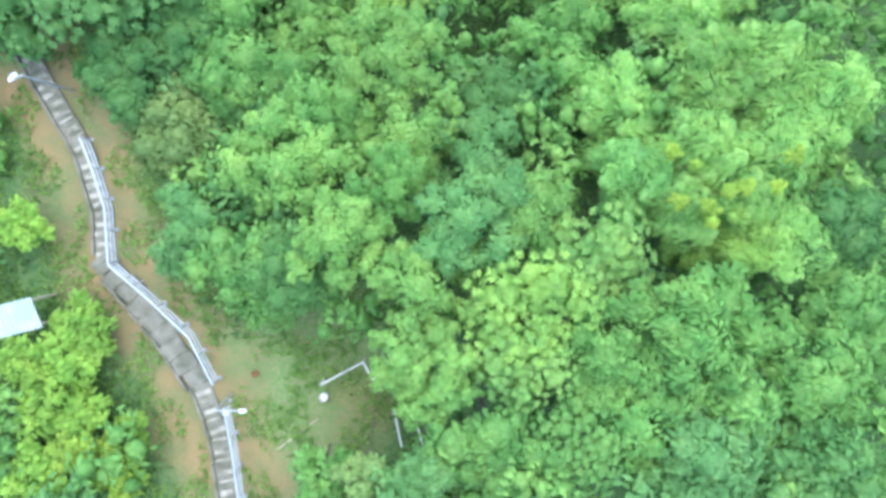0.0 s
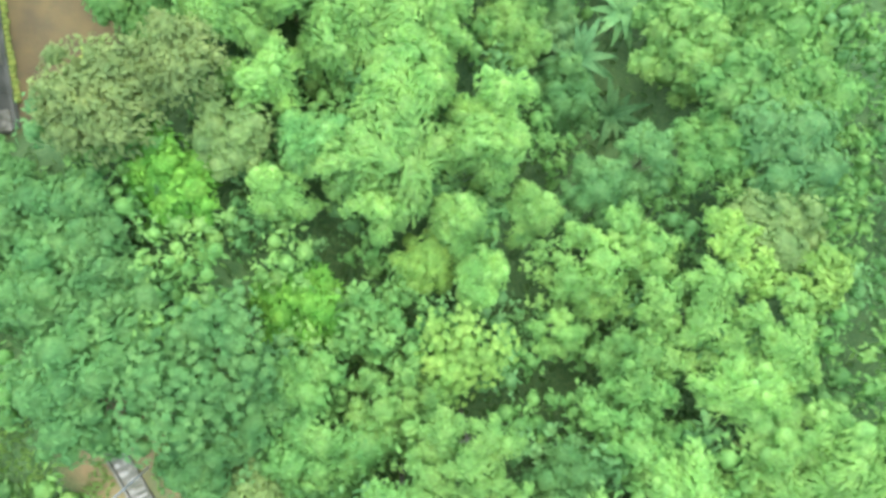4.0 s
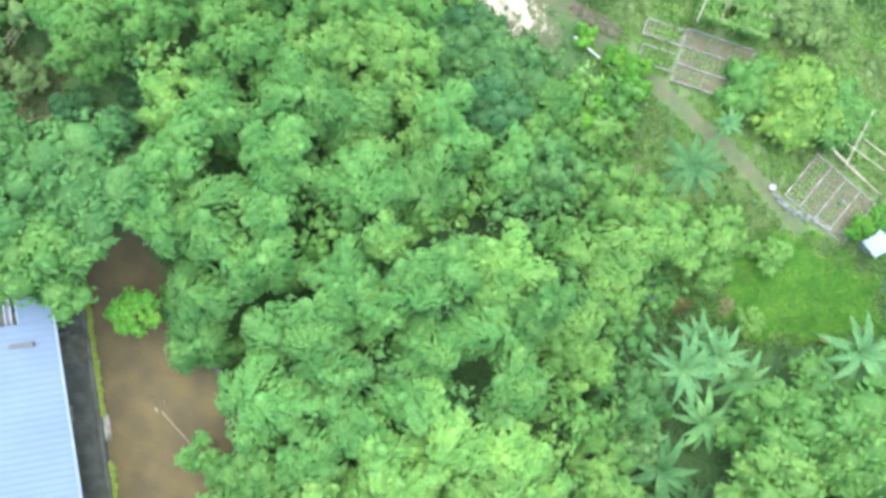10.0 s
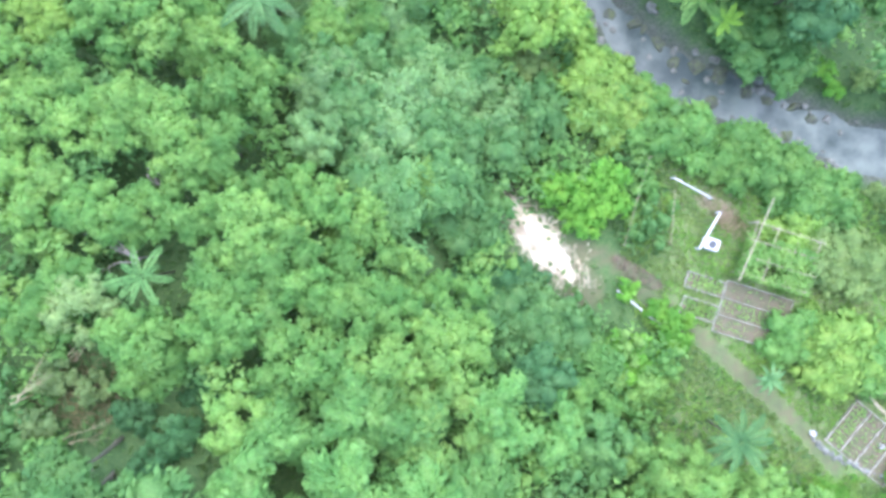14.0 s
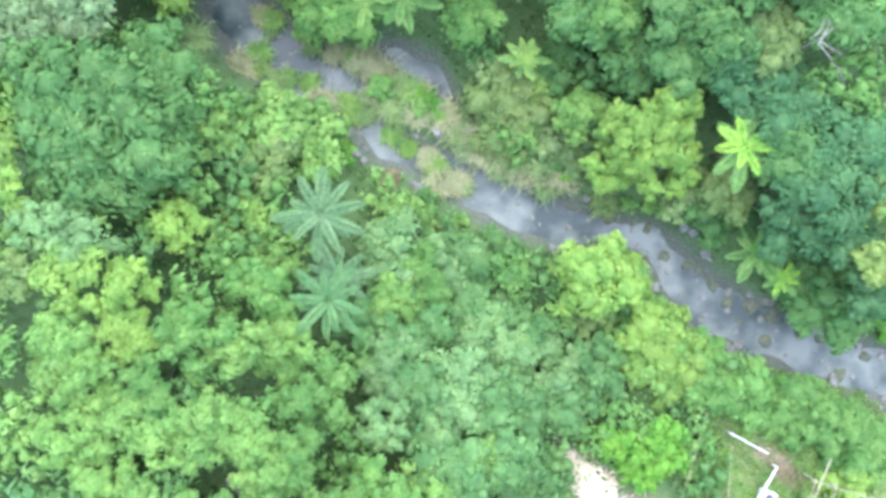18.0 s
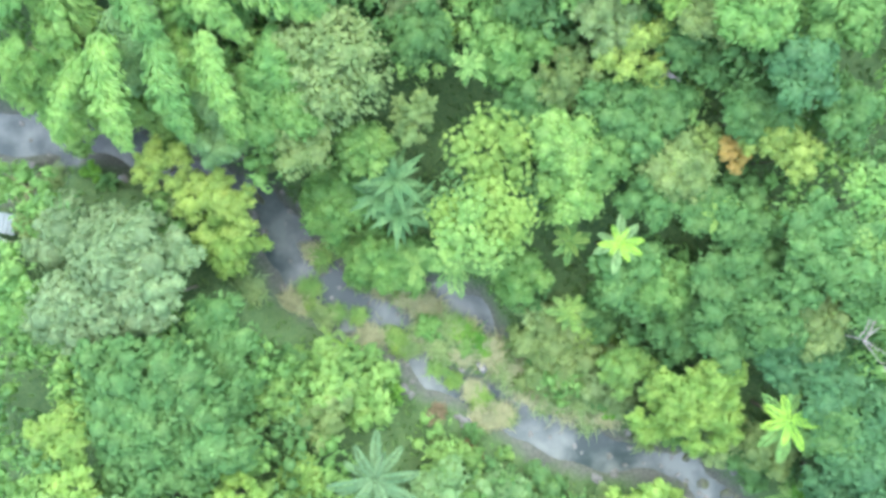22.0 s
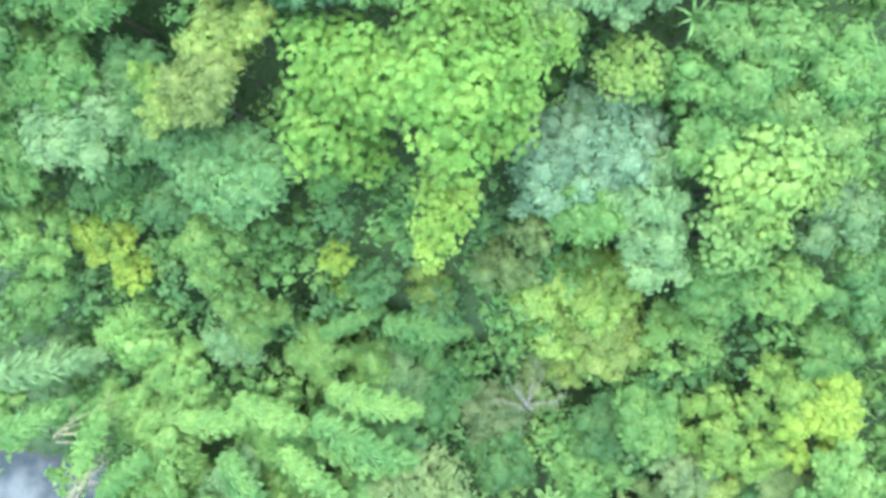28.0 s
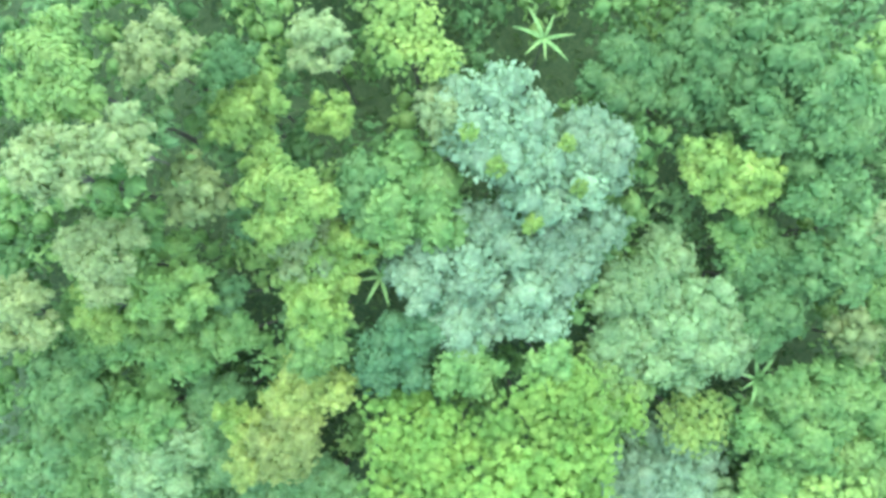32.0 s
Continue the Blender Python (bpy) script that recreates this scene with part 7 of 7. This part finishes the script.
def stone_mesh(seed):
    bm = bmesh.new()
    bmesh.ops.create_icosphere(bm, subdivisions=2, radius=1)
    for v in bm.verts:
        v.co *= 1 + 0.45 * noise.noise(v.co * 1.3 + Vector((seed * 7.1, 0, 0))) + 0.15 * noise.noise(v.co * 3.5 + Vector((0, seed * 3.3, 0)))
        v.co.z *= 0.65
    me = bpy.data.meshes.new("stone")
    bm.to_mesh(me)
    bm.free()
    me.materials.append(ROCK)
    return me


STONES = [stone_mesh(k) for k in range(6)]


def build_stone_edge():
    root = thing("stone_edging", 24, 35.5, -3.66, "rough stone edging below the garden beds", "edging")
    r = random.Random(2)
    for n, (x, y, a) in enumerate(along([(21.6, 38.0), (22.6, 36.9), (24.4, 35.6), (26.4, 34.4)], 0.36)):
        ob = part("stone", STONES[n % 6], parent=root)
        ob.location = (x - 24 + r.uniform(-0.1, 0.1), y - 35.5 + r.uniform(-0.1, 0.1), 0.05)
        s = r.uniform(0.14, 0.26)
        ob.scale = (s, s * 1.2, s)
        ob.rotation_euler.z = r.uniform(0, 6.28)


build_stone_edge()


def build_straw():
    g = np.random.default_rng(8)
    n = 9500
    u, w = g.random(n), g.normal(size=n) * 0.55
    x = 4.8 + 3.1 * u + w * 0.72 * np.sin(np.pi * np.clip(u, 0.12, 0.9))
    y = 57.0 - 5.6 * u + w * 0.42 * np.sin(np.pi * np.clip(u, 0.12, 0.9))
    z = land(x, y) + 0.06 + 0.55 * np.exp(-(w / 0.55) ** 2) * np.sin(np.pi * np.clip(u, 0.05, 0.95)) * g.uniform(0.5, 1, n)
    c = np.stack([x, y, z], 1)
    me = leaf_mesh("straw", c, g.normal(size=c.shape) * 0.25 + (0, 0, 1), 0.42, 0.085, STRAW, 0.05)
    tagged(new("straw_heap", me), "heap of bleached cut straw beside the garden path", "straw heap", kind="stuff")


build_straw()


def build_chaff():
    g = np.random.default_rng(18)
    n = 900
    u = g.random(n)
    c = np.stack([4.8 + 3.3 * u + g.normal(size=n) * 0.75, 57.0 - 5.8 * u + g.normal(size=n) * 0.6, np.zeros(n)], 1)
    c[:, 2] = land(c[:, 0], c[:, 1]) + 0.04
    me = leaf_mesh("chaff", c, g.normal(size=c.shape) * 0.2 + (0, 0, 1), 0.36, 0.08, STRAW, 0.0)
    tagged(new("loose_straw", me), "loose bleached straw scattered round the heap", "straw", kind="stuff")


build_chaff()


# ---- stream bed ----
def build_stream_stones():
    r = random.Random(12)
    n = 0
    for x, y, a in along(STREAM[2:-2], 0.62):
        for _ in range(2):
            side = r.choice((-1, 1)) * r.uniform(0.2, 2.4)
            if r.random() < 0.35:
                continue
            s = r.uniform(0.12, 0.42) if abs(side) > 1.1 else r.uniform(0.1, 0.24)
            ob = new("rock", STONES[n % 6])
            px, py = x - math.sin(a) * side, y + math.cos(a) * side
            ob.location = (px, py, max(height(px, py) + s * 0.2, -6.3))
            ob.scale = (s, s * r.uniform(0.8, 1.4), s)
            ob.rotation_euler.z = r.uniform(0, 6.28)
            tagged(ob, "grey river rock in the shallow stream", "rock", "stream rocks")
            n += 1


build_stream_stones()
MOSSY_ROCK = material("mossy_rock", (0.065, 0.075, 0.056), 0.85, spots=(0.09, 0.115, 0.05), scale=3.0, bump=0.5)
BOULDERS = []
for k in range(3):
    me = STONES[k].copy()
    me.materials.clear()
    me.materials.append(MOSSY_ROCK)
    BOULDERS.append(me)
for n, (x, y, s) in enumerate(((15.8, 67.3, 0.5), (17.1, 65.9, 0.55), (17.9, 64.3, 0.4), (20.9, 62.8, 0.5), (19.5, 65.4, 0.55), (15.0, 69.0, 0.45), (19.4, 63.7, 0.5), (14.2, 68.3, 0.35), (18.5, 62.9, 0.3), (22.4, 61.4, 0.45),
                               (12.6, 71.2, 0.5), (10.9, 71.6, 0.4), (13.4, 70.4, 0.45), (23.8, 60.6, 0.4), (-4.9, 85.3, 0.4), (-9.4, 88.2, 0.45), (-12.6, 93.6, 0.4),
                               (16.4, 66.9, 0.4), (18.2, 65.6, 0.35), (20.2, 64.4, 0.4), (25.6, 59.9, 0.5), (26.6, 58.9, 0.4), (24.6, 57.9, 0.45), (20.0, 61.2, 0.4), (13.0, 68.4, 0.3))):
    ob = new("boulder", BOULDERS[n % 3])
    ob.location = (x, y, -6.32)
    ob.scale = (s * 1.2, s * (0.6 + 0.25 * (n % 4)), s)
    ob.rotation_euler.z = n * 1.9
    tagged(ob, "dark mossy boulder standing in the stream", "boulder", "stream boulders")


def reed_tuft(x, y, size, tint):
    g = np.random.default_rng(int(abs(x) * 100 + y * 10))
    n = 260
    a = g.uniform(0, 6.28, n)
    l = g.uniform(0.5, 1.0, n) * size
    base = g.normal(size=(n, 2)) * size * 0.3
    verts, faces = [], []
    for k in range(n):
        d = Vector((math.cos(a[k]), math.sin(a[k]), 0))
        q = Vector((base[k, 0], base[k, 1], 0))
        s = Vector((-d.y, d.x, 0)) * 0.035
        p1 = q + d * l[k] * 0.35 + Vector((0, 0, l[k] * 0.75))
        p2 = q + d * l[k] * 1.0 + Vector((0, 0, l[k] * 0.55))
        i = len(verts)
        verts += [tuple(v) for v in (q - s, q + s, p1 + s, p1 - s, p2)]
        faces += [(i, i + 1, i + 2, i + 3), (i + 3, i + 2, i + 4)]
    ob = new("reed_tuft", mesh_from("reed_tuft", verts, faces, LEAF))
    ob.location = (x, y, max(height(x, y), -6.35))
    ob.color = (*TINTS[tint][0], 1)
    tagged(ob, "tuft of " + TINTS[tint][1] + " reeds at the water's edge", "reeds", "reed tufts")


for x, y, size, tint in ((1.2, 80.2, 1.2, "reed"), (1.9, 79.3, 1.1, "olivel"), (2.6, 78.3, 1.2, "olivel"), (3.4, 77.3, 1.1, "reed"), (4.4, 76.6, 1.1, "olivel"), (5.6, 75.8, 1.1, "reed"), (7.0, 74.6, 1.0, "olivel"), (-3.5, 85.0, 1.1, "reed"), (-2.8, 84.3, 1.0, "reed"), (-2.3, 82.0, 1.1, "olivel"), (-1.4, 82.6, 1.0, "olivel"), (-0.6, 81.8, 1.0, "bright"), (-2.2, 83.8, 1.0, "reed"), (-3.0, 82.6, 0.9, "olivel"), (-1.7, 81.2, 1.0, "olivel"), (0.4, 80.9, 0.8, "bright"), (2.0, 79.6, 1.1, "olivel"), (3.4, 78.6, 1.1, "reed"),
                         (4.8, 77.6, 1.2, "olivel"), (6.6, 76.3, 1.2, "olivel"), (8.0, 74.9, 1.0, "reed"), (-11.7, 86.0, 1.0, "reed"), (-9.9, 84.7, 1.0, "olivel"), (-7.0, 82.7, 0.8, "reed"),
                         (1.2, 75.8, 0.8, "reed"), (-13.6, 87.6, 1.0, "olivel"), (10.6, 72.6, 0.9, "olive"), (0.0, 82.0, 0.8, "reed"), (-26, 97.4, 1.0, "olivel"), (-28.5, 97.5, 1.0, "reed")):
    reed_tuft(x, y, size * 1.25, tint)
shore = random.Random(77)
for x, y, a in along([(-10.6, 88.6), (-8.7, 86.2), (-4.6, 83.5), (-1.3, 80.1), (0.6, 77.8), (4, 74.4)], 0.75):
    side = shore.choice((-1, 1)) * shore.uniform(0.7, 2.2)
    reed_tuft(x - math.sin(a) * side, y + math.cos(a) * side, shore.uniform(0.7, 1.15), shore.choice(("reed", "olivel", "olivel", "yelgreen", "light")))


def bank_growth():
    """Shrubs that lean over both banks of the stream."""
    r = random.Random(31)
    for x, y, a in along(STREAM[1:-1], 1.3):
        for s in (-1, 1):
            d = r.uniform(1.6, 5.0)
            px, py = x - math.sin(a) * s * d, y + math.cos(a) * s * d
            gap = float(off_stream(px, py))
            if 0.7 < gap < 3.0 and not (px < -24 and 88 < py < 97):
                plant("shrub", px, py, height(px, py) + r.uniform(0.5, 1.2), min(r.uniform(0.7, 1.2), gap + 0.1), r.choice(("mid", "olive", "bright", "light", "olivel", "dark")))


bank_growth()

# ---- trees that fill the rest of the forest ----
def canopy(x, y):
    """Height of the neighbouring crowns."""
    p = np.array(TOPS)
    w = 1 / ((p[:, 0] - x) ** 2 + (p[:, 1] - y) ** 2 + 2) ** 2
    return float((p[:, 2] * w).sum() / w.sum())


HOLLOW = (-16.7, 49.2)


def fill_forest():
    """Lower and further crowns between the single trees, joined."""
    fill = np.random.default_rng(11)
    shape = []
    for _ in range(4):
        balls = []
        for x, y, z in dome(12, 0.7, 0.6):
            q = fill.uniform(0.24, 0.38)
            balls.append((x, y, z - q * 0.7, q, q, q))
        c, d, _ = on_balls(balls, 120)
        shape.append((c, d, np.array(balls)))
    cen, nrm, mass = {}, {}, {}
    for gy in np.arange(-17, 151, 2.3):
        for gx in np.arange(-31, 31, 2.3):
            x, y = gx + fill.uniform(-0.9, 0.9), gy + fill.uniform(-0.9, 0.9)
            if inside(x, y, YARD) > -2.2 or inside(x, y, GARDEN) > -1.0 or max(inside(x, y, LAWN), inside(x, y, MEADOW)) > -1.0 or off_stream(x, y) < 2.0 or off_line(x, y, STAIRS) < 3.5 or off_line(x, y, GARDEN_PATH) < 2.4:
                continue
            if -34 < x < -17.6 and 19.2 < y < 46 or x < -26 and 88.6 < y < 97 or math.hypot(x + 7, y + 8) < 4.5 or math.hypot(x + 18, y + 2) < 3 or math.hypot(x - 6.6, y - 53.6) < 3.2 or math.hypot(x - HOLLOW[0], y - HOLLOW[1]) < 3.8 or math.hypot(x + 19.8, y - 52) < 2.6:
                continue
            if (np.hypot(STARS[:, 0] - x, STARS[:, 1] - y) < 1.5 + 1.5 * STARS[:, 2]).any():
                continue
            if (np.hypot(SEEN[:, 0] - x, SEEN[:, 1] - y) < 0.5 * SEEN[:, 2]).any():
                continue
            z, c = height(x, y), canopy(x, y)
            r = fill.uniform(1.6, 2.4)
            low = abs(x) < 24 and -10 < y < 140
            top = z + (c - z) * fill.uniform(0.58, 0.88) if low else z + (c - z) * fill.uniform(0.85, 1.05)
            k, turn = int(fill.integers(4)), fill.uniform(0, 6.28)
            rot = np.array([[math.cos(turn), -math.sin(turn), 0], [math.sin(turn), math.cos(turn), 0], [0, 0, 1]])
            t = ["mid", "light", "blue", "mid", "dark"][int(fill.integers(5))]
            cen.setdefault(t, []).append(shape[k][0] @ rot.T * r + (x, y, max(top, z + 0.6)))
            nrm.setdefault(t, []).append(shape[k][1] @ rot.T)
            b = shape[k][2]
            mass.setdefault(t, []).append(np.hstack([b[:, :3] @ rot.T * r + (x, y, max(top, z + 0.6)), b[:, 3:] * r])[::2])
    for t in cen:
        c, d = np.concatenate(cen[t]), np.concatenate(nrm[t])
        me = leaf_mesh("understorey", c, d + rng.normal(size=c.shape) * 0.28 + (0, 0, 0.4), 0.36, 0.55, LEAF, 0.15, d * (1, 1, 0.2) + (0, 0, -0.4) + rng.normal(size=c.shape) * 0.4, cores=np.concatenate(mass[t]), core=0.62)
        ob = tagged(new("understorey", me), TINTS[t][1] + " understorey foliage between the trees", "foliage", kind="stuff")
        ob.color = (*TINTS[t][0], 1)


SEEN, STARS = np.array(PLANTED), np.array(ROSETTES)
fill_forest()


def build_undergrowth():
    g = np.random.default_rng(5)
    n = 45000
    x, y = g.uniform(-36, 36, n), g.uniform(-23, 158, n)
    keep = (inside(x, y, YARD) < -0.3) & (inside(x, y, GARDEN) < -0.2) & (off_stream(x, y) > 0.6) & (off_line(x, y, STAIRS) > 2.2) & (off_line(x, y, GARDEN_PATH) > 0.8) & (inside(x, y, LAWN) < -0.3)
    keep &= ~((x > -30) & (x < -18.3) & (y > 15) & (y < 44)) & (np.hypot(x + 7, y + 8) > 4)
    x, y = x[keep], y[keep]
    low = inside(x, y, LAWN) > 0
    z = land(x, y) + np.where(low, g.uniform(0.02, 0.15, len(x)), g.uniform(0.05, 1.3, len(x)) * (0.5 + 0.5 * np.sin(x * 0.9) * np.cos(y * 0.8)))
    c = np.stack([x, y, z], 1)
    me = leaf_mesh("undergrowth", c, g.normal(size=c.shape) * 0.5 + (0, 0, 1), 0.46, 0.55, LEAF, 0.2)
    ob = tagged(new("undergrowth", me), "dense low green undergrowth of ferns and weeds", "undergrowth", kind="stuff")
    ob.color = (0.095, 0.185, 0.055, 1)


build_undergrowth()


def build_weeds():
    """Low grass and weeds over the gardens, the lawn and the stair banks."""
    g = np.random.default_rng(21)
    n = 92000
    x, y = g.uniform(4, 34, n), g.uniform(28, 60, n)
    far = g.random(n) < 0.3
    x, y = np.where(far, g.uniform(-24, -2, n), x), np.where(far, g.uniform(-16, 12, n), y)
    d = off_line(x, y, STAIRS)
    keep = np.where(far, (d > 0.8) & (np.sin(x * 1.9 + 1) * np.cos(y * 1.6) + np.sin(x * 0.7 - y * 0.9) * 0.5 + 0.25 * (d - 2.0) + 0.5 * (g.random(n) - 0.5) > -0.15), (off_line(x, y, GARDEN_PATH) > 0.55) & (np.maximum(np.maximum(inside(x, y, GARDEN), inside(x, y, LAWN)), inside(x, y, MEADOW)) > -2.5))
    c, sn = math.cos(AXIS), math.sin(AXIS)
    u, v = (x - 19) * c + (y - 46.9) * sn, -(x - 19) * sn + (y - 46.9) * c
    keep &= ~((np.abs(u) < 2.5) & (np.abs(v) < 1.8))
    u, v = (x - 25.2) * 0.755 + (y - 37.2) * 0.656, -(x - 25.2) * 0.656 + (y - 37.2) * 0.755
    keep &= ~((np.abs(u) < 1.9) & (np.abs(v) < 2.5)) & (np.hypot(x - 6.8, y - 53.5) > 1.0)
    keep &= far | (np.sin(x * 0.9 + 2) * np.cos(y * 0.7) + np.sin(x * 2.3) * np.cos(y * 2.1 + 1) * 0.6 > -1.15)
    keep &= (inside(x, y, LAWN) < 0.3) | (g.random(n) < 0.12)
    keep &= ~far | (np.hypot(x + 6, y + 8) > 4.2) | (np.sin(x * 1.3) * np.cos(y * 1.5 + 0.6) + 0.6 * (g.random(n) - 0.5) > -0.25)
    z = land(x, y) + g.uniform(0.02, 0.3, n) * (0.6 + 0.4 * np.sin(x * 2.1) * np.cos(y * 1.7))
    for pick, colour, words in ((keep & ~far & (np.sin(x * 0.8) * np.cos(y * 0.9 + 1) + 0.5 * np.sin(x * 2.6 + y) > 0.1), (0.16, 0.26, 0.07, 1), "dull green weeds between the garden beds"), (keep & ~far & (np.sin(x * 0.8) * np.cos(y * 0.9 + 1) + 0.5 * np.sin(x * 2.6 + y) <= 0.1), (0.165, 0.32, 0.065, 1), "bright green grass and weeds over the gardens"), (keep & far, (0.15, 0.27, 0.06, 1), "thin green grass and weeds on the stair banks")):
        p = np.stack([x, y, z], 1)[pick]
        me = leaf_mesh("weeds", p, g.normal(size=p.shape) * 0.55 + (0, 0, 1), 0.26, 0.4, LEAF, 0.1)
        ob = tagged(new("weeds", me), words, "grass", kind="stuff")
        ob.color = colour


build_weeds()


def build_lawn():
    g = np.random.default_rng(33)
    n = 36000
    x, y = g.uniform(16.5, 28, n), g.uniform(27.5, 36.5, n)
    keep = (inside(x, y, LAWN) + 0.7 * np.sin(x * 1.9) * np.cos(y * 1.6) > -0.3) & (off_line(x, y, GARDEN_PATH) > 0.6)
    x, y = x[keep], y[keep]
    p = np.stack([x, y, land(x, y) + g.uniform(0.01, 0.12, len(x))], 1)
    me = leaf_mesh("lawn_grass", p, g.normal(size=p.shape) * 0.45 + (0, 0, 1), 0.17, 0.4, LEAF, 0.05)
    ob = tagged(new("lawn_grass", me), "vivid green short lawn grass", "grass", kind="stuff")
    ob.color = (0.135, 0.33, 0.05, 1)


build_lawn()


# ---- small patches in the gardens ----
def litter_patch(name, x, y, rx, ry, turn, count, size, aspect, mat, colour, words, category):
    """Loose flat pieces strewn over an oval."""
    g = np.random.default_rng(int(abs(x) * 31 + y * 7))
    a, r = g.uniform(0, 6.28, count), np.sqrt(g.random(count)) * g.uniform(0.6, 1.05, count)
    u, v = r * np.cos(a) * rx, r * np.sin(a) * ry
    px, py = x + u * math.cos(turn) - v * math.sin(turn), y + u * math.sin(turn) + v * math.cos(turn)
    c = np.stack([px, py, land(px, py) + g.uniform(0.03, 0.16, count)], 1)
    ob = tagged(new(name, leaf_mesh(name, c, g.normal(size=c.shape) * 0.3 + (0, 0, 1), size, aspect, mat, 0.05)), words, category, kind="stuff")
    ob.color = (*colour, 1)


litter_patch("mulch", 18.7, 53.0, 1.5, 0.9, -0.7, 520, 0.32, 0.13, LEAF, (0.33, 0.29, 0.17), "pale straw mulch between the beds", "mulch")
litter_patch("mulch", 17.9, 54.3, 1.6, 0.7, -0.7, 480, 0.3, 0.12, LEAF, (0.36, 0.31, 0.20), "pale straw mulch beside the white pipe", "mulch")
litter_patch("dead_leaves", 14.5, 32.1, 0.8, 0.6, 0.4, 260, 0.3, 0.4, LEAF, (0.30, 0.21, 0.09), "orange-brown dead leaves on the grass", "dead leaves")
litter_patch("dead_leaves", 17.4, 31.5, 0.7, 0.5, 1.0, 200, 0.3, 0.35, LEAF, (0.32, 0.27, 0.16), "tan dead leaves on the grass", "dead leaves")
litter_patch("dead_leaves", -3.3, 76.8, 0.9, 0.7, 0.6, 240, 0.5, 0.18, LEAF, (0.33, 0.28, 0.16), "withered tan fronds on the stream bank", "dead leaves")
litter_patch("dead_leaves", -1.2, 73.9, 0.6, 1.4, 0.2, 260, 0.3, 0.4, LEAF, (0.20, 0.16, 0.065), "rust-brown dead foliage on the stream bank", "dead leaves")
litter_patch("dead_leaves", -20.3, 51.2, 3.0, 2.6, 0.0, 520, 0.5, 0.16, LEAF, (0.19, 0.18, 0.085), "dry brown bamboo leaves in a gap of the grove", "dead leaves")
litter_patch("garden_soil", 12.3, 50.9, 2.1, 0.45, -0.73, 500, 0.3, 0.7, BEDSOIL, (0.15, 0.1, 0.06), "dug brown soil strip beside the garden path", "soil")
bm = bmesh.new()
bmesh.ops.create_grid(bm, x_segments=10, y_segments=8, size=0.5, matrix=Matrix.Diagonal((1.0, 1.3, 1, 1)))
for v in bm.verts:
    v.co.z = 0.22 + 0.12 * noise.noise(v.co * 2.5)
bmesh.ops.solidify(bm, geom=bm.faces[:], thickness=0.012)
sheet_mesh = bpy.data.meshes.new("tarpaulin")
bm.to_mesh(sheet_mesh)
bm.free()
sheet_mesh.materials.append(material("blue_grey_tarpaulin", (0.13, 0.19, 0.27), 0.6))
tarpaulin = new("tarpaulin", sheet_mesh)
tarpaulin.matrix_world = pose(12.7, 33.3, height(12.7, 33.3), 0, 0, 25)
tagged(tarpaulin, "crumpled blue-grey tarpaulin at the meadow's edge", "tarpaulin")
